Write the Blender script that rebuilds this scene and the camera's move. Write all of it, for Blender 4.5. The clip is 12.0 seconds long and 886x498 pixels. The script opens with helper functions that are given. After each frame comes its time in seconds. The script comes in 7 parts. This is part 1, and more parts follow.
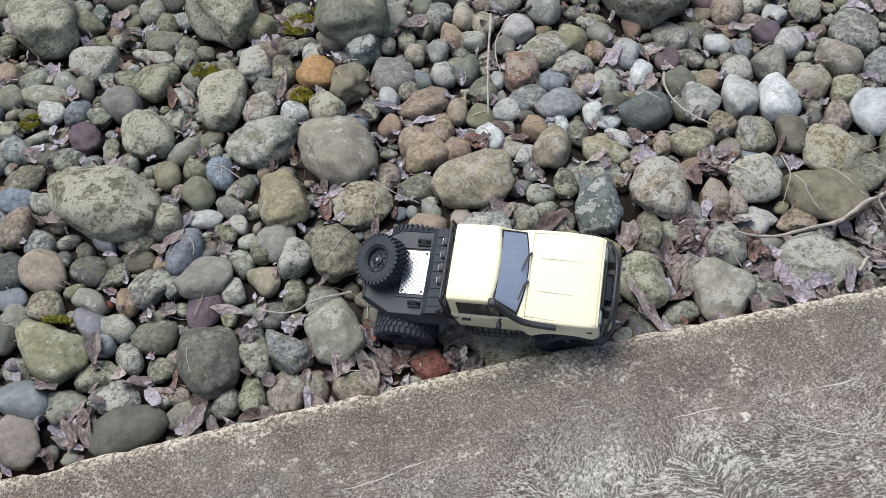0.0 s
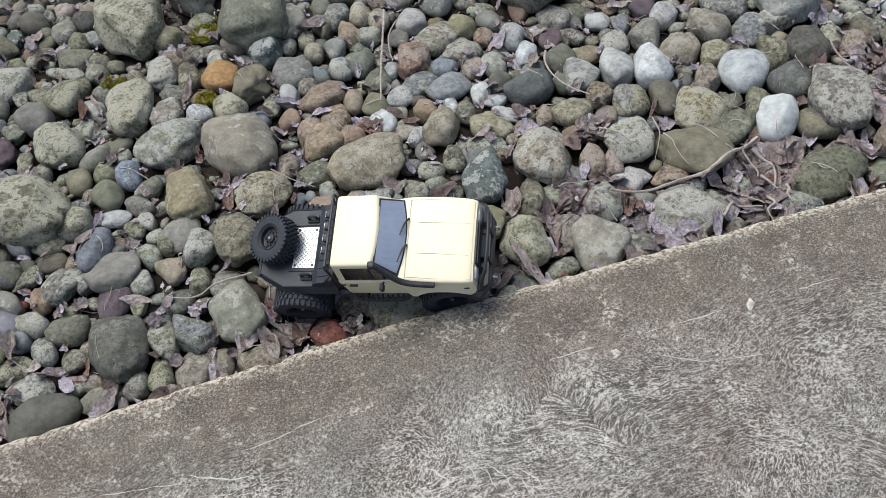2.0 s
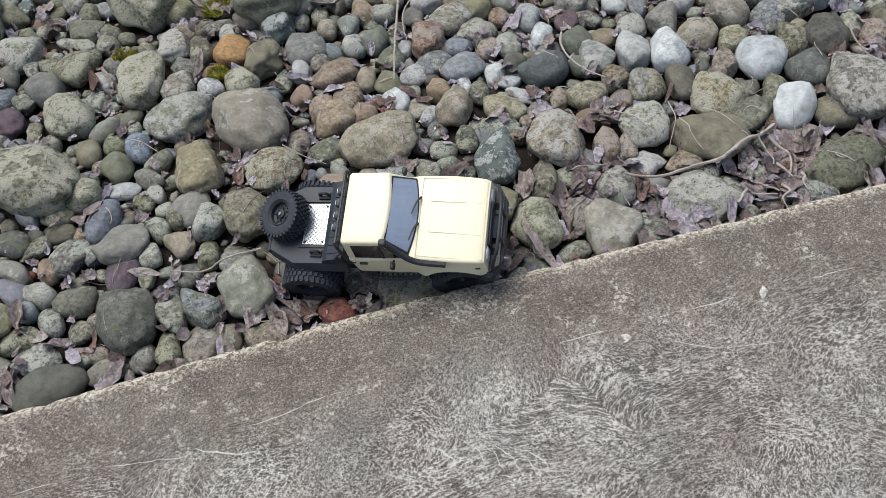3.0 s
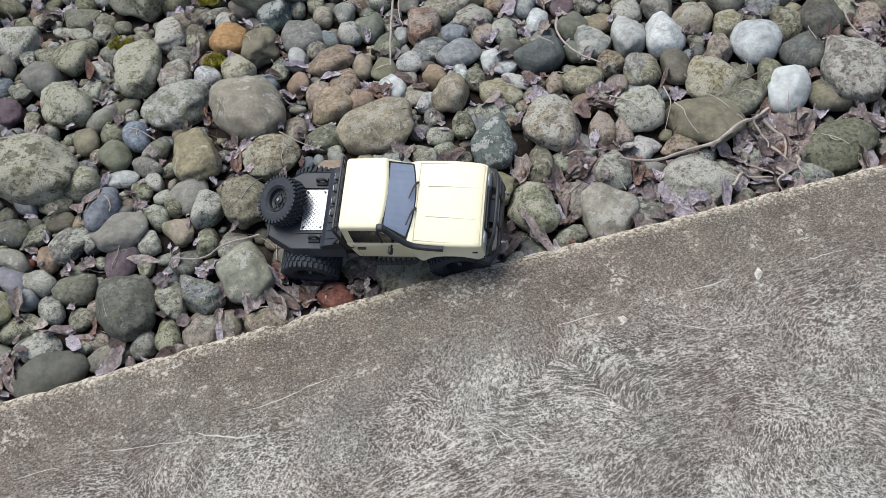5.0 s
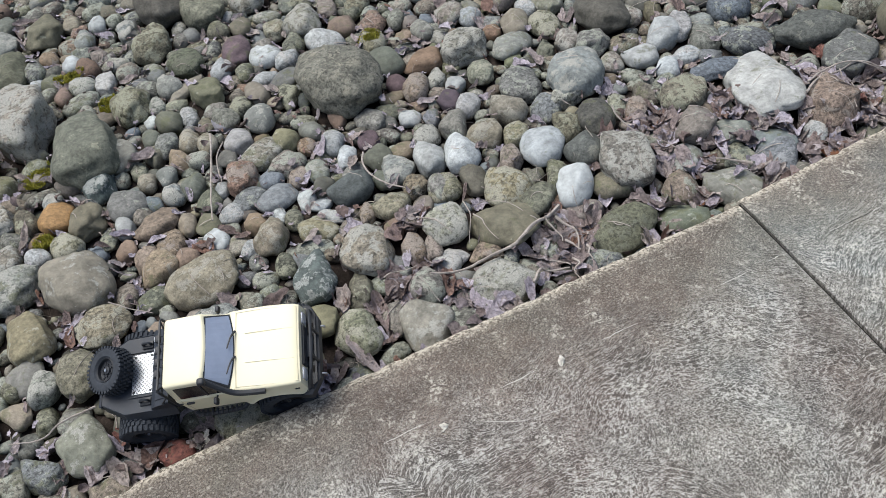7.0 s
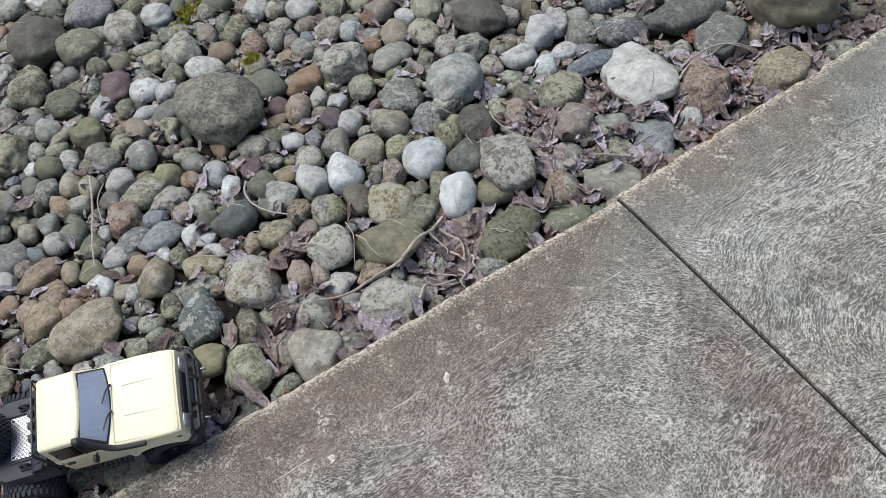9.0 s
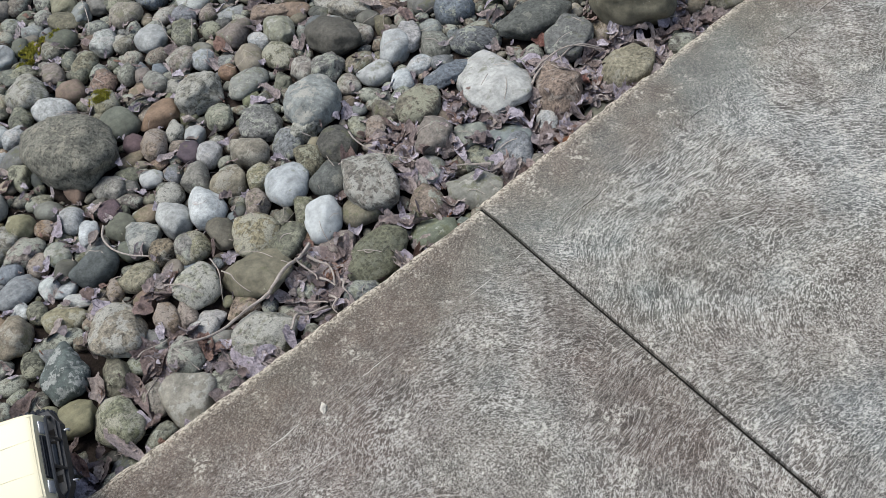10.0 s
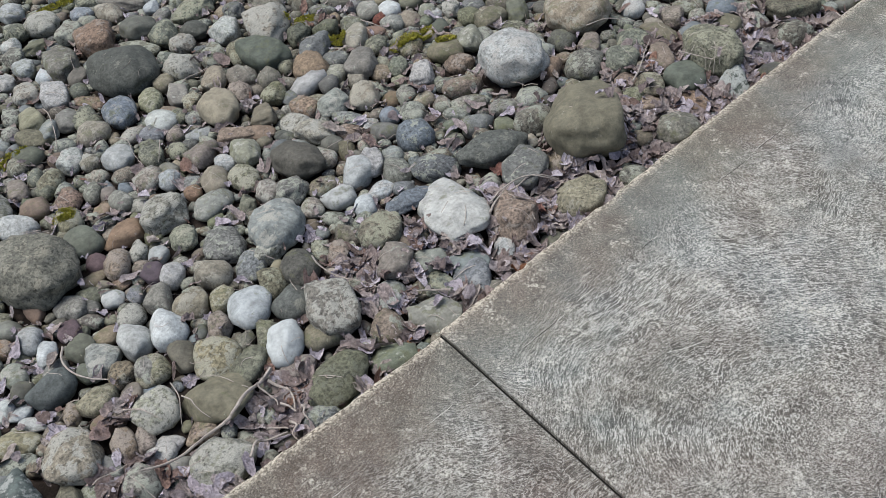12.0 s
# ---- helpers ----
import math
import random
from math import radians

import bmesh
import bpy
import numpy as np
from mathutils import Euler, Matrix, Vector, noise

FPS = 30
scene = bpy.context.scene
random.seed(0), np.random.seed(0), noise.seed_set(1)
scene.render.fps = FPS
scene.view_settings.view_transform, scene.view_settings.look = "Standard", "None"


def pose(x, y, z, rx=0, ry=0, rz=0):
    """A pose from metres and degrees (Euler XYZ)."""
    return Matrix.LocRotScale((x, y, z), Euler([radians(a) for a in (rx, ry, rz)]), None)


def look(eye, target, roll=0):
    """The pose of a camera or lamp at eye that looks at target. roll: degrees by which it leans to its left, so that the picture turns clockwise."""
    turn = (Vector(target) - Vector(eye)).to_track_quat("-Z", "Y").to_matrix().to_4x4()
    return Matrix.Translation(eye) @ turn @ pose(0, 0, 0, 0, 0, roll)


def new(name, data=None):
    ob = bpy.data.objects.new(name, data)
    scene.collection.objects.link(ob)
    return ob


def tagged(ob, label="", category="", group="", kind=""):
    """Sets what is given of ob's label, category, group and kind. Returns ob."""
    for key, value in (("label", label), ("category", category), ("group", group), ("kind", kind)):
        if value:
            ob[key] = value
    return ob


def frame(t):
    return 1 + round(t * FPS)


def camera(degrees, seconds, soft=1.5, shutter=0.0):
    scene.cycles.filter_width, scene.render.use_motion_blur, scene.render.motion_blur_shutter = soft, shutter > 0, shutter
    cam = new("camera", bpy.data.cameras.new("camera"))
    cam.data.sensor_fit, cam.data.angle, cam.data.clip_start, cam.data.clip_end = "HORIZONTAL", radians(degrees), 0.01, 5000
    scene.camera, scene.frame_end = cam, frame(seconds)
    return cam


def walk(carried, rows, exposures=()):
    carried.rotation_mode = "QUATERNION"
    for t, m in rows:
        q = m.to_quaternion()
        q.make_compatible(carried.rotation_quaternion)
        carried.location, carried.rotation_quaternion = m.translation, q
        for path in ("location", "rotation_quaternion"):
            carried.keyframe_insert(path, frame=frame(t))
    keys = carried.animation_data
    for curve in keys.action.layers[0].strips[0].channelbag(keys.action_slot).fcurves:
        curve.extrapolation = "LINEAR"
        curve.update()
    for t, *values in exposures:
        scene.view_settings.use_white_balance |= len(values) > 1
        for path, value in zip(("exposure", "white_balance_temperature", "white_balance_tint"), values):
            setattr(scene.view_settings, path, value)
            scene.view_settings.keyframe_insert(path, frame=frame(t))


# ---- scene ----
cam = camera(53.5, 12.0, soft=0.75)
PATH = [
    (0, (-1.333, -0.814, 1.281), (-1.195, 0.473, -0.244), -6.1),
    (0.5, (-1.264, -0.923, 1.289), (-1.076, 0.39, -0.208), -6.8),
    (1, (-1.194, -0.985, 1.297), (-1.011, 0.337, -0.192), -7.4),
    (1.5, (-1.177, -0.995, 1.291), (-0.987, 0.323, -0.201), -8.8),
    (2, (-1.191, -0.985, 1.28), (-1.003, 0.327, -0.218), -9.0),
    (2.5, (-1.206, -0.978, 1.268), (-1.027, 0.324, -0.239), -8.5),
    (3, (-1.206, -0.981, 1.265), (-1.034, 0.309, -0.253), -8.0),
    (5, (-1.21, -0.996, 1.266), (-1.037, 0.277, -0.266), -8.3),
    (5.5, (-1.183, -1.012, 1.282), (-1.004, 0.266, -0.245), -8.5),
    (6, (-1.084, -1.088, 1.337), (-0.807, 0.262, -0.113), -10.6),
    (6.5, (-1.04, -1.112, 1.355), (-0.652, 0.259, -0.048), -11.6),
    (6.7, (-1.037, -1.111, 1.354), (-0.619, 0.268, -0.033), -11.2),
    (8.3, (-0.938, -1.121, 1.34), (-0.492, 0.222, -0.073), -11.7),
    (8.5, (-0.921, -1.127, 1.34), (-0.454, 0.21, -0.071), -12.2),
    (9, (-0.865, -1.145, 1.348), (-0.357, 0.178, -0.062), -14.4),
    (9.5, (-0.812, -1.189, 1.356), (-0.248, 0.116, -0.05), -15.4),
    (10, (-0.781, -1.168, 1.35), (-0.094, 0.038, -0.09), -14.1),
    (10.5, (-0.792, -1.154, 1.376), (-0.038, 0.019, -0.058), -12.3),
    (11, (-0.791, -1.165, 1.446), (0.074, 0.072, 0.133), -8.9),
    (11.5, (-0.774, -1.167, 1.438), (0.127, 0.092, 0.171), -9.0),
    (12, (-0.777, -1.165, 1.43), (0.106, 0.079, 0.137), -9.6),
]
walk(cam, [(t, look(eye, target, roll)) for t, eye, target, roll in PATH],
     [(0.0, 0.48), (1.0, 0.48), (1.6, 0.41), (3.0, 0.36), (5.0, 0.4), (6.5, 0.42), (9.0, 0.36), (9.7, 0.31), (12.0, 0.3)])

# ---- world and sun: a bright overcast day ----
world = bpy.data.worlds.new("overcast")
scene.world = world
world.use_nodes = True
wn, wl = world.node_tree.nodes, world.node_tree.links
sky = wn.new("ShaderNodeTexSky")
sky.sky_type = "NISHITA"
sky.sun_disc = False
sky.sun_elevation, sky.sun_rotation = radians(70), radians(-43)
sky.air_density, sky.dust_density, sky.ozone_density = 1.0, 3.6, 0.9
wl.new(sky.outputs[0], wn["Background"].inputs[0])
wn["Background"].inputs[1].default_value = 0.12
sun = new("sun", bpy.data.lights.new("sun", "SUN"))
sun.data.energy, sun.data.angle, sun.data.color = 2.4, radians(45), (0.97, 0.995, 0.985)
sun.matrix_world = look((-1.4, 1.5, 5.6), (0, 0, 0))


# ---- materials ----
def mat(name, rough=0.8, metal=0.0, spec=0.3):
    m = bpy.data.materials.new(name)
    m.use_nodes = True
    b = m.node_tree.nodes["Principled BSDF"]
    b.inputs["Roughness"].default_value = rough
    b.inputs["Metallic"].default_value = metal
    b.inputs["Specular IOR Level"].default_value = spec
    return m, m.node_tree.nodes, m.node_tree.links, b


def noise_at(n, l, vec, scale, detail=4.0, rough=0.55, distort=0.0):
    t = n.new("ShaderNodeTexNoise")
    t.inputs["Scale"].default_value, t.inputs["Detail"].default_value = scale, detail
    t.inputs["Roughness"].default_value, t.inputs["Distortion"].default_value = rough, distort
    if vec is not None:
        l.new(vec, t.inputs["Vector"])
    return t.outputs["Fac"]


def ramp(n, l, fac, stops, smooth=False):
    r = n.new("ShaderNodeValToRGB")
    e = r.color_ramp.elements
    while len(e) < len(stops):
        e.new(0.5)
    for el, (p, c) in zip(e, stops):
        el.position = p
        el.color = (*c, 1) if isinstance(c, tuple) else (c, c, c, 1)
    if smooth:
        r.color_ramp.interpolation = "EASE"
    l.new(fac, r.inputs[0])
    return r.outputs[0]


def mix(n, l, fac, a, b, kind="MIX"):
    x = n.new("ShaderNodeMix")
    x.data_type, x.blend_type = "RGBA", kind
    for sock, v in ((x.inputs[0], fac), (x.inputs[6], a), (x.inputs[7], b)):
        if isinstance(v, (int, float)):
            sock.default_value = v if sock.type == "VALUE" else (v, v, v, 1)
        elif isinstance(v, tuple):
            sock.default_value = (*v, 1)
        else:
            l.new(v, sock)
    return x.outputs[2]


def calc(n, l, op, a, b=0.0):
    x = n.new("ShaderNodeMath")
    x.operation = op
    for sock, v in zip(x.inputs, (a, b)):
        if isinstance(v, (int, float)):
            sock.default_value = v
        else:
            l.new(v, sock)
    return x.outputs[0]


def bump(n, l, b, height, strength, dist):
    k = n.new("ShaderNodeBump")
    k.inputs["Strength"].default_value, k.inputs["Distance"].default_value = strength, dist
    l.new(height, k.inputs["Height"])
    l.new(k.outputs[0], b.inputs["Normal"])


def plain(name, col, rough=0.5, metal=0.0, spec=0.4, vary=0.12, scale=60.0, grain=0.0):
    """Paint, plastic or metal with a faint unevenness, dust and relief."""
    m, n, l, b = mat(name, rough, metal, spec)
    v = n.new("ShaderNodeNewGeometry").outputs["Position"]
    f = noise_at(n, l, v, scale, 5)
    dark = tuple(c * (1 - vary) for c in col)
    lite = tuple(min(1, c * (1 + vary)) for c in col)
    l.new(ramp(n, l, f, [(0.3, dark), (0.7, lite)]), b.inputs["Base Color"])
    l.new(ramp(n, l, f, [(0.3, max(0.02, rough - 0.08)), (0.7, min(1.0, rough + 0.08))]), b.inputs["Roughness"])
    if grain:
        bump(n, l, b, noise_at(n, l, v, 900, 3), grain, 0.001)
    return m


def stone_material(name, shades, lichen, tint, coarse=0.5):
    """River stone: shades picked stone by stone, mineral grain, pores and patches of lichen."""
    m, n, l, b = mat(name, 0.78, 0.0, 0.28)
    g = n.new("ShaderNodeNewGeometry")
    o = n.new("ShaderNodeObjectInfo")
    pos = g.outputs["Position"]
    pick = calc(n, l, "FRACT", calc(n, l, "ADD", o.outputs["Random"], g.outputs["Random Per Island"]))
    k = len(shades) - 1
    shades = [tuple(max(0.02, v + 0.22 * (v - (r + g + b) / 3)) for v in (r * 0.937, g * 0.98, b * 1.005)) for r, g, b in shades]
    base = ramp(n, l, pick, [(i / max(1, k), c) for i, c in enumerate(shades)])
    blot = noise_at(n, l, pos, 34, 7, 0.65, 0.2)
    grain = noise_at(n, l, pos, 115, 4, 0.62)
    speck = noise_at(n, l, pos, 700, 3, 0.7)
    c = mix(n, l, 0.8, base, ramp(n, l, blot, [(0.3, 0.55), (0.7, 1.42)]), "MULTIPLY")
    kind = calc(n, l, "FRACT", calc(n, l, "MULTIPLY", pick, 23.17))
    hue = ramp(n, l, kind, [(0.0, (1.15, 0.99, 0.84)), (0.2, (1.0, 1.0, 0.98)), (0.38, (0.92, 1.0, 1.1)), (0.55, (1.04, 1.05, 0.84)), (0.72, (1.15, 0.96, 0.92)), (0.86, (0.68, 0.68, 0.67)), (1.0, (1.28, 1.25, 1.17))])
    c = mix(n, l, 0.35 if name in ("white_stone", "pale_stone", "beige_stone", "ochre_stone") else 0.75, c, hue, "MULTIPLY")
    other = calc(n, l, "FRACT", calc(n, l, "MULTIPLY", pick, 7.31))
    worn = ramp(n, l, other, [(0.12, 0.2), (0.6, 1.0)])
    c = mix(n, l, calc(n, l, "MULTIPLY", worn, min(1.0, coarse * 1.9)), c, ramp(n, l, grain, [(0.35, 0.4), (0.5, 1.0), (0.65, 1.55)]), "MULTIPLY")
    patch = calc(n, l, "ADD", calc(n, l, "MULTIPLY", noise_at(n, l, pos, 90, 6, 0.72, 0.15), 0.4), calc(n, l, "MULTIPLY", noise_at(n, l, pos, 26, 4, 0.6, 0.1), 0.6))
    own = calc(n, l, "MULTIPLY", calc(n, l, "SUBTRACT", other, 0.5), 0.22 * (1.0 - 0.75 * max(0.0, lichen)))
    edge = 0.59 - lichen * 0.13
    cover = ramp(n, l, calc(n, l, "ADD", patch, own), [(edge + 0.003, 0.0), (edge + 0.018, 0.85)])
    crust = mix(n, l, ramp(n, l, speck, [(0.4, 0.0), (0.6, 1.0)]), tuple(t * 0.66 for t in tint), tuple(t * 1.08 for t in tint))
    c = mix(n, l, cover, c, crust)
    green = calc(n, l, "ADD", noise_at(n, l, pos, 30, 6, 0.72, 0.2), calc(n, l, "MULTIPLY", calc(n, l, "SUBTRACT", calc(n, l, "FRACT", calc(n, l, "MULTIPLY", pick, 13.7)), 0.6), 0.22))
    c = mix(n, l, ramp(n, l, green, [(0.58, 0.0), (0.66, 0.6)]), c, mix(n, l, ramp(n, l, speck, [(0.4, 0.0), (0.6, 1.0)]), (0.075, 0.08, 0.04), (0.145, 0.15, 0.08)))
    pores = ramp(n, l, noise_at(n, l, pos, 120, 4, 0.6), [(0.37, 0.2), (0.42, 1.0)])
    c = mix(n, l, calc(n, l, "MULTIPLY", worn, 0.85 * min(1.0, coarse * 1.6)), c, pores, "MULTIPLY")
    flecks = noise_at(n, l, pos, 430, 3, 0.65)
    c = mix(n, l, calc(n, l, "MULTIPLY", worn, min(1.0, 0.35 + coarse)), c, ramp(n, l, flecks, [(0.38, 0.5), (0.46, 1.0), (0.58, 1.0), (0.68, 1.35)]), "MULTIPLY")
    l.new(c, b.inputs["Base Color"])
    l.new(ramp(n, l, grain, [(0.2, 0.66), (0.8, 0.9)]), b.inputs["Roughness"])
    h = calc(n, l, "ADD", blot, grain)
    bump(n, l, b, calc(n, l, "ADD", calc(n, l, "ADD", h, calc(n, l, "MULTIPLY", flecks, 0.4)), calc(n, l, "MULTIPLY", cover, 0.25)), 0.7, 0.0022)
    return m


CRUST = (0.335, 0.35, 0.29)
GREY = stone_material("grey_stone", [(0.13, 0.125, 0.115), (0.19, 0.18, 0.165), (0.16, 0.15, 0.13)], 0.35, CRUST)
PALE = stone_material("pale_stone", [(0.31, 0.305, 0.29), (0.39, 0.385, 0.37)], 0.2, (0.42, 0.41, 0.38), 0.35)
WHITE = stone_material("white_stone", [(0.4, 0.4, 0.385), (0.455, 0.455, 0.445)], -0.3, (0.5, 0.48, 0.46), 0.16)
DARK = stone_material("dark_stone", [(0.075, 0.076, 0.068), (0.105, 0.1, 0.085), (0.085, 0.09, 0.085)], -0.35, (0.2, 0.2, 0.17), 0.3)
BROWN = stone_material("brown_stone", [(0.18, 0.132, 0.104), (0.215, 0.168, 0.136), (0.19, 0.16, 0.137)], 0.1, (0.3, 0.26, 0.22))
OLIVE = stone_material("olive_stone", [(0.12, 0.116, 0.09), (0.158, 0.153, 0.12), (0.138, 0.132, 0.107)], 0.3, (0.3, 0.3, 0.22))
RUST = stone_material("rust_stone", [(0.125, 0.052, 0.042), (0.145, 0.062, 0.047)], 0.0, (0.3, 0.2, 0.16))
PURPLE = stone_material("purple_stone", [(0.095, 0.075, 0.085), (0.13, 0.095, 0.1)], -0.6, (0.2, 0.18, 0.18), 0.2)
BLUE = stone_material("blue_grey_stone", [(0.15, 0.16, 0.175), (0.2, 0.21, 0.225), (0.12, 0.13, 0.145)], -0.1, (0.3, 0.31, 0.31), 0.35)
TEAL = stone_material("teal_stone", [(0.082, 0.094, 0.09), (0.105, 0.116, 0.11)], 0.75, (0.36, 0.375, 0.35), 0.4)
LICHEN = stone_material("lichen_stone", [(0.2, 0.19, 0.165), (0.25, 0.245, 0.22), (0.18, 0.17, 0.145)], 0.7, (0.38, 0.375, 0.33))
MOSSY_TAN = stone_material("mossy_tan_stone", [(0.19, 0.178, 0.13), (0.22, 0.208, 0.158)], 0.6, (0.36, 0.35, 0.275))
ORANGE = stone_material("orange_stone", [(0.28, 0.175, 0.1), (0.26, 0.18, 0.11)], 0.2, (0.36, 0.3, 0.22), 0.3)
OCHRE = stone_material("ochre_stone", [(0.26, 0.2, 0.145), (0.25, 0.2, 0.155)], 0.1, (0.3, 0.27, 0.22), 0.3)
BEIGE = stone_material("beige_stone", [(0.225, 0.195, 0.155), (0.25, 0.22, 0.18)], 0.15, (0.36, 0.34, 0.28), 0.25)
MOSS_GREEN = stone_material("moss_grown_stone", [(0.092, 0.094, 0.074), (0.112, 0.112, 0.088)], 0.4, (0.16, 0.163, 0.12))
GRANITE = stone_material("granite_stone", [(0.165, 0.15, 0.112), (0.185, 0.168, 0.13), (0.15, 0.132, 0.105)], 0.3, (0.29, 0.275, 0.215), 0.65)
MIXED = stone_material("mixed_stone", [(0.13, 0.12, 0.1), (0.2, 0.19, 0.165), (0.155, 0.12, 0.095), (0.26, 0.25, 0.225), (0.15, 0.15, 0.11), (0.17, 0.175, 0.18), (0.1, 0.095, 0.085), (0.23, 0.2, 0.16)], 0.35, CRUST)
WORDS = {GREY: "grey", PALE: "pale grey", WHITE: "smooth white", DARK: "dark grey", BROWN: "brown", OLIVE: "olive grey", RUST: "rusty red",
         PURPLE: "smooth dark purple", BLUE: "blue-grey", TEAL: "dark teal", LICHEN: "lichen-spotted grey", MOSSY_TAN: "tan, lichen-mottled",
         ORANGE: "orange", OCHRE: "ochre", BEIGE: "smooth beige", MOSS_GREEN: "moss-grown greenish", GRANITE: "coarse-grained brownish"}


def soil_material():
    m, n, l, b = mat("soil", 0.95, 0, 0.1)
    v = n.new("ShaderNodeNewGeometry").outputs["Position"]
    f, g = noise_at(n, l, v, 18, 8), noise_at(n, l, v, 220, 6, 0.7)
    c = ramp(n, l, f, [(0.3, (0.015, 0.012, 0.0105)), (0.5, (0.032, 0.025, 0.021)), (0.7, (0.062, 0.048, 0.041))])
    l.new(mix(n, l, 0.8, c, ramp(n, l, g, [(0.3, 0.4), (0.7, 1.6)]), "MULTIPLY"), b.inputs["Base Color"])
    bump(n, l, b, g, 0.9, 0.006)
    return m


def concrete_material():
    """Old concrete with a swirled broom finish, worn pale on the ridges, a trowelled margin along the edge."""
    m, n, l, b = mat("broomed_concrete", 0.88, 0, 0.25)
    pos = n.new("ShaderNodeNewGeometry").outputs["Position"]
    sep = n.new("ShaderNodeSeparateXYZ")
    l.new(pos, sep.inputs[0])
    sx = sep.outputs[0]
    ahead = calc(n, l, "MULTIPLY", calc(n, l, "GREATER_THAN", sx, 0.0), calc(n, l, "ADD", calc(n, l, "MULTIPLY", sx, 0.038), 0.011))
    back = calc(n, l, "MULTIPLY", calc(n, l, "MAXIMUM", calc(n, l, "SUBTRACT", -1.2, sx), 0.0), -0.038)
    inward = calc(n, l, "SUBTRACT", sep.outputs[1], calc(n, l, "ADD", ahead, back))
    warp = n.new("ShaderNodeTexNoise")
    warp.inputs["Scale"].default_value, warp.inputs["Detail"].default_value = 3.5, 3.0
    l.new(pos, warp.inputs["Vector"])
    w = n.new("ShaderNodeVectorMath")
    w.operation = "MULTIPLY_ADD"
    l.new(warp.outputs["Color"], w.inputs[0])
    w.inputs[1].default_value = (0.13, 0.13, 0)
    l.new(pos, w.inputs[2])
    crook = n.new("ShaderNodeTexNoise")
    crook.inputs["Scale"].default_value, crook.inputs["Detail"].default_value = 55.0, 2.0
    l.new(pos, crook.inputs["Vector"])
    wc = n.new("ShaderNodeVectorMath")
    wc.operation = "MULTIPLY_ADD"
    l.new(crook.outputs["Color"], wc.inputs[0])
    wc.inputs[1].default_value = (0.007, 0.007, 0)
    l.new(w.outputs[0], wc.inputs[2])
    # two families of swept arcs, each broom pull with a centre of its own
    streaks = []
    for sc, hi, turn, low in ((1.3, 150.0, 13.0, 0.22), (1.9, 165.0, 14.0, 0.3)):
        cell = n.new("ShaderNodeTexVoronoi")
        cell.voronoi_dimensions = "2D"
        cell.feature = "F1"
        cell.inputs["Scale"].default_value = sc
        l.new(w.outputs[0], cell.inputs["Vector"])
        d = n.new("ShaderNodeVectorMath")
        d.operation = "SUBTRACT"
        l.new(wc.outputs[0], d.inputs[0])
        l.new(cell.outputs["Position"], d.inputs[1])
        s = n.new("ShaderNodeSeparateXYZ")
        l.new(d.outputs[0], s.inputs[0])
        x, y = s.outputs[0], calc(n, l, "ADD", s.outputs[1], low)
        r = calc(n, l, "SQRT", calc(n, l, "ADD", calc(n, l, "MULTIPLY", x, x), calc(n, l, "MULTIPLY", y, y)))
        a = calc(n, l, "ARCTAN2", y, x)
        cmb = n.new("ShaderNodeCombineXYZ")
        l.new(calc(n, l, "MULTIPLY", r, hi), cmb.inputs[0])
        l.new(calc(n, l, "MULTIPLY", a, turn), cmb.inputs[1])
        streaks.append(noise_at(n, l, cmb.outputs[0], 1.0, 2, 0.5, 0.2))
    sweep = ramp(n, l, noise_at(n, l, pos, 3.6, 3, 0.5), [(0.44, 0.0), (0.56, 1.0)])
    st = calc(n, l, "ADD", calc(n, l, "MULTIPLY", streaks[0], sweep), calc(n, l, "MULTIPLY", streaks[1], calc(n, l, "SUBTRACT", 1.0, sweep)))
    big = noise_at(n, l, pos, 2.2, 5, 0.6)
    mid = noise_at(n, l, pos, 14, 6, 0.65)
    fine = noise_at(n, l, pos, 330, 4, 0.65)
    dust = noise_at(n, l, pos, 620, 2, 0.6)
    grit = noise_at(n, l, pos, 210, 4, 0.6, 0.4)
    edge = n.new("ShaderNodeMapRange")
    edge.inputs[1].default_value, edge.inputs[2].default_value = -0.25, -0.1
    l.new(calc(n, l, "ADD", inward, calc(n, l, "MULTIPLY", calc(n, l, "SUBTRACT", mid, 0.5), 0.2)), edge.inputs[0])
    drift = calc(n, l, "ADD", big, calc(n, l, "SUBTRACT", calc(n, l, "MULTIPLY", calc(n, l, "SUBTRACT", sx, 0.3), 0.045), calc(n, l, "MULTIPLY", calc(n, l, "ADD", inward, 0.4), 0.1)))
    tone = ramp(n, l, drift, [(0.38, (0.116, 0.094, 0.081)), (0.5, (0.13, 0.119, 0.105)), (0.62, (0.138, 0.144, 0.138))])
    damp = noise_at(n, l, pos, 1.7, 4, 0.6, 0.6)
    tone = mix(n, l, ramp(n, l, damp, [(0.42, 0.0), (0.6, 0.7)]), tone, mix(n, l, 1.0, tone, (1.02, 1.08, 1.02), "MULTIPLY"))
    tone = mix(n, l, 0.9, tone, ramp(n, l, mid, [(0.28, 0.58), (0.72, 1.42)]), "MULTIPLY")
    tone = mix(n, l, 0.9, tone, ramp(n, l, fine, [(0.38, 0.35), (0.62, 1.6)]), "MULTIPLY")
    tone = mix(n, l, 0.7, tone, ramp(n, l, dust, [(0.38, 0.5), (0.62, 1.5)]), "MULTIPLY")
    crest = calc(n, l, "ABSOLUTE", calc(n, l, "SUBTRACT", st, 0.5))
    ridge = ramp(n, l, crest, [(0.016, 1.0), (0.046, 0.0)])
    groove = ramp(n, l, crest, [(0.045, 1.0), (0.13, 0.6)])
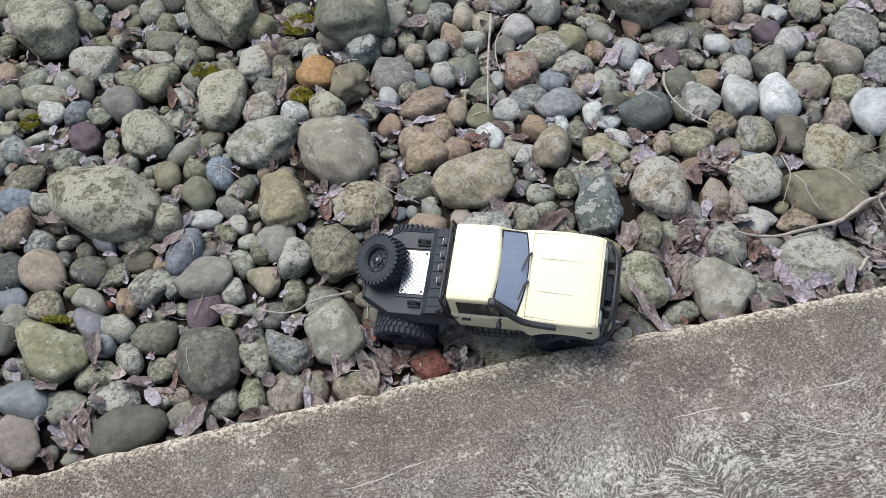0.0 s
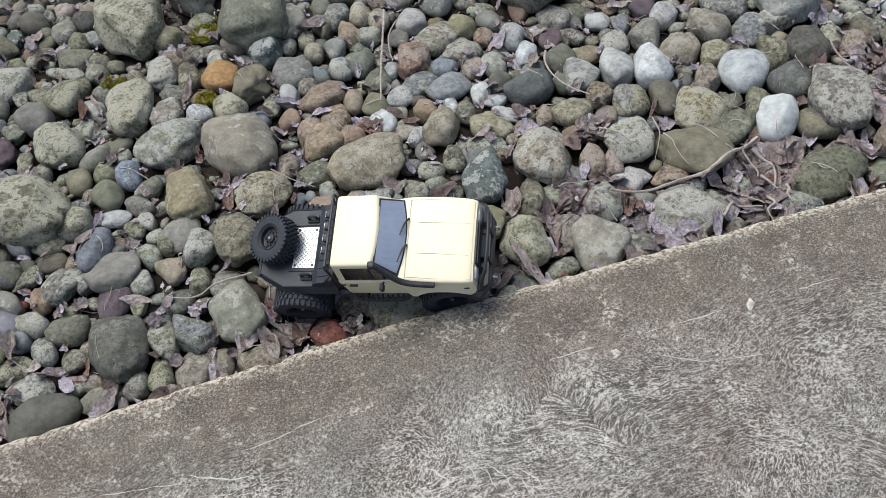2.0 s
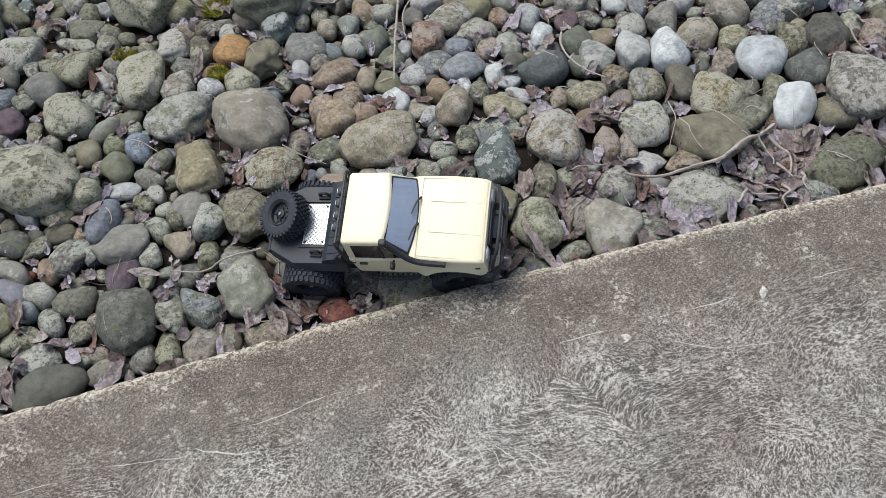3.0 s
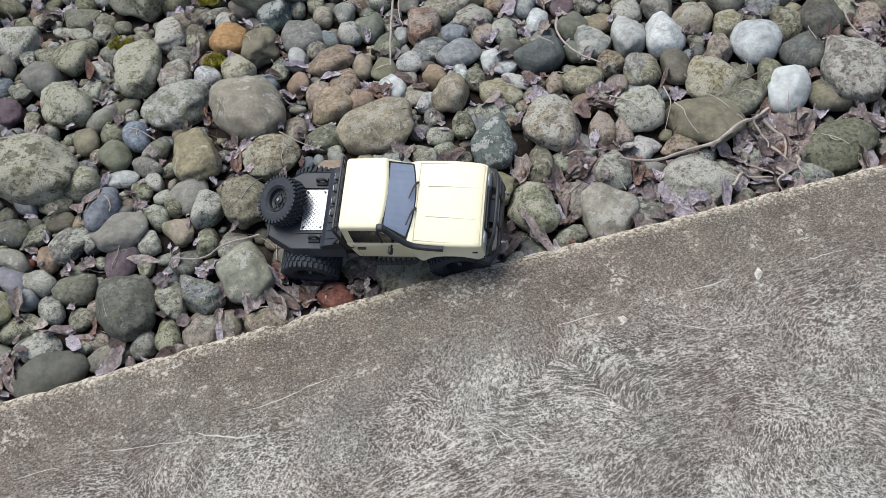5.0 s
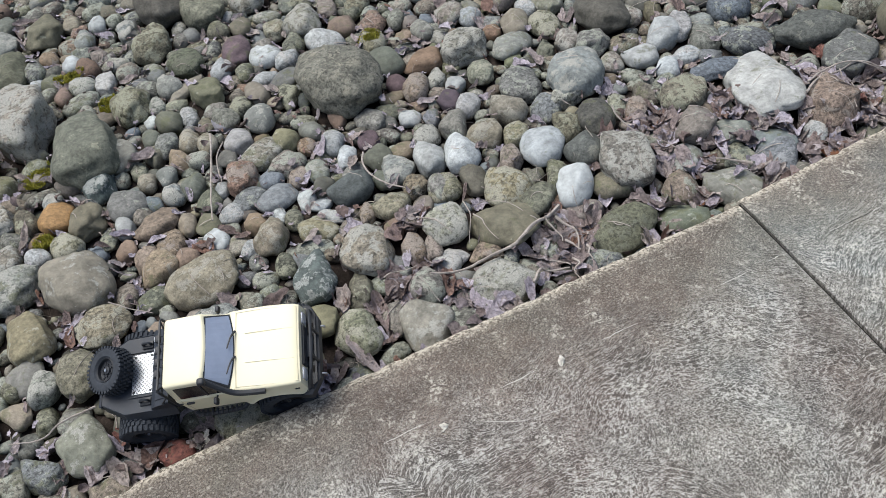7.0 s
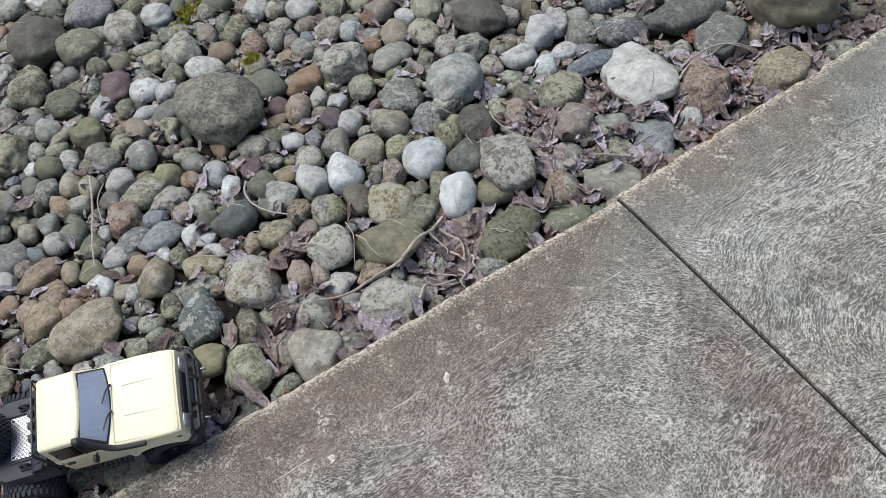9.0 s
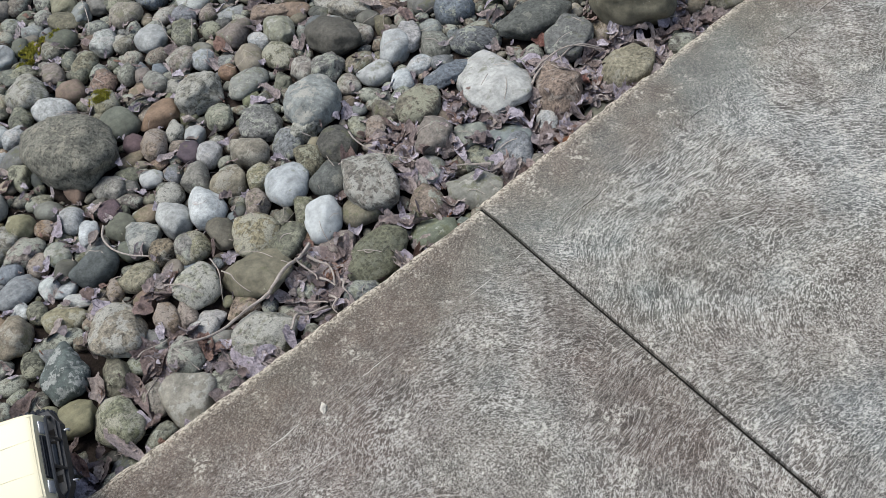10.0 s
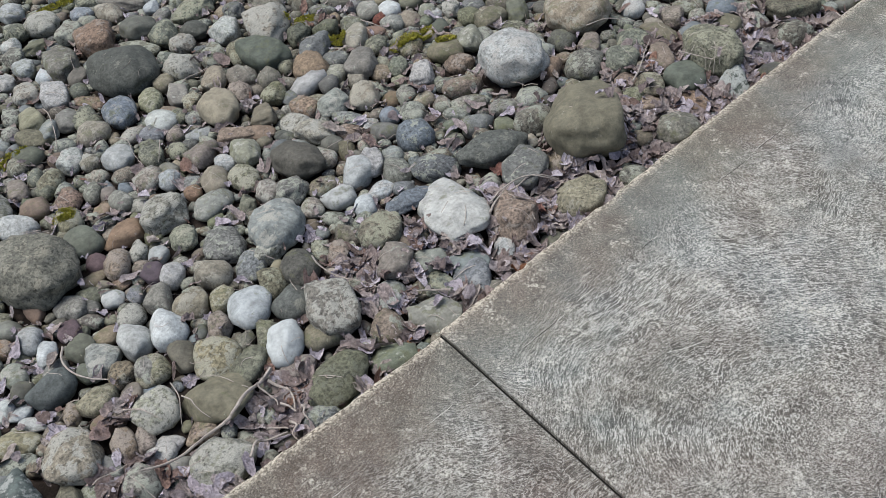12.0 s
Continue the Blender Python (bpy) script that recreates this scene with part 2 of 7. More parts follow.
    inside = calc(n, l, "SUBTRACT", 1.0, calc(n, l, "MULTIPLY", edge.outputs[0], 0.82))
    broken = ramp(n, l, noise_at(n, l, pos, 170, 4, 0.7), [(0.4, 0.1), (0.52, 1.0)])
    worn = ramp(n, l, noise_at(n, l, pos, 4.0, 7, 0.7), [(0.38, 0.15), (0.68, 0.85)])
    fresh = n.new("ShaderNodeMapRange")
    fresh.inputs[1].default_value, fresh.inputs[2].default_value, fresh.inputs[4].default_value = -0.4, 0.5, 0.12
    l.new(sx, fresh.inputs[0])
    worn = calc(n, l, "MINIMUM", 1.0, calc(n, l, "ADD", worn, fresh.outputs[0]))
    wear = calc(n, l, "MULTIPLY", calc(n, l, "MULTIPLY", calc(n, l, "MULTIPLY", ridge, broken), worn), inside)
    c = mix(n, l, calc(n, l, "MULTIPLY", inside, 0.95), tone, groove, "MULTIPLY")
    c = mix(n, l, wear, c, (0.64, 0.625, 0.575))
    vein = noise_at(n, l, pos, 190, 2, 0.5, 0.6)
    chips = calc(n, l, "MAXIMUM", ramp(n, l, grit, [(0.56, 0.0), (0.62, 0.95)]), calc(n, l, "MULTIPLY", broken, ramp(n, l, calc(n, l, "ABSOLUTE", calc(n, l, "SUBTRACT", vein, 0.5)), [(0.014, 0.95), (0.04, 0.0)])))
    bare = ramp(n, l, noise_at(n, l, pos, 3.3, 7, 0.72, 0.3), [(0.42, 0.12), (0.62, 1.0)])
    amount = calc(n, l, "MAXIMUM", calc(n, l, "MULTIPLY", edge.outputs[0], 0.5), calc(n, l, "MULTIPLY", bare, calc(n, l, "SUBTRACT", 1.0, calc(n, l, "MULTIPLY", edge.outputs[0], 0.35))))
    clots = ramp(n, l, noise_at(n, l, pos, 26, 5, 0.7, 0.4), [(0.4, 0.25), (0.62, 1.1)])
    c = mix(n, l, calc(n, l, "MULTIPLY", chips, calc(n, l, "MULTIPLY", amount, clots)), c, (0.64, 0.615, 0.55))
    # exposed sand grains on the trowelled margin and scattered pale lichen spots
    grains = ramp(n, l, noise_at(n, l, pos, 175, 4, 0.65, 0.4), [(0.57, 0.0), (0.63, 0.6)])
    c = mix(n, l, calc(n, l, "MULTIPLY", edge.outputs[0], 0.4), c, mix(n, l, grains, mix(n, l, 1.0, tone, (0.86, 0.84, 0.8), "MULTIPLY"), (0.52, 0.49, 0.42)))
    c = mix(n, l, calc(n, l, "MULTIPLY", grains, 0.3), c, (0.52, 0.5, 0.44))
    crust = calc(n, l, "MULTIPLY", ramp(n, l, noise_at(n, l, pos, 120, 5, 0.7, 0.5), [(0.5, 0.0), (0.56, 0.85)]), ramp(n, l, noise_at(n, l, pos, 11, 6, 0.72), [(0.54, 0.0), (0.62, 0.8)]))
    c = mix(n, l, crust, c, (0.58, 0.56, 0.49))
    spots = n.new("ShaderNodeTexVoronoi")
    spots.inputs["Scale"].default_value = 46.0
    l.new(pos, spots.inputs["Vector"])
    pale = calc(n, l, "MULTIPLY", ramp(n, l, calc(n, l, "ADD", spots.outputs["Distance"], calc(n, l, "MULTIPLY", fine, 0.12)), [(0.19, 1.0), (0.24, 0.0)]), ramp(n, l, spots.outputs["Color"], [(0.5, 0.0), (0.56, 0.5)]))
    c = mix(n, l, pale, c, (0.42, 0.41, 0.36))
    rim = n.new("ShaderNodeMapRange")
    rim.inputs[1].default_value, rim.inputs[2].default_value = -0.034, -0.004
    l.new(calc(n, l, "ADD", inward, calc(n, l, "MULTIPLY", calc(n, l, "SUBTRACT", grit, 0.5), 0.06)), rim.inputs[0])
    c = mix(n, l, calc(n, l, "MULTIPLY", rim.outputs[0], 0.85), c, mix(n, l, ramp(n, l, noise_at(n, l, pos, 130, 5, 0.65, 0.4), [(0.44, 0.0), (0.52, 1.0)]), (0.14, 0.12, 0.095), (0.66, 0.61, 0.51)))
    c = mix(n, l, calc(n, l, "MULTIPLY", edge.outputs[0], 0.6), c, mix(n, l, 1.0, c, (0.84, 0.81, 0.76), "MULTIPLY"))
    l.new(c, b.inputs["Base Color"])
    h = calc(n, l, "ADD", calc(n, l, "MULTIPLY", wear, 1.2), fine)
    bump(n, l, b, calc(n, l, "ADD", h, calc(n, l, "MULTIPLY", grit, 0.8)), 0.6, 0.002)
    return m


def leaf_material(name, cols):
    m, n, l, b = mat(name, 0.8, 0, 0.2)
    g = n.new("ShaderNodeNewGeometry")
    o = n.new("ShaderNodeObjectInfo")
    f = calc(n, l, "FRACT", calc(n, l, "ADD", g.outputs["Random Per Island"], o.outputs["Random"]))
    c = ramp(n, l, f, [(i / max(1, len(cols) - 1), c) for i, c in enumerate(cols)])
    v = noise_at(n, l, g.outputs["Position"], 95, 5, 0.68, 0.5)
    c = mix(n, l, 0.9, c, ramp(n, l, v, [(0.32, 0.55), (0.68, 1.45)]), "MULTIPLY")
    crease = ramp(n, l, calc(n, l, "ABSOLUTE", calc(n, l, "SUBTRACT", noise_at(n, l, g.outputs["Position"], 130, 2, 0.5, 0.8), 0.5)), [(0.0, 0.62), (0.035, 1.0)])
    l.new(mix(n, l, 0.7, c, crease, "MULTIPLY"), b.inputs["Base Color"])
    bump(n, l, b, calc(n, l, "ADD", v, crease), 0.9, 0.006)
    return m


def wood_material():
    m, n, l, b = mat("weathered_twig", 0.85, 0, 0.2)
    v = n.new("ShaderNodeNewGeometry").outputs["Position"]
    f = noise_at(n, l, v, 90, 6, 0.7)
    l.new(ramp(n, l, f, [(0.3, (0.17, 0.145, 0.125)), (0.5, (0.33, 0.29, 0.255)), (0.75, (0.45, 0.41, 0.365))]), b.inputs["Base Color"])
    bump(n, l, b, f, 0.4, 0.002)
    return m


SOIL, CONCRETE, TWIG = soil_material(), concrete_material(), wood_material()
LITTER = leaf_material("leaf_litter", [(0.14, 0.11, 0.105), (0.24, 0.2, 0.2), (0.1, 0.075, 0.07), (0.29, 0.255, 0.265), (0.17, 0.125, 0.11), (0.22, 0.195, 0.21), (0.32, 0.28, 0.26)])
FALLEN = leaf_material("fallen_leaf", [(0.24, 0.195, 0.185), (0.34, 0.29, 0.28), (0.2, 0.15, 0.135), (0.38, 0.335, 0.335), (0.13, 0.095, 0.085), (0.41, 0.36, 0.33), (0.27, 0.22, 0.21), (0.2, 0.115, 0.085)])
RED_LEAF = leaf_material("red_leaf", [(0.2, 0.09, 0.075), (0.25, 0.14, 0.115)])
BROWN_LEAF = leaf_material("brown_leaf", [(0.17, 0.075, 0.04), (0.2, 0.1, 0.06)])
LILAC_LEAF = leaf_material("faded_leaf", [(0.4, 0.355, 0.4), (0.5, 0.455, 0.5), (0.3, 0.26, 0.29)])
PALE_BIT = leaf_material("bleached_leaf", [(0.64, 0.61, 0.53), (0.7, 0.66, 0.58)])
MOSS = leaf_material("moss", [(0.34, 0.32, 0.05), (0.5, 0.45, 0.08), (0.24, 0.26, 0.05)])
CREAM = plain("cream_paint", (0.74, 0.685, 0.485), 0.42, 0, 0.45, 0.03, 14)
BLACK = plain("black_plastic", (0.022, 0.024, 0.028), 0.5, 0, 0.4, 0.2, 90, 0.1)
BLUE_BLACK = plain("dusty_black_metal", (0.024, 0.029, 0.038), 0.5, 0.0, 0.35, 0.25, 40, 0.1)
RUBBER = plain("tyre_rubber", (0.036, 0.041, 0.049), 0.78, 0, 0.25, 0.3, 120, 0.3)
CHROME = plain("bright_metal", (0.5, 0.51, 0.53), 0.38, 1.0, 0.5, 0.1, 120)
DULL = plain("dull_metal", (0.16, 0.165, 0.175), 0.5, 0.7, 0.5, 0.2, 80)
GLASS = plain("dark_window", (0.012, 0.013, 0.016), 0.12, 0, 0.6, 0.1, 30)
# tint plus the sky's reflection, put into the base colour as pale blue-grey
SCREEN = plain("tinted_windshield", (0.25, 0.29, 0.37), 0.06, 0, 1.0, 0.1, 30)
PLATE = plain("polished_plate", (0.66, 0.67, 0.69), 0.35, 0.5, 0.6, 0.06, 120)
LAMP = plain("lamp_lens", (0.5, 0.52, 0.55), 0.15, 0.2, 0.6, 0.1, 90)
AMBER = plain("amber_lens", (0.45, 0.16, 0.03), 0.25, 0, 0.5, 0.1, 90)
WORN = plain("worn_ridge", (0.46, 0.445, 0.4), 0.9, 0, 0.2, 0.35, 300, 0.4)
# near-black of the joint, also painted in where arches and slots lie in shade
SEAM_AND_SHADE = plain("shadow_gap_rubber", (0.015, 0.014, 0.013), 0.9, 0, 0.1, 0.3, 200)
# cream paint darkened: the shade in the panel seams is put into the colour
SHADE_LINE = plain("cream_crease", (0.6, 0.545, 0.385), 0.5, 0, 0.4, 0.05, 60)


# ---- mesh helpers ----
def part(name, bm, material, parent=None, label="", smooth=True, basis=None):
    me = bpy.data.meshes.new(name)
    bm.to_mesh(me)
    bm.free()
    if smooth:
        for p in me.polygons:
            p.use_smooth = True
        me.set_sharp_from_angle(angle=radians(34))
    me.materials.append(material)
    ob = new(name, me)
    if parent is not None:
        ob.parent = parent
    if basis is not None:
        ob.matrix_basis = basis
    if label:
        tagged(ob, label)
    return ob


def box_bm(lo, hi, bevel=0.0, seg=2):
    bm = bmesh.new()
    bmesh.ops.create_cube(bm, size=1.0)
    for v in bm.verts:
        v.co = Vector([lo[i] + (v.co[i] + 0.5) * (hi[i] - lo[i]) for i in range(3)])
    if bevel:
        bmesh.ops.bevel(bm, geom=bm.edges[:], offset=bevel, segments=seg, affect="EDGES", profile=0.5)
    return bm


def loft(rings, cap=True):
    """Skin a run of closed rings that have equal counts."""
    bm = bmesh.new()
    vs = [[bm.verts.new(p) for p in r] for r in rings]
    k = len(rings[0])
    for a, b in zip(vs, vs[1:]):
        for i in range(k):
            bm.faces.new((a[i], a[(i + 1) % k], b[(i + 1) % k], b[i]))
    if cap:
        bm.faces.new(vs[0][::-1])
        bm.faces.new(vs[-1])
    bmesh.ops.recalc_face_normals(bm, faces=bm.faces[:])
    return bm


def tube(points, radii, k=8, round_turns=3):
    """A round bar along a bent line."""
    pts = [Vector(p) for p in points]
    rr = list(radii) if isinstance(radii, (list, tuple)) else [radii] * len(pts)
    for _ in range(round_turns):
        q, s = [pts[0]], [rr[0]]
        for a, b, ra, rb in zip(pts, pts[1:], rr, rr[1:]):
            q += [a.lerp(b, 0.25), a.lerp(b, 0.75)]
            s += [ra * 0.75 + rb * 0.25, ra * 0.25 + rb * 0.75]
        pts, rr = q + [pts[-1]], s + [rr[-1]]
    rings = []
    side = None
    for i, p in enumerate(pts):
        d = (pts[min(i + 1, len(pts) - 1)] - pts[max(i - 1, 0)]).normalized()
        if side is None:
            side = d.orthogonal().normalized()
        side = (side - d * side.dot(d)).normalized()
        up = d.cross(side)
        rings.append([p + (side * math.cos(2 * math.pi * j / k) + up * math.sin(2 * math.pi * j / k)) * rr[i] for j in range(k)])
    return loft(rings)


def rise(a, b, v):
    u = min(1.0, max(0.0, (v - a) / (b - a)))
    return u * u * (3 - 2 * u)


def bed_level(y):
    """Height of the soil under the stones: lower beside the slab."""
    return -0.085 + 0.045 * rise(0.03, 0.42, y)


# ---- ground: one sheet to the horizon ----
def build_ground():
    bm = bmesh.new()
    xs = [-400, -60, -8] + [-4 + 0.1 * i for i in range(81)] + [8, 60, 400]
    ys = [-400, -60, -7, -0.02] + [0.02 + 0.05 * i for i in range(40)] + [2.4, 3.2, 4.5, 8, 60, 400]
    grid = []
    for y in ys:
        row = []
        for x in xs:
            z = bed_level(y) - 0.002
            if abs(x) < 5 and 0 <= y < 4:
                z += 0.012 * noise.noise((x * 4, y * 4, 0))
            if y < 0:
                z = -0.16
            row.append(bm.verts.new((x, y, z)))
        grid.append(row)
    for a, b in zip(grid, grid[1:]):
        for i in range(len(xs) - 1):
            bm.faces.new((a[i], a[i + 1], b[i + 1], b[i]))
    ob = part("ground", bm, SOIL)
    return tagged(ob, "dark damp soil under a bed of river stones", "ground", kind="structure")


GROUND = build_ground()


# ---- the concrete slab, two panels with an open joint ----
def joint_x(y):
    return 0.087 * y


def edge_y(x):
    """The slab's edge runs straight, bending back a little at its ends."""
    return -0.038 * max(0.0, -1.2 - x) if x < 0 else 0.011 + 0.038 * x


def build_slab(name, x_from, x_to):
    bm = bmesh.new()
    profile = [(-9.0, 0.0), (-3.0, 0.0), (-0.9, 0.0), (-0.17, 0.0), (-0.06, 0.0), (-0.022, -0.0005), (-0.011, -0.0025), (-0.004, -0.007), (0.0, -0.015), (0.001, -0.03), (0.001, -0.16)]
    n = max(8, int(abs(x_to - x_from) / 0.012)) if abs(x_to - x_from) < 4 else int(3.2 / 0.012)
    rows = []
    for k in range(n + 1):
        u = k / n
        x0 = x_from + (x_to - x_from) * u
        row = []
        for dy, dz in profile:
            x = x0 + joint_x(min(0.0, dy)) + (0.0042 if x_from == 0 else -0.0042)
            rough = 0.0
            if dy > -0.05:
                rough = 0.0035 * noise.noise((x * 28, dy * 20, 3)) + 0.002 * noise.noise((x * 95, dy * 60, 7))
                if noise.noise((x * 9, 0, 11)) > 0.38:
                    rough -= 0.004
            z = dz + (min(0.0, rough) * 1.2 if -0.05 < dy < 0.001 else 0.0)
            row.append(bm.verts.new((x, dy + edge_y(x) + (rough if dy > -0.01 else 0.0), z)))
        rows.append(row)
    for a, b in zip(rows, rows[1:]):
        for i in range(len(profile) - 1):
            bm.faces.new((a[i], a[i + 1], b[i + 1], b[i]))
    for row in (rows[0], rows[-1]):
        low = [bm.verts.new((v.co.x, v.co.y, -0.16)) for v in row]
        for i in range(len(row) - 1):
            try:
                bm.faces.new((row[i], row[i + 1], low[i + 1], low[i]))
            except ValueError:
                pass
    bmesh.ops.recalc_face_normals(bm, faces=bm.faces[:])
    ob = part(name, bm, CONCRETE)
    return tagged(ob, "weathered swirl-broomed concrete slab with worn edge", "pavement", kind="structure")


SLAB_A = build_slab("pavement_1", -5.0, 0.0)
SLAB_B = build_slab("pavement_2", 0.0, 5.0)


def build_joint():
    bm = bmesh.new()
    # black strip set just below the slab tops
    a = [bm.verts.new((joint_x(y) + s * 0.0068, y, -0.009)) for y, s in ((-0.004, -1), (-0.004, 1), (-8.9, 1), (-8.9, -1))]
    bm.faces.new(a)
    ob = part("joint_filler", bm, SEAM_AND_SHADE)
    return tagged(ob, "black strip in the joint between two concrete slabs", "joint", kind="structure")


build_joint()


# ---- raised broom and trowel marks on the slabs ----
def ridge(points, slab, wide=0.001, material=None):
    """A thin raised line on the surface, pale and worn by default, fading out at both ends."""
    k = len(points) - 1
    r = random.Random(int(points[0][0] * 10000))
    pts, rad = [], []
    for i in range(4 * k + 1):
        u = i / (4 * k)
        a, b = points[min(k - 1, i // 4)], points[min(k, i // 4 + 1)]
        f = (i - 4 * min(k - 1, i // 4)) / 4
        pts.append((a[0] + (b[0] - a[0]) * f + r.uniform(-0.0018, 0.0018), a[1] + (b[1] - a[1]) * f + r.uniform(-0.0018, 0.0018), -0.0002))
        rad.append(wide * (0.15 + 0.85 * math.sin(math.pi * (0.04 + 0.92 * u))) * r.choice((0.3, 0.6, 0.8, 1.0, 1.1)))
    bm = tube(pts, rad, 6, 1)
    for v in bm.verts:
        v.co.z *= 0.55
    return part("ridge", bm, material or WORN, slab)


def score(x_from, x_to, y, slab, wide=0.0012):
    """The score line along the trowelled margin, worn away in places."""
    r = random.Random(int(x_from * 1000))
    x = x_from
    while x < x_to - 0.02:
        far = min(x_to, x + r.uniform(0.05, 0.16))
        ridge([(x, y), ((x + far) / 2, y + r.uniform(-0.002, 0.002)), (far, y)], slab, wide * r.uniform(0.6, 1.1))
        x = far + r.uniform(0.005, 0.07)


score(-1.86, -1.77, -0.193, SLAB_A)
score(-0.93, -0.80, -0.174, SLAB_A)
score(-0.76, -0.58, -0.173, SLAB_A)
score(-0.46, -0.35, -0.175, SLAB_A)
score(-0.22, -0.02, -0.176, SLAB_A)
for i in range(9):
    x = 0.06 + 0.19 * i
    y = edge_y(x + 0.08) - 0.19
    score(x, x + 0.17, y, SLAB_B)
    # dark line close along the slab side of the pale one
    if i not in (1, 3):
        ridge([(x, y - 0.004), (x + 0.05, y - 0.0022), (x + 0.1, y - 0.0025), (x + 0.15, y)], SLAB_B, 0.0012, SEAM_AND_SHADE)
ridge([(-1.752, -0.176), (-1.677, -0.191), (-1.612, -0.198), (-1.537, -0.218)], SLAB_A)
ridge([(-1.552, -0.196), (-1.520, -0.212), (-1.483, -0.226), (-1.440, -0.230)], SLAB_A, 0.0018)
ridge([(-1.473, -0.179), (-1.423, -0.177), (-1.371, -0.167), (-1.330, -0.160), (-1.290, -0.160)], SLAB_A)
ridge([(-1.193, -0.296), (-1.164, -0.312), (-1.144, -0.340)], SLAB_A, 0.002)
ridge([(-0.687, -0.496), (-0.623, -0.509), (-0.534, -0.526)], SLAB_A)
ridge([(-0.745, -0.220), (-0.676, -0.262), (-0.562, -0.282)], SLAB_A, 0.001)
ridge([(0.320, -0.270), (0.374, -0.285), (0.428, -0.307)], SLAB_B, 0.0016)
ridge([(0.280, -0.410), (0.326, -0.434), (0.385, -0.454)], SLAB_B, 0.0014)
ridge([(0.563, -0.519), (0.620, -0.539), (0.662, -0.550)], SLAB_B, 0.0014)
for i in range(9):
    x, y = -1.602 + 0.0285 * i, -0.230 - 0.0095 * i
    ridge([(x, y), (x - 0.018, y - 0.022), (x - 0.030, y - 0.048)], SLAB_A, 0.001)
for i in range(5):
    x, y = -1.134 + 0.024 * i, -0.298 - 0.012 * i
    ridge([(x, y), (x + 0.026, y - 0.032), (x + 0.032, y - 0.070)], SLAB_A, 0.001)

# ---- stone shapes ----
rng = random.Random(5)


def stone_mesh(name, level, power, cuts, rough, seed):
    """A water-worn stone that fills a box two units wide, long and high."""
    bm = bmesh.new()
    bmesh.ops.create_icosphere(bm, subdivisions=level, radius=1.0)
    r = random.Random(seed)
    planes = []
    for _ in range(cuts):
        d = Vector((r.uniform(-1, 1), r.uniform(-1, 1), r.uniform(-0.2, 1))).normalized()
        planes.append((d, r.uniform(0.66, 0.9)))
    if cuts > 1:
        planes.append((Vector((r.uniform(-0.25, 0.25), r.uniform(-0.25, 0.25), 1)).normalized(), r.uniform(0.62, 0.82)))
    off = Vector((r.uniform(-50, 50), r.uniform(-50, 50), r.uniform(-50, 50)))
    taper, lean = r.uniform(-0.22, 0.22), r.uniform(-0.15, 0.15)
    for v in bm.verts:
        d = v.co.normalized()
        s = (abs(d.x) ** power + abs(d.y) ** power + abs(d.z) ** power) ** (-1 / power)
        for pn, pd in planes:
            t = d.dot(pn)
            if t > 0.05 and pd / t < s:
                s = s * 0.18 + 0.82 * pd / t
        s *= 1 + rough * noise.noise(d * 1.6 + off) + rough * 0.4 * noise.noise(d * 4.2 + off)
        p = d * s
        p.y *= 1 + taper * p.x
        p.y += lean * p.x * p.x
        v.co = p
    lo = [min(v.co[i] for v in bm.verts) for i in range(3)]
    hi = [max(v.co[i] for v in bm.verts) for i in range(3)]
    for v in bm.verts:
        v.co = Vector([2 * (v.co[i] - lo[i]) / (hi[i] - lo[i]) - 1 for i in range(3)])
    me = bpy.data.meshes.new(name)
    bm.to_mesh(me)
    bm.free()
    for p in me.polygons:
        p.use_smooth = True
    me.materials.append(GREY)
    return me


ROUND = [stone_mesh("round_stone", 3, 2.1 + 0.1 * (i % 4), i % 4, 0.12, 20 + i) for i in range(16)]
BLOCKY = [stone_mesh("blocky_stone", 3, 2.4 + 0.15 * (i % 4), 5 + i % 5, 0.15, 60 + i) for i in range(20)]
BIG = [stone_mesh("big_stone", 4, 2.2 + 0.1 * (i % 4), 2 * (i % 4), 0.16, 90 + i) for i in range(12)]
ANGULAR = [stone_mesh("angular_stone", 4, 3.2, 6, 0.14, 130 + i) for i in range(8)]
SMOOTH = (WHITE, BEIGE, PURPLE, DARK, BLUE)
SPOTS = []
PRESSED = [(-1.316, 0.118, 0.045, -0.075), (-1.259, 0.262, 0.058, -0.022), (-1.047, 0.008, 0.058, -0.040), (-0.993, 0.145, 0.058, 0.010)]  # wheels: x, y, reach, level of the tread


def lay(me, x, y, length, width, height, turn, tone, name, parent=None):
    ob = new(name, me)
    ob.material_slots[0].link = "OBJECT"
    ob.material_slots[0].material = tone
    z = bed_level(y) + 0.4 * height
    for wx, wy, reach, level in PRESSED:
        if math.hypot(x - wx, y - wy) < reach + 0.3 * width:
            z = min(z, level - 0.42 * height)
    tilt = rng.uniform(-7, 7), rng.uniform(-7, 7)
    ob.matrix_basis = pose(x, y, z, tilt[0], tilt[1], turn) @ Matrix.Diagonal((length / 2, width / 2, height / 2, 1))
    if parent is not None:
        ob.parent = parent
    SPOTS.append((x, y, length / 2, width / 2, height / 2, turn, z))
    return ob


def stone(x, y, length, width, height, turn, tone, shapes=None):
    r = random.Random(int(x * 1000) * 7919 + int(y * 1000))
    some = shapes or (ROUND if r.random() < 0.45 or tone in SMOOTH else BLOCKY)
    me = some[r.randrange(len(some))]
    return lay(me, x, y, length * 1.19, width * 1.19, height, turn + r.choice((0, 180)), tone, "stone", GROUND)


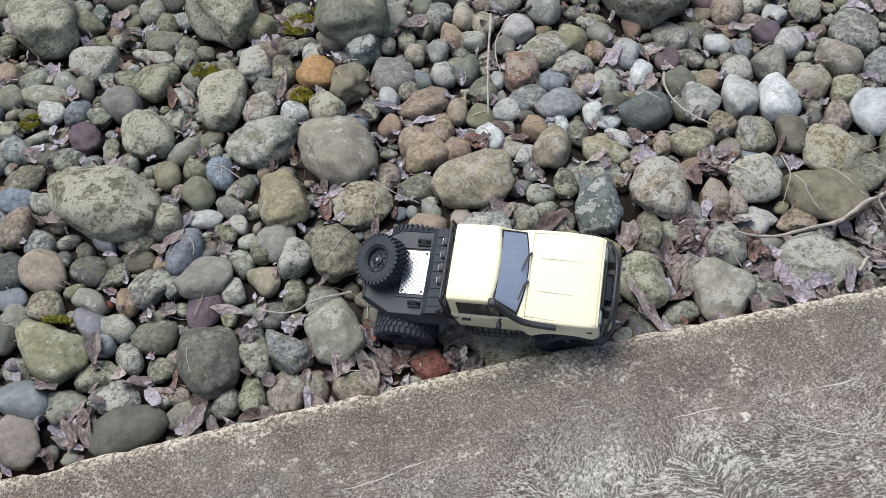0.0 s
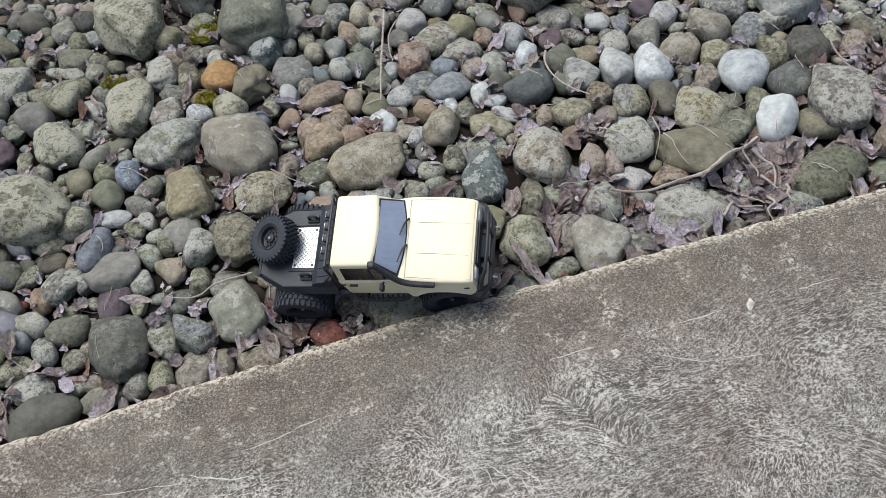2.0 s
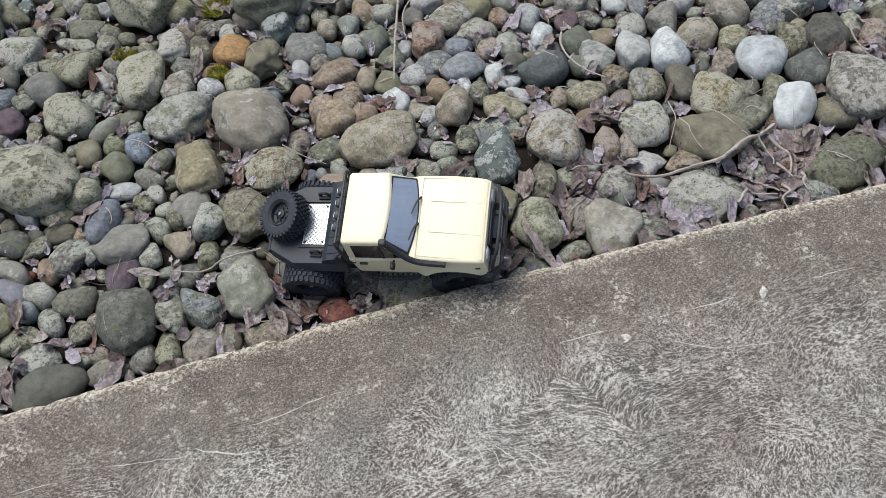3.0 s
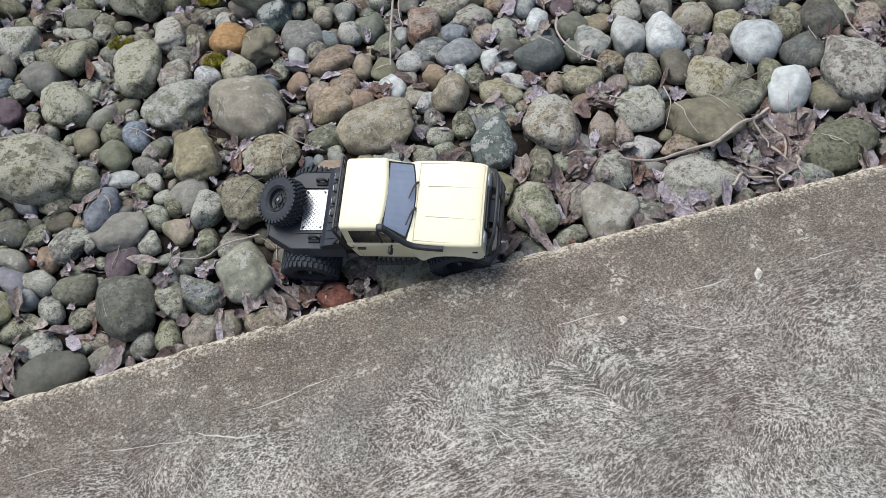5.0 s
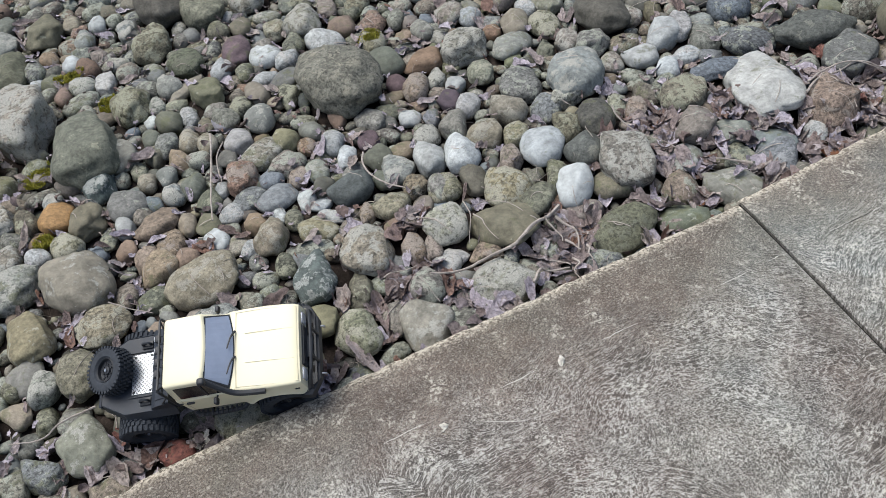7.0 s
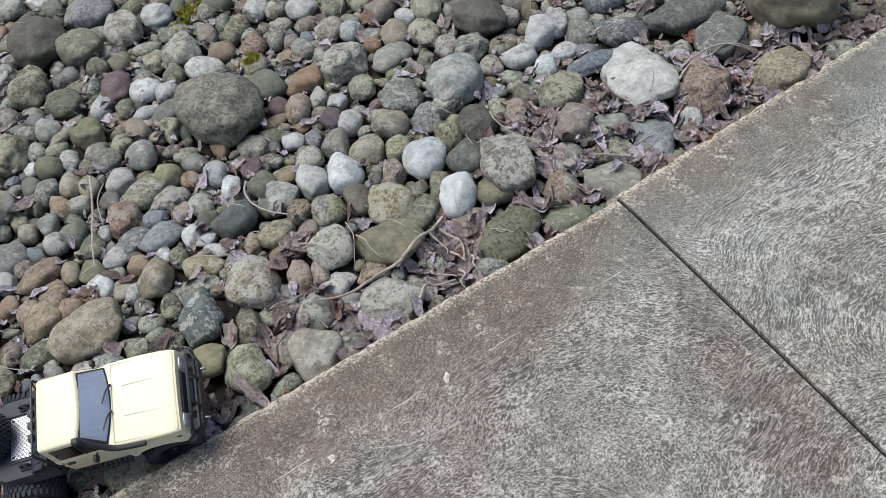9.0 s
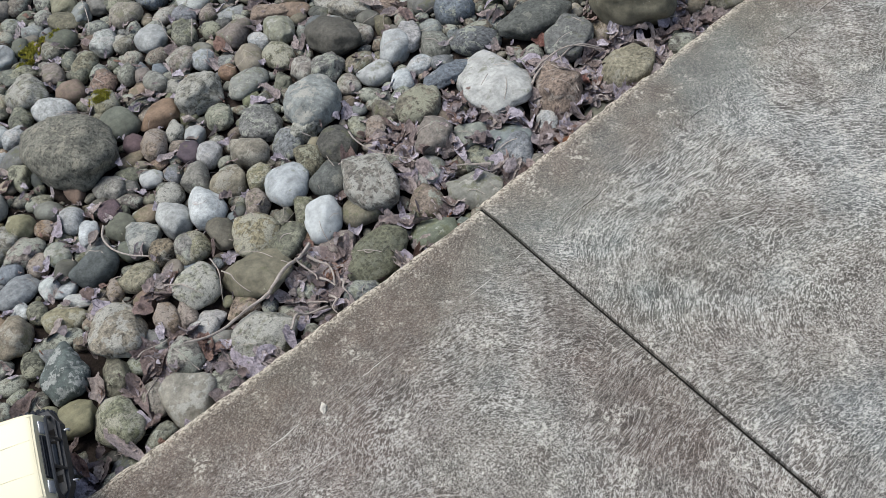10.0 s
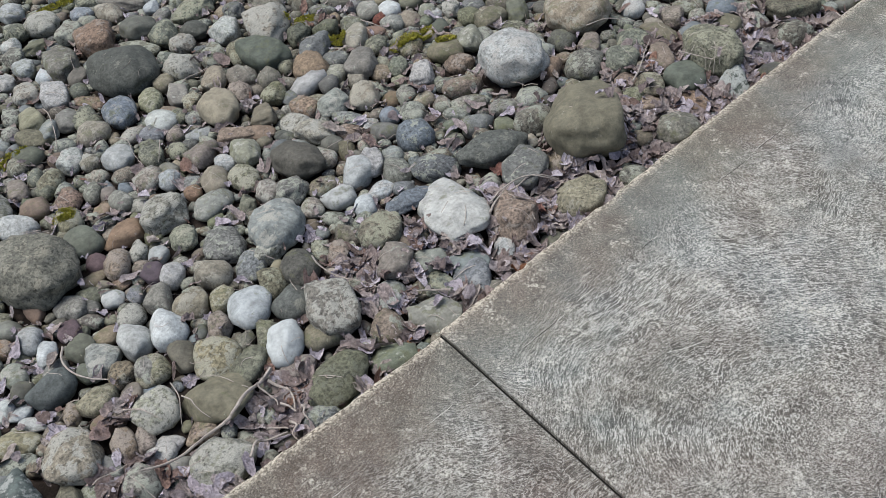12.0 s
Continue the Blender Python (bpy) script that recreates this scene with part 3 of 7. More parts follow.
def boulder(x, y, length, width, height, turn, tone, shapes=BIG):
    if shapes is BIG and tone in SMOOTH:
        shapes = BIG[::4]
    r = random.Random(int(x * 1000) * 7919 + int(y * 1000))
    ob = lay(shapes[r.randrange(len(shapes))], x, y, length * 1.1, width * 1.1, height, turn + r.choice((0, 180)), tone, "boulder")
    where = "lying beside the concrete slab" if y < 0.25 else "bedded among smaller river stones"
    return tagged(ob, f"large {WORDS[tone]} river boulder {where}", "boulder", "boulders in the stone bed")


FAR = []


def far_stone(x, y, length, width, height, turn, tone, shapes=None):
    FAR.append((rng.choice(shapes or MEDIUM), x, y, length * 1.19, width * 1.19, height, turn, tone))
    SPOTS.append((x, y, length / 2, width / 2, height / 2, turn, bed_level(y) + 0.4 * height))


MEDIUM = [stone_mesh("cobble_shape", 2, 2.2 + 0.1 * (i % 4), 1 + i % 5, 0.14, 200 + i) for i in range(18)]
# ---- stones laid one by one: x, y, length, width, height, turn, tone ----
boulder(-1.966, 0.227, 0.142, 0.101, 0.083, 136, MOSSY_TAN)
boulder(-1.071, 0.096, 0.251, 0.186, 0.157, 18, MOSSY_TAN)
boulder(-0.700, 2.180, 0.128, 0.100, 0.074, 101, BLUE)
boulder(0.063, 0.097, 0.131, 0.102, 0.063, 113, LICHEN)
stone(-2.083, 0.644, 0.077, 0.060, 0.042, 144, BLUE)
stone(-2.066, 0.701, 0.079, 0.068, 0.043, 80, OLIVE)
stone(-2.061, 0.550, 0.091, 0.055, 0.056, 79, BROWN)
stone(-2.060, 0.435, 0.087, 0.053, 0.054, 95, DARK)
stone(-2.059, 0.281, 0.064, 0.040, 0.040, 97, DARK)
stone(-2.056, 0.370, 0.063, 0.049, 0.035, 131, BLUE)
stone(-2.041, 0.318, 0.060, 0.047, 0.034, 127, GREY)
stone(-2.017, 0.067, 0.097, 0.076, 0.060, 125, BROWN)
stone(-2.011, 0.140, 0.089, 0.062, 0.063, 157, BLUE)
stone(-1.996, 0.412, 0.097, 0.075, 0.056, 115, BEIGE)
stone(-1.987, 0.332, 0.077, 0.061, 0.045, 118, OLIVE)
stone(-1.276, 0.235, 0.086, 0.065, 0.040, 169, DARK)
stone(-1.237, 0.458, 0.072, 0.061, 0.035, 19, OLIVE)
stone(-1.218, 0.215, 0.069, 0.054, 0.053, 75, MOSSY_TAN)
stone(-0.991, 0.453, 0.044, 0.039, 0.025, 94, GREY)
stone(-0.905, 0.394, 0.052, 0.045, 0.026, 150, GREY)
stone(-0.778, 0.138, 0.078, 0.055, 0.056, 60, GREY)
far_stone(-0.758, 2.285, 0.094, 0.069, 0.070, 70, OLIVE)
far_stone(-0.617, 2.141, 0.085, 0.064, 0.065, 102, GREY)
far_stone(-0.584, 2.091, 0.079, 0.062, 0.046, 105, GREY)
far_stone(-0.539, 1.948, 0.108, 0.084, 0.071, 83, GREY)
stone(-0.383, 0.073, 0.071, 0.039, 0.025, 178, DARK)
far_stone(-0.372, 1.403, 0.107, 0.065, 0.066, 53, OLIVE)
stone(0.237, 0.162, 0.092, 0.084, 0.050, 99, BLUE)
boulder(-1.612, 1.184, 0.272, 0.170, 0.140, 98, MOSSY_TAN, BIG)
stone(-1.533, 1.105, 0.091, 0.071, 0.069, 125, MOSSY_TAN, ROUND)
boulder(-1.983, 1.251, 0.114, 0.079, 0.065, 143, OLIVE)
boulder(-1.937, 1.300, 0.068, 0.041, 0.034, 114, TEAL)
far_stone(-1.889, 1.343, 0.087, 0.068, 0.056, 125, DARK)
far_stone(-1.798, 1.248, 0.073, 0.057, 0.058, 103, LICHEN)
far_stone(-1.749, 1.287, 0.077, 0.060, 0.053, 109, DARK)
far_stone(-1.763, 1.194, 0.069, 0.048, 0.049, 100, OLIVE)
far_stone(-1.721, 1.200, 0.062, 0.040, 0.040, 132, LICHEN)
boulder(-1.852, 1.178, 0.061, 0.037, 0.031, 78, OLIVE)
far_stone(-1.892, 1.245, 0.058, 0.035, 0.035, 98, GREY)
stone(-1.777, 1.125, 0.095, 0.073, 0.048, 135, OLIVE)
stone(-1.712, 1.093, 0.061, 0.048, 0.037, 116, OLIVE)
stone(-1.713, 1.029, 0.060, 0.047, 0.047, 120, GREY)
stone(-1.801, 1.080, 0.111, 0.040, 0.027, 148, GREY)
stone(-1.930, 1.078, 0.108, 0.103, 0.068, 30, LICHEN)
stone(-1.784, 0.959, 0.114, 0.096, 0.064, 86, OLIVE, BLOCKY)
stone(-1.852, 0.997, 0.063, 0.049, 0.040, 135, OLIVE, ROUND)
stone(-1.903, 1.008, 0.051, 0.035, 0.035, 103, GREY)
stone(-1.941, 1.030, 0.040, 0.030, 0.030, 105, GREY)
stone(-1.961, 0.988, 0.073, 0.046, 0.047, 110, GREY)
stone(-1.858, 0.886, 0.093, 0.073, 0.072, 109, GREY, ROUND)
stone(-1.726, 0.899, 0.058, 0.047, 0.031, 121, PALE)
boulder(-1.735, 0.814, 0.087, 0.053, 0.044, 104, GREY)
stone(-1.701, 0.938, 0.056, 0.041, 0.041, 100, GREY)
stone(-1.666, 1.052, 0.049, 0.038, 0.031, 111, OLIVE)
boulder(-1.625, 0.827, 0.172, 0.104, 0.086, 87, MOSSY_TAN, BIG)
boulder(-1.549, 0.963, 0.129, 0.078, 0.064, 95, LICHEN, BIG)
stone(-1.481, 0.917, 0.085, 0.053, 0.054, 98, OLIVE)
stone(-1.544, 0.796, 0.087, 0.068, 0.053, 61, LICHEN, BLOCKY)
stone(-1.466, 0.758, 0.064, 0.050, 0.051, 129, PALE, ROUND)
boulder(-1.798, 0.760, 0.138, 0.103, 0.085, 113, MOSSY_TAN, BIG)
stone(-1.661, 0.728, 0.063, 0.049, 0.033, 44, OLIVE)
boulder(-1.539, 0.668, 0.153, 0.114, 0.075, 14, LICHEN, BIG)
boulder(-1.915, 0.874, 0.079, 0.048, 0.040, 119, OLIVE)
boulder(-1.941, 0.802, 0.106, 0.064, 0.053, 108, PURPLE)
stone(-1.351, 1.019, 0.087, 0.068, 0.055, 81, GREY, BLOCKY)
stone(-1.407, 0.966, 0.075, 0.046, 0.047, 88, LICHEN)
stone(-1.404, 0.891, 0.104, 0.087, 0.058, 102, ORANGE, BLOCKY)
boulder(-1.282, 0.959, 0.120, 0.087, 0.072, 101, TEAL, ANGULAR)
boulder(-1.212, 1.037, 0.122, 0.095, 0.075, 85, LICHEN)
stone(-1.174, 0.965, 0.064, 0.039, 0.039, 78, OLIVE)
stone(-1.225, 0.960, 0.049, 0.038, 0.038, 89, GREY)
stone(-1.124, 0.994, 0.073, 0.052, 0.053, 89, OLIVE, BLOCKY)
stone(-1.166, 0.894, 0.058, 0.045, 0.046, 88, BEIGE, ROUND)
stone(-1.113, 0.888, 0.061, 0.048, 0.049, 86, LICHEN)
stone(-1.070, 0.937, 0.081, 0.049, 0.050, 89, OCHRE, BLOCKY)
stone(-1.024, 0.910, 0.070, 0.050, 0.051, 117, GREY)
stone(-0.909, 0.931, 0.086, 0.067, 0.054, 93, PALE, ROUND)
stone(-0.950, 0.884, 0.058, 0.047, 0.031, 69, GREY)
boulder(-1.332, 0.826, 0.128, 0.083, 0.068, 83, OLIVE, BIG)
stone(-1.233, 0.838, 0.114, 0.087, 0.058, 101, GREY, ROUND)
stone(-1.202, 0.772, 0.060, 0.043, 0.043, 78, GREY)
stone(-1.250, 0.750, 0.071, 0.043, 0.043, 89, PALE, ROUND)
boulder(-1.299, 0.729, 0.071, 0.043, 0.035, 82, OLIVE, BIG[::4])
stone(-1.394, 0.749, 0.086, 0.067, 0.066, 109, MOSSY_TAN)
stone(-1.174, 0.711, 0.102, 0.082, 0.054, 41, BROWN, BLOCKY)
stone(-1.166, 0.801, 0.055, 0.039, 0.039, 117, BLUE)
stone(-1.114, 0.801, 0.067, 0.051, 0.052, 99, LICHEN, BLOCKY)
stone(-1.060, 0.805, 0.077, 0.054, 0.055, 79, OLIVE)
stone(-1.037, 0.726, 0.069, 0.054, 0.040, 50, OLIVE)
stone(-0.997, 0.759, 0.052, 0.034, 0.034, 79, PALE)
stone(-1.110, 0.674, 0.066, 0.042, 0.042, 83, BEIGE)
stone(-0.999, 0.652, 0.064, 0.056, 0.037, 73, PALE, ROUND)
stone(-1.058, 0.566, 0.068, 0.053, 0.048, 85, WHITE, ROUND)
stone(-1.161, 0.622, 0.081, 0.065, 0.043, 96, BROWN, BLOCKY)
stone(-1.264, 0.662, 0.062, 0.045, 0.046, 86, BROWN)
stone(-1.223, 0.598, 0.069, 0.054, 0.048, 70, BROWN)
stone(-1.202, 0.546, 0.093, 0.084, 0.056, 48, OCHRE, BLOCKY)
stone(-1.134, 0.548, 0.067, 0.052, 0.052, 80, BROWN)
boulder(-1.121, 0.438, 0.162, 0.127, 0.084, 5, BEIGE, BIG[::4])
stone(-1.017, 0.533, 0.058, 0.047, 0.031, 74, BEIGE, BLOCKY)
stone(-0.993, 0.496, 0.051, 0.038, 0.038, 57, PALE)
boulder(-0.939, 0.761, 0.124, 0.077, 0.064, 82, BROWN, BIG)
stone(-0.946, 0.677, 0.080, 0.066, 0.044, 35, GREY)
stone(-1.064, 0.642, 0.069, 0.055, 0.037, 93, OLIVE)
boulder(-1.381, 0.581, 0.184, 0.144, 0.113, 113, LICHEN, BIG[::4])
stone(-0.862, 0.824, 0.114, 0.094, 0.062, 58, LICHEN, BLOCKY)
stone(-0.793, 0.847, 0.089, 0.061, 0.062, 74, MOSSY_TAN)
stone(-0.909, 0.840, 0.051, 0.034, 0.034, 72, GREY)
stone(-0.817, 0.751, 0.091, 0.071, 0.051, 49, GREY)
stone(-0.754, 0.797, 0.056, 0.044, 0.035, 79, BROWN)
stone(-0.691, 0.758, 0.077, 0.056, 0.057, 70, PALE, ROUND)
stone(-0.729, 0.736, 0.053, 0.044, 0.029, 82, OLIVE)
boulder(-0.678, 0.690, 0.079, 0.048, 0.040, 63, WHITE, BIG)
stone(-0.604, 0.720, 0.065, 0.051, 0.041, 75, PURPLE, ROUND)
stone(-0.529, 0.772, 0.052, 0.043, 0.029, 78, GREY)
stone(-0.481, 0.798, 0.040, 0.038, 0.025, 110, GREY)
stone(-0.547, 0.716, 0.060, 0.037, 0.037, 118, GREY)
stone(-0.578, 0.701, 0.038, 0.030, 0.026, 72, DARK)
stone(-0.511, 0.690, 0.036, 0.028, 0.020, 152, OLIVE)
stone(-0.468, 0.641, 0.078, 0.061, 0.053, 62, LICHEN)
stone(-0.503, 0.545, 0.100, 0.070, 0.071, 71, PALE, BLOCKY)
stone(-0.609, 0.636, 0.077, 0.066, 0.044, 75, OLIVE, BLOCKY)
stone(-0.543, 0.634, 0.066, 0.051, 0.034, 3, BROWN)
stone(-0.590, 0.556, 0.101, 0.077, 0.051, 57, LICHEN)
stone(-0.631, 0.549, 0.059, 0.044, 0.045, 75, OLIVE)
stone(-0.764, 0.673, 0.070, 0.055, 0.048, 86, LICHEN)
stone(-0.813, 0.684, 0.061, 0.048, 0.041, 65, BROWN)
stone(-0.874, 0.718, 0.070, 0.055, 0.042, 85, BLUE)
stone(-0.910, 0.726, 0.042, 0.031, 0.021, 149, OLIVE)
stone(-0.917, 0.765, 0.043, 0.038, 0.025, 107, GREY)
stone(-0.884, 0.635, 0.094, 0.072, 0.048, 25, BLUE, ROUND)
stone(-0.769, 0.605, 0.063, 0.048, 0.049, 62, DARK)
stone(-0.821, 0.585, 0.052, 0.041, 0.041, 78, WHITE)
stone(-0.796, 0.558, 0.053, 0.039, 0.026, 10, PALE, BLOCKY)
stone(-0.716, 0.556, 0.102, 0.092, 0.061, 148, DARK, ROUND)
stone(-0.956, 0.573, 0.064, 0.050, 0.050, 82, BROWN)
stone(-0.904, 0.576, 0.053, 0.043, 0.029, 85, PALE)
stone(-0.872, 0.532, 0.064, 0.039, 0.039, 77, OLIVE)
stone(-0.939, 0.498, 0.097, 0.074, 0.075, 58, BEIGE, BLOCKY)
stone(-0.786, 0.507, 0.066, 0.033, 0.022, 126, PALE, BLOCKY)
stone(-0.832, 0.464, 0.090, 0.061, 0.041, 147, MOSSY_TAN)
stone(-0.710, 0.456, 0.061, 0.037, 0.037, 56, BROWN)
stone(-0.651, 0.439, 0.083, 0.081, 0.054, 91, GRANITE)
stone(-0.588, 0.406, 0.062, 0.050, 0.033, 69, BROWN, ROUND)
stone(-0.574, 0.472, 0.073, 0.055, 0.056, 71, GRANITE)
stone(-0.528, 0.435, 0.078, 0.051, 0.052, 68, GREY)
stone(-0.548, 0.388, 0.046, 0.030, 0.020, 140, BLUE)
stone(-0.675, 0.371, 0.056, 0.043, 0.043, 71, BROWN)
stone(-0.638, 0.368, 0.044, 0.034, 0.033, 69, BROWN)
boulder(-0.759, 0.333, 0.141, 0.115, 0.077, 74, LICHEN, BIG[::4])
stone(-0.860, 0.417, 0.080, 0.045, 0.030, 168, GREY)
stone(-0.394, 0.630, 0.106, 0.069, 0.070, 85, GREY)
stone(-0.427, 0.515, 0.108, 0.077, 0.078, 69, WHITE, BLOCKY)
stone(-0.336, 0.556, 0.097, 0.076, 0.067, 35, BEIGE, BLOCKY)
stone(-0.159, 0.567, 0.091, 0.071, 0.055, 49, GREY)
stone(-0.279, 0.510, 0.091, 0.055, 0.056, 54, MOSSY_TAN)
boulder(-0.090, 0.582, 0.122, 0.079, 0.065, 24, LICHEN)
boulder(-0.085, 0.443, 0.118, 0.092, 0.076, 67, DARK)
stone(-0.160, 0.463, 0.086, 0.066, 0.067, 87, OLIVE)
stone(-0.251, 0.428, 0.115, 0.095, 0.063, 57, PALE, ROUND)
stone(-0.164, 0.370, 0.094, 0.088, 0.058, 88, DARK, BLOCKY)
stone(-0.332, 0.433, 0.073, 0.052, 0.053, 62, BROWN)
stone(-0.372, 0.460, 0.049, 0.030, 0.030, 64, DARK)
stone(-0.444, 0.414, 0.092, 0.056, 0.057, 74, OLIVE)
stone(-0.515, 0.432, 0.082, 0.071, 0.047, 67, GRANITE)
stone(-0.392, 0.346, 0.120, 0.099, 0.065, 79, MOSSY_TAN, BLOCKY)
stone(-0.310, 0.359, 0.051, 0.040, 0.032, 59, GREY)
stone(-0.266, 0.323, 0.084, 0.051, 0.052, 54, OLIVE)
stone(-0.253, 0.266, 0.110, 0.075, 0.076, 58, WHITE, ROUND)
stone(-0.167, 0.237, 0.092, 0.077, 0.051, 156, OLIVE, ROUND)
boulder(-0.111, 0.268, 0.159, 0.120, 0.099, 73, LICHEN, BIG)
boulder(-0.456, 0.250, 0.164, 0.115, 0.077, 129, OLIVE, ANGULAR)
stone(-0.319, 0.273, 0.051, 0.047, 0.031, 7, BROWN, ROUND)
stone(-0.134, 0.163, 0.097, 0.037, 0.024, 169, LICHEN)
boulder(-0.223, 0.103, 0.163, 0.106, 0.070, 15, MOSS_GREEN)
stone(-0.008, 0.365, 0.054, 0.043, 0.028, 93, DARK)
stone(0.028, 0.427, 0.070, 0.055, 0.044, 52, BROWN)
stone(-1.882, 0.752, 0.059, 0.036, 0.036, 98, OLIVE)
boulder(-1.872, 0.551, 0.254, 0.154, 0.127, 140, MOSSY_TAN, BIG)
stone(-1.693, 0.635, 0.061, 0.048, 0.040, 116, OLIVE)
stone(-1.639, 0.604, 0.083, 0.052, 0.053, 101, BLUE, ROUND)
stone(-1.685, 0.553, 0.076, 0.056, 0.057, 116, OLIVE, ROUND)
stone(-1.600, 0.556, 0.056, 0.055, 0.036, 173, OLIVE)
boulder(-1.515, 0.489, 0.152, 0.093, 0.077, 98, MOSSY_TAN, BIG)
stone(-1.621, 0.502, 0.068, 0.041, 0.041, 124, GREY)
stone(-1.759, 0.494, 0.087, 0.067, 0.068, 97, MOSSY_TAN)
stone(-1.684, 0.492, 0.077, 0.044, 0.029, 170, PALE)
stone(-1.608, 0.455, 0.051, 0.031, 0.031, 122, LICHEN)
stone(-1.638, 0.437, 0.049, 0.038, 0.029, 128, OLIVE)
stone(-1.875, 0.482, 0.079, 0.051, 0.052, 104, PALE)
stone(-1.812, 0.458, 0.076, 0.059, 0.045, 140, OLIVE, ROUND)
stone(-1.716, 0.398, 0.094, 0.057, 0.058, 74, BLUE, ROUND)
stone(-1.534, 0.389, 0.088, 0.070, 0.047, 95, GREY, BLOCKY)
stone(-1.499, 0.331, 0.081, 0.058, 0.059, 62, LICHEN)
boulder(-1.420, 0.323, 0.128, 0.092, 0.076, 95, GRANITE, BIG[::4])
stone(-1.606, 0.351, 0.055, 0.043, 0.038, 107, GREY)
stone(-1.633, 0.384, 0.034, 0.026, 0.020, 108, PALE)
stone(-1.564, 0.303, 0.065, 0.050, 0.033, 111, BEIGE, BLOCKY)
stone(-1.627, 0.289, 0.053, 0.038, 0.038, 95, LICHEN)
stone(-1.680, 0.327, 0.099, 0.088, 0.058, 179, GREY, BIG)
stone(-1.742, 0.329, 0.049, 0.038, 0.035, 111, GREY)
stone(-1.787, 0.332, 0.084, 0.069, 0.046, 72, GREY, BLOCKY)
stone(-1.807, 0.404, 0.053, 0.043, 0.029, 2, OLIVE)
stone(-1.906, 0.403, 0.071, 0.054, 0.036, 152, DARK)
stone(-1.860, 0.376, 0.064, 0.039, 0.026, 28, OLIVE)
stone(-1.862, 0.417, 0.035, 0.025, 0.025, 140, DARK)
stone(-1.919, 0.458, 0.043, 0.030, 0.030, 110, DARK)
stone(-1.510, 0.260, 0.066, 0.040, 0.040, 79, OLIVE)
stone(-1.354, 0.433, 0.111, 0.096, 0.064, 178, MOSSY_TAN, BIG)
stone(-1.570, 0.369, 0.049, 0.038, 0.037, 102, OLIVE)
stone(-1.901, 0.326, 0.069, 0.042, 0.042, 131, LICHEN)
stone(-1.827, 0.311, 0.058, 0.041, 0.041, 108, BROWN)
stone(-1.874, 0.316, 0.031, 0.019, 0.020, 28, RUST)
stone(-1.846, 0.258, 0.063, 0.049, 0.045, 150, LICHEN, ROUND)
stone(-1.897, 0.277, 0.076, 0.046, 0.047, 125, BLUE)
stone(-1.876, 0.231, 0.051, 0.040, 0.040, 120, BLUE)
stone(-1.826, 0.188, 0.068, 0.041, 0.041, 111, GREY)
stone(-1.683, 0.262, 0.079, 0.060, 0.040, 77, PURPLE, ROUND)
stone(-1.637, 0.238, 0.041, 0.029, 0.029, 93, OLIVE)
boulder(-1.677, 0.141, 0.140, 0.109, 0.088, 101, DARK, BIG)
stone(-1.595, 0.141, 0.086, 0.052, 0.053, 112, GREY)
stone(-1.544, 0.144, 0.097, 0.059, 0.060, 120, GREY, BLOCKY)
boulder(-1.446, 0.154, 0.124, 0.096, 0.079, 96, LICHEN, ANGULAR)
stone(-1.772, 0.161, 0.053, 0.043, 0.029, 118, OLIVE)
stone(-1.889, 0.171, 0.076, 0.056, 0.037, 165, OLIVE)
stone(-1.856, 0.118, 0.084, 0.061, 0.040, 179, LICHEN)
stone(-1.829, 0.050, 0.122, 0.077, 0.051, 5, DARK, ROUND)
stone(-1.721, 0.061, 0.078, 0.047, 0.031, 3, GREY)
stone(-1.655, 0.068, 0.060, 0.047, 0.045, 80, GREY)
stone(-1.610, 0.067, 0.072, 0.044, 0.045, 94, OLIVE)
stone(-1.546, 0.060, 0.080, 0.065, 0.043, 99, GREY)
stone(-1.742, 0.100, 0.042, 0.033, 0.027, 141, BROWN)
stone(-1.920, 0.080, 0.046, 0.028, 0.028, 107, DARK)
stone(-0.722, 0.283, 0.093, 0.045, 0.030, 117, GREY)
stone(-0.660, 0.297, 0.083, 0.050, 0.051, 72, BROWN)
stone(-0.624, 0.275, 0.071, 0.043, 0.043, 70, BROWN)
stone(-0.588, 0.237, 0.060, 0.045, 0.030, 144, PALE)
boulder(-0.529, 0.104, 0.129, 0.115, 0.077, 9, LICHEN, ANGULAR)
stone(-0.682, 0.177, 0.083, 0.065, 0.062, 78, GREY)
stone(-0.815, 0.243, 0.090, 0.055, 0.056, 69, OLIVE)
stone(-0.725, 0.080, 0.117, 0.102, 0.068, 78, LICHEN, BLOCKY)
stone(-0.866, 0.138, 0.109, 0.085, 0.069, 88, MOSSY_TAN, BLOCKY)
stone(-0.901, 0.094, 0.069, 0.030, 0.020, 144, DARK)
stone(-0.931, 0.219, 0.095, 0.073, 0.049, 145, GRANITE)
stone(-0.937, 0.400, 0.069, 0.042, 0.042, 83, OLIVE)
stone(-1.043, 0.325, 0.070, 0.051, 0.052, 89, GREY)
stone(-0.967, 0.254, 0.059, 0.046, 0.040, 103, OLIVE)
boulder(-1.134, 0.263, 0.153, 0.117, 0.097, 59, LICHEN, BIG)
stone(-1.282, 0.304, 0.073, 0.057, 0.050, 111, PALE)
boulder(-1.500, 2.138, 0.119, 0.072, 0.059, 94, PALE)
boulder(-1.441, 2.069, 0.120, 0.073, 0.060, 88, OLIVE)
boulder(-1.319, 1.905, 0.178, 0.108, 0.089, 73, OLIVE, BIG)
boulder(-1.230, 1.934, 0.104, 0.063, 0.052, 90, BEIGE)
boulder(-1.216, 1.866, 0.076, 0.046, 0.038, 64, BROWN)
far_stone(-1.151, 1.863, 0.073, 0.057, 0.053, 97, PALE)
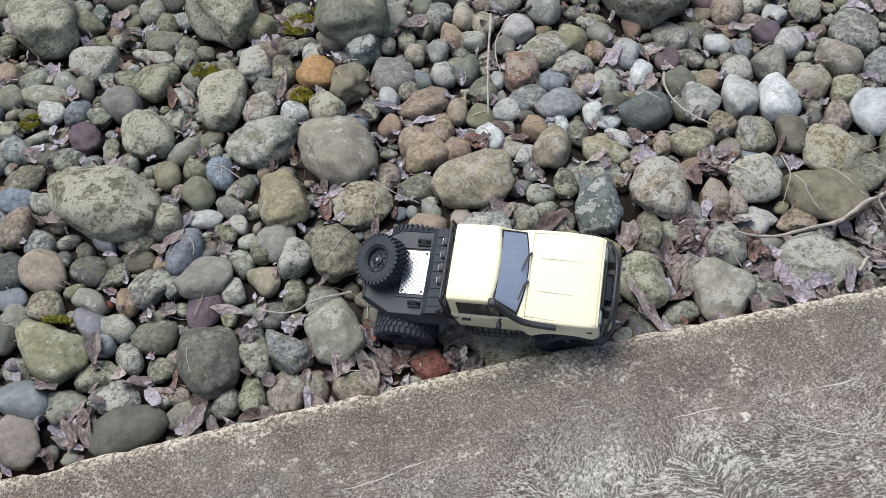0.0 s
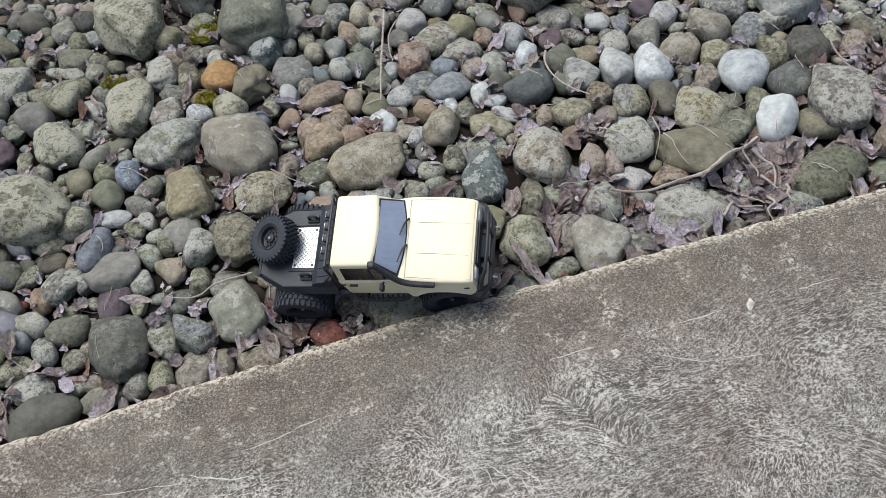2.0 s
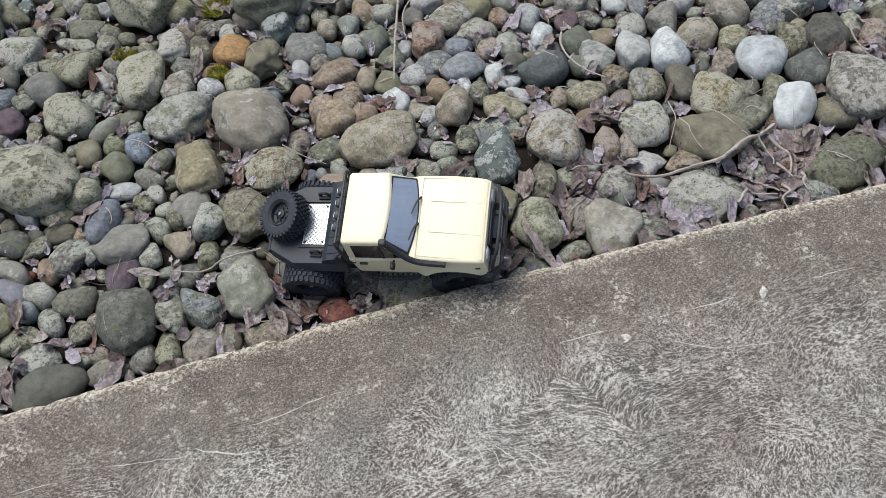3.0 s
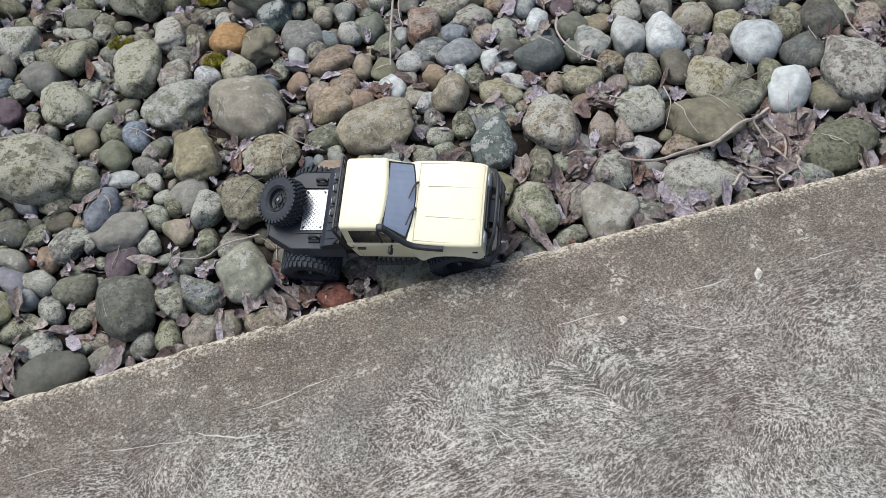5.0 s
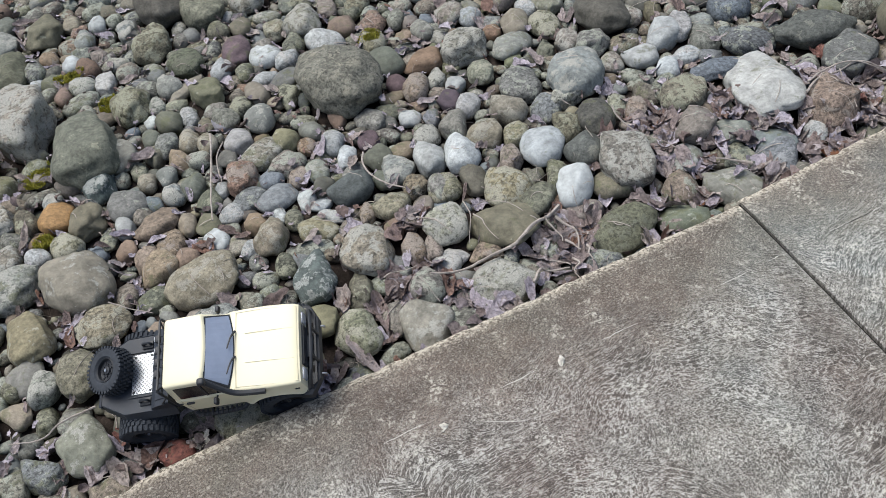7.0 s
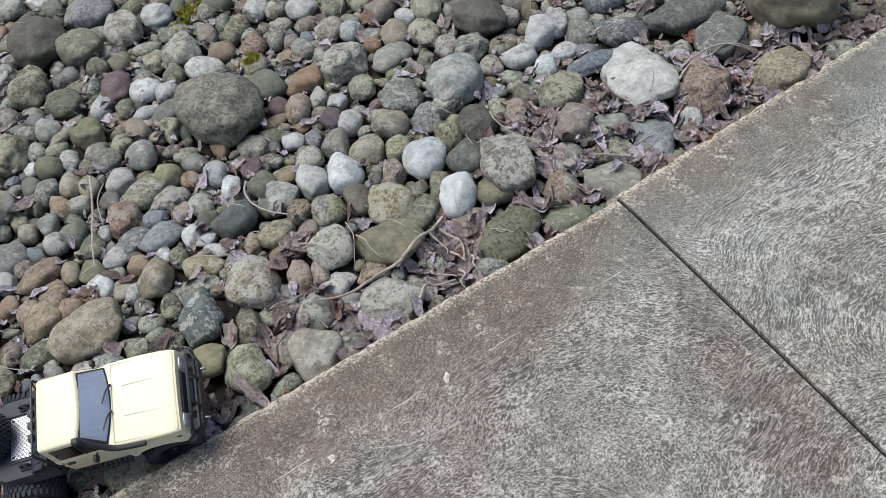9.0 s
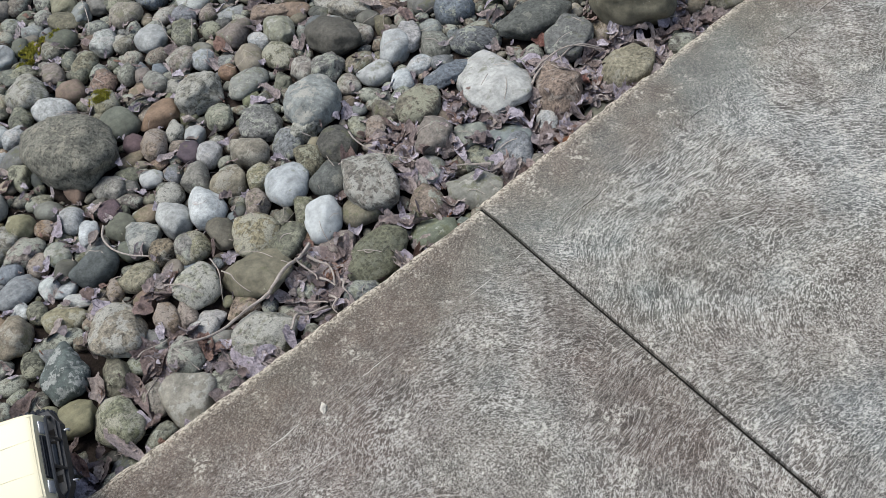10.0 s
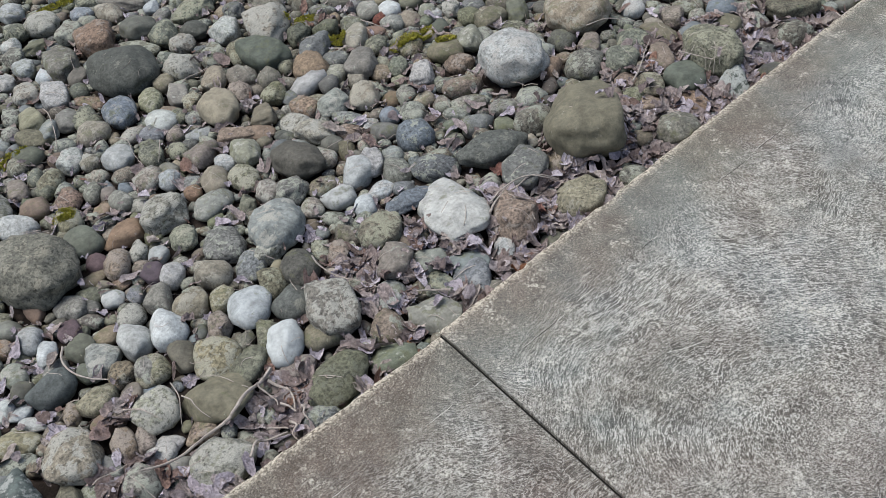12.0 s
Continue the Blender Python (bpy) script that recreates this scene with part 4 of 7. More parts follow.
far_stone(-1.206, 1.775, 0.094, 0.060, 0.061, 91, LICHEN)
boulder(-1.013, 1.582, 0.160, 0.111, 0.092, 71, OLIVE, BIG)
far_stone(-1.128, 1.669, 0.110, 0.037, 0.025, 149, OLIVE)
far_stone(-0.857, 1.517, 0.119, 0.035, 0.023, 161, OLIVE)
far_stone(-0.926, 1.574, 0.057, 0.044, 0.045, 88, GREY)
far_stone(-0.859, 1.310, 0.082, 0.053, 0.054, 83, PALE)
far_stone(-1.017, 1.318, 0.086, 0.067, 0.061, 95, LICHEN)
far_stone(-1.038, 1.399, 0.060, 0.047, 0.046, 92, GREY)
boulder(-1.137, 1.276, 0.170, 0.103, 0.085, 81, OLIVE, BIG)
far_stone(-1.070, 1.243, 0.076, 0.046, 0.047, 82, LICHEN)
far_stone(-1.101, 1.174, 0.047, 0.035, 0.035, 91, WHITE)
stone(-1.054, 1.121, 0.082, 0.064, 0.064, 91, OLIVE)
boulder(-1.000, 1.131, 0.083, 0.050, 0.041, 87, PALE)
stone(-0.922, 1.102, 0.081, 0.063, 0.051, 97, GREY)
stone(-0.922, 1.040, 0.067, 0.052, 0.039, 116, BLUE)
stone(-0.967, 1.054, 0.064, 0.039, 0.039, 83, OLIVE)
stone(-1.023, 1.012, 0.087, 0.053, 0.054, 79, BEIGE, ROUND)
stone(-0.984, 0.967, 0.073, 0.049, 0.050, 84, BEIGE)
stone(-1.113, 1.076, 0.076, 0.051, 0.052, 88, OLIVE)
stone(-1.080, 1.026, 0.097, 0.059, 0.060, 81, GREY)
boulder(-1.441, 1.343, 0.314, 0.190, 0.157, 102, LICHEN, ANGULAR)
boulder(-1.293, 1.103, 0.287, 0.174, 0.144, 90, OLIVE, BIG)
boulder(-1.447, 1.691, 0.191, 0.116, 0.096, 91, MOSS_GREEN)
boulder(-1.487, 1.932, 0.169, 0.118, 0.079, 144, LICHEN)
far_stone(-1.383, 1.665, 0.090, 0.070, 0.066, 104, GREY)
far_stone(-1.331, 1.745, 0.068, 0.053, 0.047, 116, OCHRE)
far_stone(-1.386, 1.760, 0.052, 0.041, 0.039, 101, GREY)
far_stone(-1.267, 1.654, 0.072, 0.056, 0.050, 103, WHITE)
far_stone(-1.225, 1.589, 0.082, 0.063, 0.064, 95, BROWN)
far_stone(-1.142, 1.568, 0.076, 0.065, 0.043, 159, LICHEN)
far_stone(-1.181, 1.654, 0.063, 0.049, 0.042, 119, BROWN)
far_stone(-1.090, 1.575, 0.060, 0.043, 0.043, 91, GREY)
far_stone(-1.252, 1.497, 0.086, 0.067, 0.051, 112, LICHEN)
boulder(-1.185, 1.469, 0.097, 0.059, 0.049, 79, PALE, BIG)
far_stone(-1.383, 1.606, 0.055, 0.043, 0.041, 102, PALE)
far_stone(-1.332, 1.581, 0.087, 0.063, 0.042, 146, OLIVE)
far_stone(-1.271, 1.404, 0.103, 0.071, 0.047, 18, GREY)
far_stone(-1.318, 1.474, 0.078, 0.047, 0.048, 92, BROWN)
far_stone(-1.542, 1.591, 0.074, 0.058, 0.058, 106, DARK)
far_stone(-1.569, 1.374, 0.057, 0.043, 0.043, 102, PALE)
far_stone(-1.432, 1.206, 0.070, 0.055, 0.052, 124, GREY)
boulder(-0.786, 1.374, 0.140, 0.085, 0.070, 73, PURPLE, BIG[::4])
far_stone(-0.624, 1.297, 0.082, 0.064, 0.063, 82, OLIVE)
far_stone(-0.722, 1.298, 0.100, 0.085, 0.057, 99, WHITE)
far_stone(-0.668, 1.231, 0.073, 0.057, 0.055, 42, PALE)
far_stone(-0.849, 1.313, 0.072, 0.056, 0.051, 90, PALE)
far_stone(-0.799, 1.249, 0.073, 0.047, 0.048, 68, OLIVE)
far_stone(-0.825, 1.184, 0.045, 0.035, 0.028, 97, BROWN)
far_stone(-0.754, 1.190, 0.075, 0.050, 0.033, 18, PALE)
stone(-0.704, 1.137, 0.092, 0.068, 0.045, 24, GREY)
stone(-0.799, 1.108, 0.084, 0.060, 0.061, 98, BEIGE, ROUND)
stone(-0.761, 1.052, 0.059, 0.045, 0.030, 104, BEIGE)
stone(-0.857, 1.089, 0.081, 0.063, 0.050, 97, OLIVE)
stone(-0.721, 1.039, 0.086, 0.052, 0.053, 77, OLIVE)
stone(-0.690, 1.014, 0.053, 0.032, 0.032, 78, DARK)
stone(-0.828, 0.977, 0.092, 0.072, 0.066, 87, LICHEN)
stone(-0.909, 1.051, 0.079, 0.062, 0.055, 94, GREY)
stone(-0.638, 0.866, 0.069, 0.044, 0.045, 76, BROWN)
far_stone(-0.372, 1.263, 0.093, 0.073, 0.055, 86, BROWN)
far_stone(-0.306, 1.237, 0.083, 0.050, 0.051, 70, GREY)
far_stone(-0.276, 1.197, 0.060, 0.045, 0.046, 73, BROWN)
far_stone(-0.423, 1.154, 0.093, 0.073, 0.067, 79, MOSSY_TAN)
stone(-0.320, 1.140, 0.054, 0.050, 0.033, 156, BROWN)
stone(-0.269, 1.121, 0.076, 0.057, 0.058, 73, LICHEN)
stone(-0.205, 1.126, 0.076, 0.037, 0.025, 139, GREY)
far_stone(-0.159, 1.158, 0.100, 0.078, 0.057, 83, LICHEN)
stone(-0.236, 1.077, 0.064, 0.046, 0.031, 126, LICHEN)
stone(-0.352, 1.076, 0.080, 0.048, 0.032, 29, GREY)
stone(-0.456, 1.110, 0.051, 0.040, 0.040, 78, OLIVE)
stone(-0.338, 0.869, 0.076, 0.046, 0.047, 62, LICHEN)
stone(-0.304, 0.814, 0.065, 0.051, 0.041, 76, PALE)
stone(-0.279, 0.905, 0.060, 0.049, 0.032, 94, OLIVE)
stone(-0.440, 0.919, 0.069, 0.054, 0.043, 81, PURPLE)
stone(-0.408, 0.855, 0.098, 0.065, 0.066, 64, BROWN)
stone(-0.472, 0.867, 0.072, 0.045, 0.030, 16, BROWN)
stone(-0.468, 0.836, 0.045, 0.028, 0.020, 139, BEIGE)
stone(-0.355, 0.745, 0.074, 0.058, 0.054, 80, PURPLE, ROUND)
stone(-0.425, 0.711, 0.059, 0.040, 0.040, 69, BLUE, ROUND)
stone(-0.513, 0.816, 0.068, 0.052, 0.035, 128, OLIVE)
stone(-0.474, 0.749, 0.062, 0.051, 0.034, 119, PALE)
stone(-0.425, 0.797, 0.048, 0.040, 0.026, 109, BROWN)
stone(-0.566, 0.800, 0.091, 0.070, 0.046, 87, GREY)
stone(-0.120, 1.097, 0.078, 0.061, 0.059, 70, PALE)
stone(-0.071, 1.046, 0.066, 0.053, 0.035, 83, GREY)
boulder(-0.211, 0.945, 0.154, 0.120, 0.092, 61, LICHEN, BIG)
stone(-0.099, 0.991, 0.060, 0.047, 0.041, 70, BROWN)
stone(-0.030, 0.975, 0.098, 0.071, 0.072, 66, BEIGE)
boulder(0.036, 0.918, 0.130, 0.079, 0.065, 82, MOSSY_TAN)
stone(-0.091, 0.881, 0.121, 0.087, 0.058, 14, LICHEN)
boulder(-0.020, 0.813, 0.079, 0.048, 0.040, 70, OLIVE)
stone(0.044, 0.801, 0.086, 0.062, 0.063, 48, LICHEN)
boulder(0.093, 0.747, 0.123, 0.085, 0.070, 36, GREY)
boulder(-0.035, 0.622, 0.176, 0.137, 0.113, 48, LICHEN, BIG[::4])
stone(0.094, 0.649, 0.072, 0.056, 0.041, 63, LICHEN)
stone(0.166, 0.622, 0.089, 0.075, 0.050, 135, PALE)
stone(-0.327, 0.692, 0.075, 0.058, 0.059, 52, PALE, ROUND)
stone(-0.250, 0.610, 0.100, 0.078, 0.075, 92, BEIGE)
stone(-0.286, 0.745, 0.053, 0.040, 0.026, 132, LICHEN)
stone(0.267, 0.657, 0.096, 0.075, 0.076, 41, PALE, BLOCKY)
stone(0.225, 0.691, 0.047, 0.037, 0.027, 62, OLIVE)
stone(0.239, 0.643, 0.051, 0.043, 0.028, 132, BROWN)
boulder(0.592, 0.437, 0.209, 0.122, 0.081, 168, DARK, BIG)
stone(0.267, 0.555, 0.080, 0.057, 0.038, 170, PALE)
stone(0.190, 0.528, 0.069, 0.052, 0.053, 57, WHITE, ROUND)
boulder(0.291, 0.456, 0.157, 0.069, 0.046, 173, BLUE, BIG)
boulder(0.337, 0.332, 0.225, 0.172, 0.075, 78, PALE, ANGULAR)
boulder(0.148, 0.402, 0.128, 0.109, 0.072, 23, OLIVE, BIG)
stone(0.103, 0.291, 0.105, 0.082, 0.077, 54, GREY)
stone(0.172, 0.240, 0.092, 0.076, 0.051, 22, LICHEN)
stone(0.139, 0.164, 0.079, 0.071, 0.047, 38, OLIVE)
stone(0.210, 0.121, 0.106, 0.086, 0.057, 42, BLUE)
stone(0.025, 0.227, 0.084, 0.070, 0.047, 30, PALE)
stone(0.346, 0.145, 0.078, 0.047, 0.048, 47, PALE)
stone(0.297, 0.225, 0.070, 0.060, 0.040, 40, GREY)
stone(0.258, 0.265, 0.074, 0.045, 0.046, 51, BROWN)
stone(0.327, 0.083, 0.075, 0.042, 0.028, 168, OLIVE)
boulder(0.020, 2.809, 0.162, 0.098, 0.081, 74, PALE)
boulder(0.059, 2.546, 0.165, 0.129, 0.097, 96, LICHEN)
boulder(0.213, 2.507, 0.110, 0.086, 0.070, 99, BLUE)
boulder(0.295, 2.405, 0.147, 0.089, 0.073, 95, BEIGE, BIG[::4])
boulder(0.379, 2.475, 0.217, 0.101, 0.067, 114, GREY)
boulder(0.275, 2.626, 0.104, 0.063, 0.052, 114, OLIVE)
boulder(0.101, 2.358, 0.167, 0.101, 0.083, 65, GREY)
boulder(0.137, 2.181, 0.209, 0.140, 0.116, 77, BROWN, BIG)
boulder(0.294, 2.130, 0.166, 0.130, 0.104, 95, DARK)
boulder(0.437, 2.313, 0.106, 0.064, 0.053, 71, PALE)
far_stone(0.433, 2.204, 0.077, 0.060, 0.051, 79, GREY)
boulder(0.531, 2.102, 0.204, 0.124, 0.082, 16, OLIVE)
boulder(0.339, 2.005, 0.173, 0.105, 0.087, 78, OLIVE)
boulder(0.350, 1.882, 0.119, 0.093, 0.073, 72, LICHEN)
boulder(0.438, 1.938, 0.114, 0.087, 0.072, 108, DARK)
boulder(0.506, 1.811, 0.172, 0.110, 0.091, 79, PALE)
boulder(0.628, 1.957, 0.116, 0.081, 0.067, 71, GREY)
boulder(0.374, 1.685, 0.145, 0.088, 0.073, 65, GREY)
boulder(0.446, 1.599, 0.136, 0.093, 0.077, 70, OLIVE)
boulder(-0.039, 2.589, 0.152, 0.092, 0.076, 78, OLIVE)
boulder(-0.101, 2.490, 0.125, 0.076, 0.063, 82, PALE)
boulder(-0.030, 2.404, 0.143, 0.077, 0.051, 29, OLIVE)
boulder(-0.133, 2.368, 0.121, 0.087, 0.072, 92, GREY)
boulder(-0.033, 2.118, 0.198, 0.120, 0.099, 83, GREY)
boulder(-0.139, 2.237, 0.128, 0.079, 0.065, 84, PALE)
far_stone(-0.113, 2.104, 0.085, 0.057, 0.058, 104, WHITE)
far_stone(0.066, 2.050, 0.106, 0.064, 0.043, 29, GREY)
boulder(-0.028, 1.986, 0.110, 0.071, 0.059, 57, GREY)
boulder(0.221, 1.998, 0.197, 0.085, 0.057, 119, GREY)
boulder(0.251, 1.704, 0.149, 0.128, 0.085, 95, LICHEN)
boulder(0.290, 1.530, 0.142, 0.086, 0.071, 60, BEIGE)
far_stone(0.358, 1.472, 0.095, 0.074, 0.057, 86, GREY)
boulder(-0.232, 2.196, 0.120, 0.073, 0.060, 77, PALE)
boulder(-0.213, 2.038, 0.142, 0.086, 0.071, 80, LICHEN)
boulder(-0.147, 1.916, 0.153, 0.093, 0.077, 75, PALE, BIG)
far_stone(-0.072, 1.885, 0.076, 0.059, 0.054, 88, OLIVE)
far_stone(-0.072, 1.794, 0.109, 0.051, 0.034, 118, BROWN)
boulder(-0.043, 1.593, 0.177, 0.107, 0.088, 71, BLUE, BIG[::4])
boulder(0.069, 1.588, 0.129, 0.078, 0.064, 69, MOSSY_TAN)
far_stone(0.155, 1.660, 0.086, 0.067, 0.063, 76, BEIGE)
boulder(0.151, 1.547, 0.112, 0.068, 0.056, 66, LICHEN)
boulder(0.167, 1.469, 0.104, 0.063, 0.052, 61, MOSSY_TAN)
boulder(0.188, 1.317, 0.203, 0.123, 0.101, 75, BEIGE, BIG)
boulder(0.298, 1.371, 0.108, 0.077, 0.064, 71, BROWN)
boulder(-0.272, 1.830, 0.140, 0.085, 0.070, 82, MOSSY_TAN)
boulder(-0.309, 1.930, 0.101, 0.061, 0.050, 77, GREY)
boulder(-0.260, 1.709, 0.122, 0.074, 0.061, 76, LICHEN)
boulder(-0.184, 1.719, 0.129, 0.078, 0.064, 75, GREY)
boulder(-0.133, 1.669, 0.114, 0.089, 0.065, 71, OLIVE)
far_stone(-0.161, 1.559, 0.108, 0.099, 0.066, 116, BEIGE)
far_stone(0.028, 1.430, 0.111, 0.087, 0.063, 80, WHITE)
boulder(0.082, 1.422, 0.097, 0.059, 0.049, 69, OLIVE)
far_stone(0.111, 1.358, 0.065, 0.051, 0.050, 73, GREY)
far_stone(-0.071, 1.454, 0.093, 0.063, 0.042, 23, LICHEN)
far_stone(-0.032, 1.384, 0.078, 0.061, 0.051, 97, BLUE)
far_stone(0.073, 1.274, 0.090, 0.051, 0.034, 155, PALE)
far_stone(0.020, 1.325, 0.069, 0.050, 0.051, 72, BROWN)
far_stone(-0.356, 1.805, 0.070, 0.055, 0.051, 103, GREY)
boulder(0.159, 1.146, 0.135, 0.075, 0.050, 142, BROWN)
boulder(0.623, 1.692, 0.256, 0.155, 0.128, 64, LICHEN, ANGULAR)
boulder(0.669, 1.552, 0.132, 0.080, 0.066, 48, MOSS_GREEN)
far_stone(0.823, 1.757, 0.088, 0.069, 0.051, 96, DARK)
far_stone(0.848, 1.658, 0.106, 0.068, 0.045, 110, GREY)
boulder(0.932, 1.660, 0.137, 0.069, 0.045, 117, DARK)
boulder(0.755, 1.494, 0.120, 0.094, 0.072, 72, MOSS_GREEN)
boulder(0.766, 1.333, 0.147, 0.095, 0.078, 60, LICHEN)
far_stone(0.946, 1.492, 0.099, 0.077, 0.057, 72, LICHEN)
far_stone(0.999, 1.419, 0.091, 0.071, 0.062, 60, WHITE)
far_stone(0.934, 1.403, 0.060, 0.047, 0.044, 60, RUST)
far_stone(0.938, 1.328, 0.096, 0.075, 0.054, 71, LICHEN)
far_stone(1.088, 1.409, 0.091, 0.071, 0.054, 65, OLIVE)
far_stone(0.998, 1.302, 0.097, 0.074, 0.049, 77, BEIGE)
far_stone(1.079, 1.298, 0.076, 0.059, 0.052, 57, LICHEN)
stone(0.859, 1.135, 0.106, 0.083, 0.062, 42, GRANITE)
far_stone(0.850, 1.337, 0.085, 0.061, 0.041, 144, BROWN)
far_stone(0.790, 1.242, 0.091, 0.071, 0.054, 32, OLIVE)
boulder(0.475, 1.495, 0.208, 0.133, 0.110, 104, MOSS_GREEN, BIG)
far_stone(0.497, 1.391, 0.075, 0.056, 0.057, 64, OLIVE)
boulder(0.637, 1.404, 0.165, 0.100, 0.083, 39, GREY)
far_stone(0.654, 1.281, 0.103, 0.077, 0.051, 4, GREY)
boulder(0.539, 1.286, 0.150, 0.117, 0.096, 69, BROWN, BIG)
boulder(0.668, 1.165, 0.178, 0.108, 0.089, 51, GREY, BIG[::4])
far_stone(0.575, 1.207, 0.101, 0.081, 0.054, 77, LICHEN)
stone(0.679, 1.071, 0.081, 0.063, 0.046, 68, BROWN)
stone(0.610, 1.109, 0.079, 0.062, 0.052, 66, BEIGE)
boulder(0.740, 1.053, 0.111, 0.067, 0.055, 51, OLIVE)
boulder(0.757, 0.952, 0.132, 0.080, 0.066, 50, PALE, BIG)
stone(0.689, 0.972, 0.083, 0.052, 0.035, 105, OLIVE)
stone(0.637, 0.886, 0.077, 0.055, 0.056, 55, GREY)
far_stone(0.368, 1.467, 0.097, 0.076, 0.061, 80, GREY)
far_stone(0.411, 1.367, 0.092, 0.072, 0.068, 83, GREY)
far_stone(0.475, 1.216, 0.121, 0.101, 0.067, 23, PALE)
far_stone(0.519, 1.153, 0.090, 0.058, 0.059, 57, GREY)
boulder(0.544, 0.988, 0.123, 0.096, 0.078, 58, BEIGE, BIG)
boulder(0.452, 1.036, 0.128, 0.106, 0.070, 39, LICHEN)
boulder(0.363, 1.256, 0.109, 0.085, 0.070, 73, OLIVE)
boulder(0.405, 1.203, 0.089, 0.054, 0.045, 24, GREY)
boulder(0.267, 1.177, 0.129, 0.078, 0.064, 63, GRANITE)
stone(0.386, 1.107, 0.097, 0.076, 0.060, 75, BROWN)
stone(0.308, 1.050, 0.104, 0.081, 0.056, 88, LICHEN)
stone(0.527, 0.837, 0.072, 0.056, 0.056, 57, BLUE)
stone(0.583, 0.791, 0.096, 0.075, 0.057, 64, GREY, ROUND)
boulder(0.322, 0.950, 0.125, 0.089, 0.059, 128, LICHEN)
stone(0.441, 0.933, 0.120, 0.061, 0.040, 103, GREY)
stone(0.395, 0.871, 0.082, 0.062, 0.041, 108, BROWN)
stone(0.468, 0.783, 0.078, 0.075, 0.050, 76, GREY)
stone(0.211, 1.111, 0.095, 0.063, 0.042, 109, BROWN)
stone(0.249, 1.021, 0.073, 0.057, 0.041, 100, DARK)
stone(0.461, 0.855, 0.063, 0.049, 0.039, 68, PALE)
far_stone(1.018, 1.149, 0.087, 0.068, 0.053, 62, DARK)
stone(0.984, 1.081, 0.056, 0.044, 0.040, 55, BROWN)
stone(0.909, 0.994, 0.115, 0.108, 0.072, 37, GRANITE)
boulder(1.007, 0.986, 0.150, 0.091, 0.075, 61, LICHEN)
boulder(1.145, 1.228, 0.103, 0.071, 0.059, 54, LICHEN)
far_stone(1.209, 1.188, 0.096, 0.075, 0.050, 73, GREY)
far_stone(1.077, 1.248, 0.064, 0.050, 0.042, 58, PALE)
stone(1.138, 1.127, 0.096, 0.075, 0.053, 64, OLIVE)
stone(0.881, 0.907, 0.099, 0.083, 0.055, 87, BROWN)
boulder(0.960, 0.727, 0.262, 0.195, 0.161, 68, PALE, BIG)
boulder(1.154, 1.037, 0.127, 0.099, 0.072, 18, OLIVE)
boulder(1.257, 0.998, 0.123, 0.076, 0.063, 49, OLIVE)
stone(1.175, 0.931, 0.096, 0.065, 0.043, 117, OLIVE)
stone(1.064, 0.975, 0.084, 0.066, 0.049, 58, GREY)
stone(1.141, 0.802, 0.081, 0.064, 0.042, 59, LICHEN)
stone(1.317, 0.518, 0.106, 0.097, 0.064, 95, OLIVE)
stone(1.510, 0.675, 0.092, 0.072, 0.059, 43, PALE)
boulder(1.328, 0.135, 0.139, 0.093, 0.077, 35, TEAL)
stone(1.088, 0.256, 0.080, 0.062, 0.041, 40, BROWN)
boulder(0.835, 0.305, 0.310, 0.215, 0.180, 45, GRANITE, BIG[3::4])
stone(1.030, 0.620, 0.087, 0.068, 0.066, 47, BROWN)
stone(0.685, 0.276, 0.084, 0.054, 0.055, 45, BROWN)
boulder(1.827, 0.248, 0.186, 0.127, 0.084, 161, MOSS_GREEN)
boulder(-0.313, 1.703, 0.129, 0.078, 0.064, 119, OLIVE)
far_stone(-0.264, 1.572, 0.076, 0.059, 0.055, 108, GREY)
boulder(-0.285, 1.457, 0.105, 0.082, 0.067, 75, PALE)
far_stone(-0.242, 1.405, 0.072, 0.053, 0.054, 79, LICHEN)
boulder(-0.172, 1.336, 0.122, 0.095, 0.075, 77, PALE, BIG[::4])
boulder(-0.090, 1.278, 0.122, 0.074, 0.061, 72, OLIVE)
far_stone(-0.021, 1.231, 0.075, 0.052, 0.053, 81, OLIVE)
stone(0.014, 1.143, 0.121, 0.095, 0.063, 52, GREY)
boulder(0.113, 1.033, 0.142, 0.086, 0.071, 75, LICHEN)
stone(0.043, 1.052, 0.069, 0.054, 0.042, 102, PALE)
boulder(0.327, 0.797, 0.079, 0.048, 0.040, 59, OLIVE)
boulder(0.324, 0.676, 0.125, 0.076, 0.063, 49, PALE)
stone(0.256, 0.813, 0.081, 0.063, 0.058, 65, LICHEN)
boulder(-0.925, 1.806, 0.282, 0.171, 0.141, 88, DARK, BIG)
boulder(-0.956, 2.207, 0.150, 0.091, 0.075, 88, LICHEN)
boulder(-0.864, 2.171, 0.096, 0.058, 0.048, 121, PALE)
boulder(-0.833, 2.063, 0.108, 0.068, 0.056, 95, OLIVE)
far_stone(-0.834, 1.966, 0.074, 0.045, 0.046, 86, DARK)
boulder(-0.733, 1.886, 0.176, 0.149, 0.099, 133, BLUE, BIG)
boulder(-0.674, 1.674, 0.183, 0.115, 0.095, 81, LICHEN)
boulder(-0.555, 1.685, 0.122, 0.095, 0.078, 87, PALE, BIG[::4])
far_stone(-0.479, 1.703, 0.083, 0.050, 0.051, 63, OLIVE)
far_stone(-0.418, 1.578, 0.078, 0.061, 0.059, 85, GREY)
far_stone(-0.368, 1.603, 0.096, 0.075, 0.064, 103, MOSS_GREEN)
far_stone(-0.521, 1.536, 0.070, 0.055, 0.052, 117, OLIVE)
boulder(-0.468, 1.444, 0.109, 0.066, 0.054, 79, GREY)
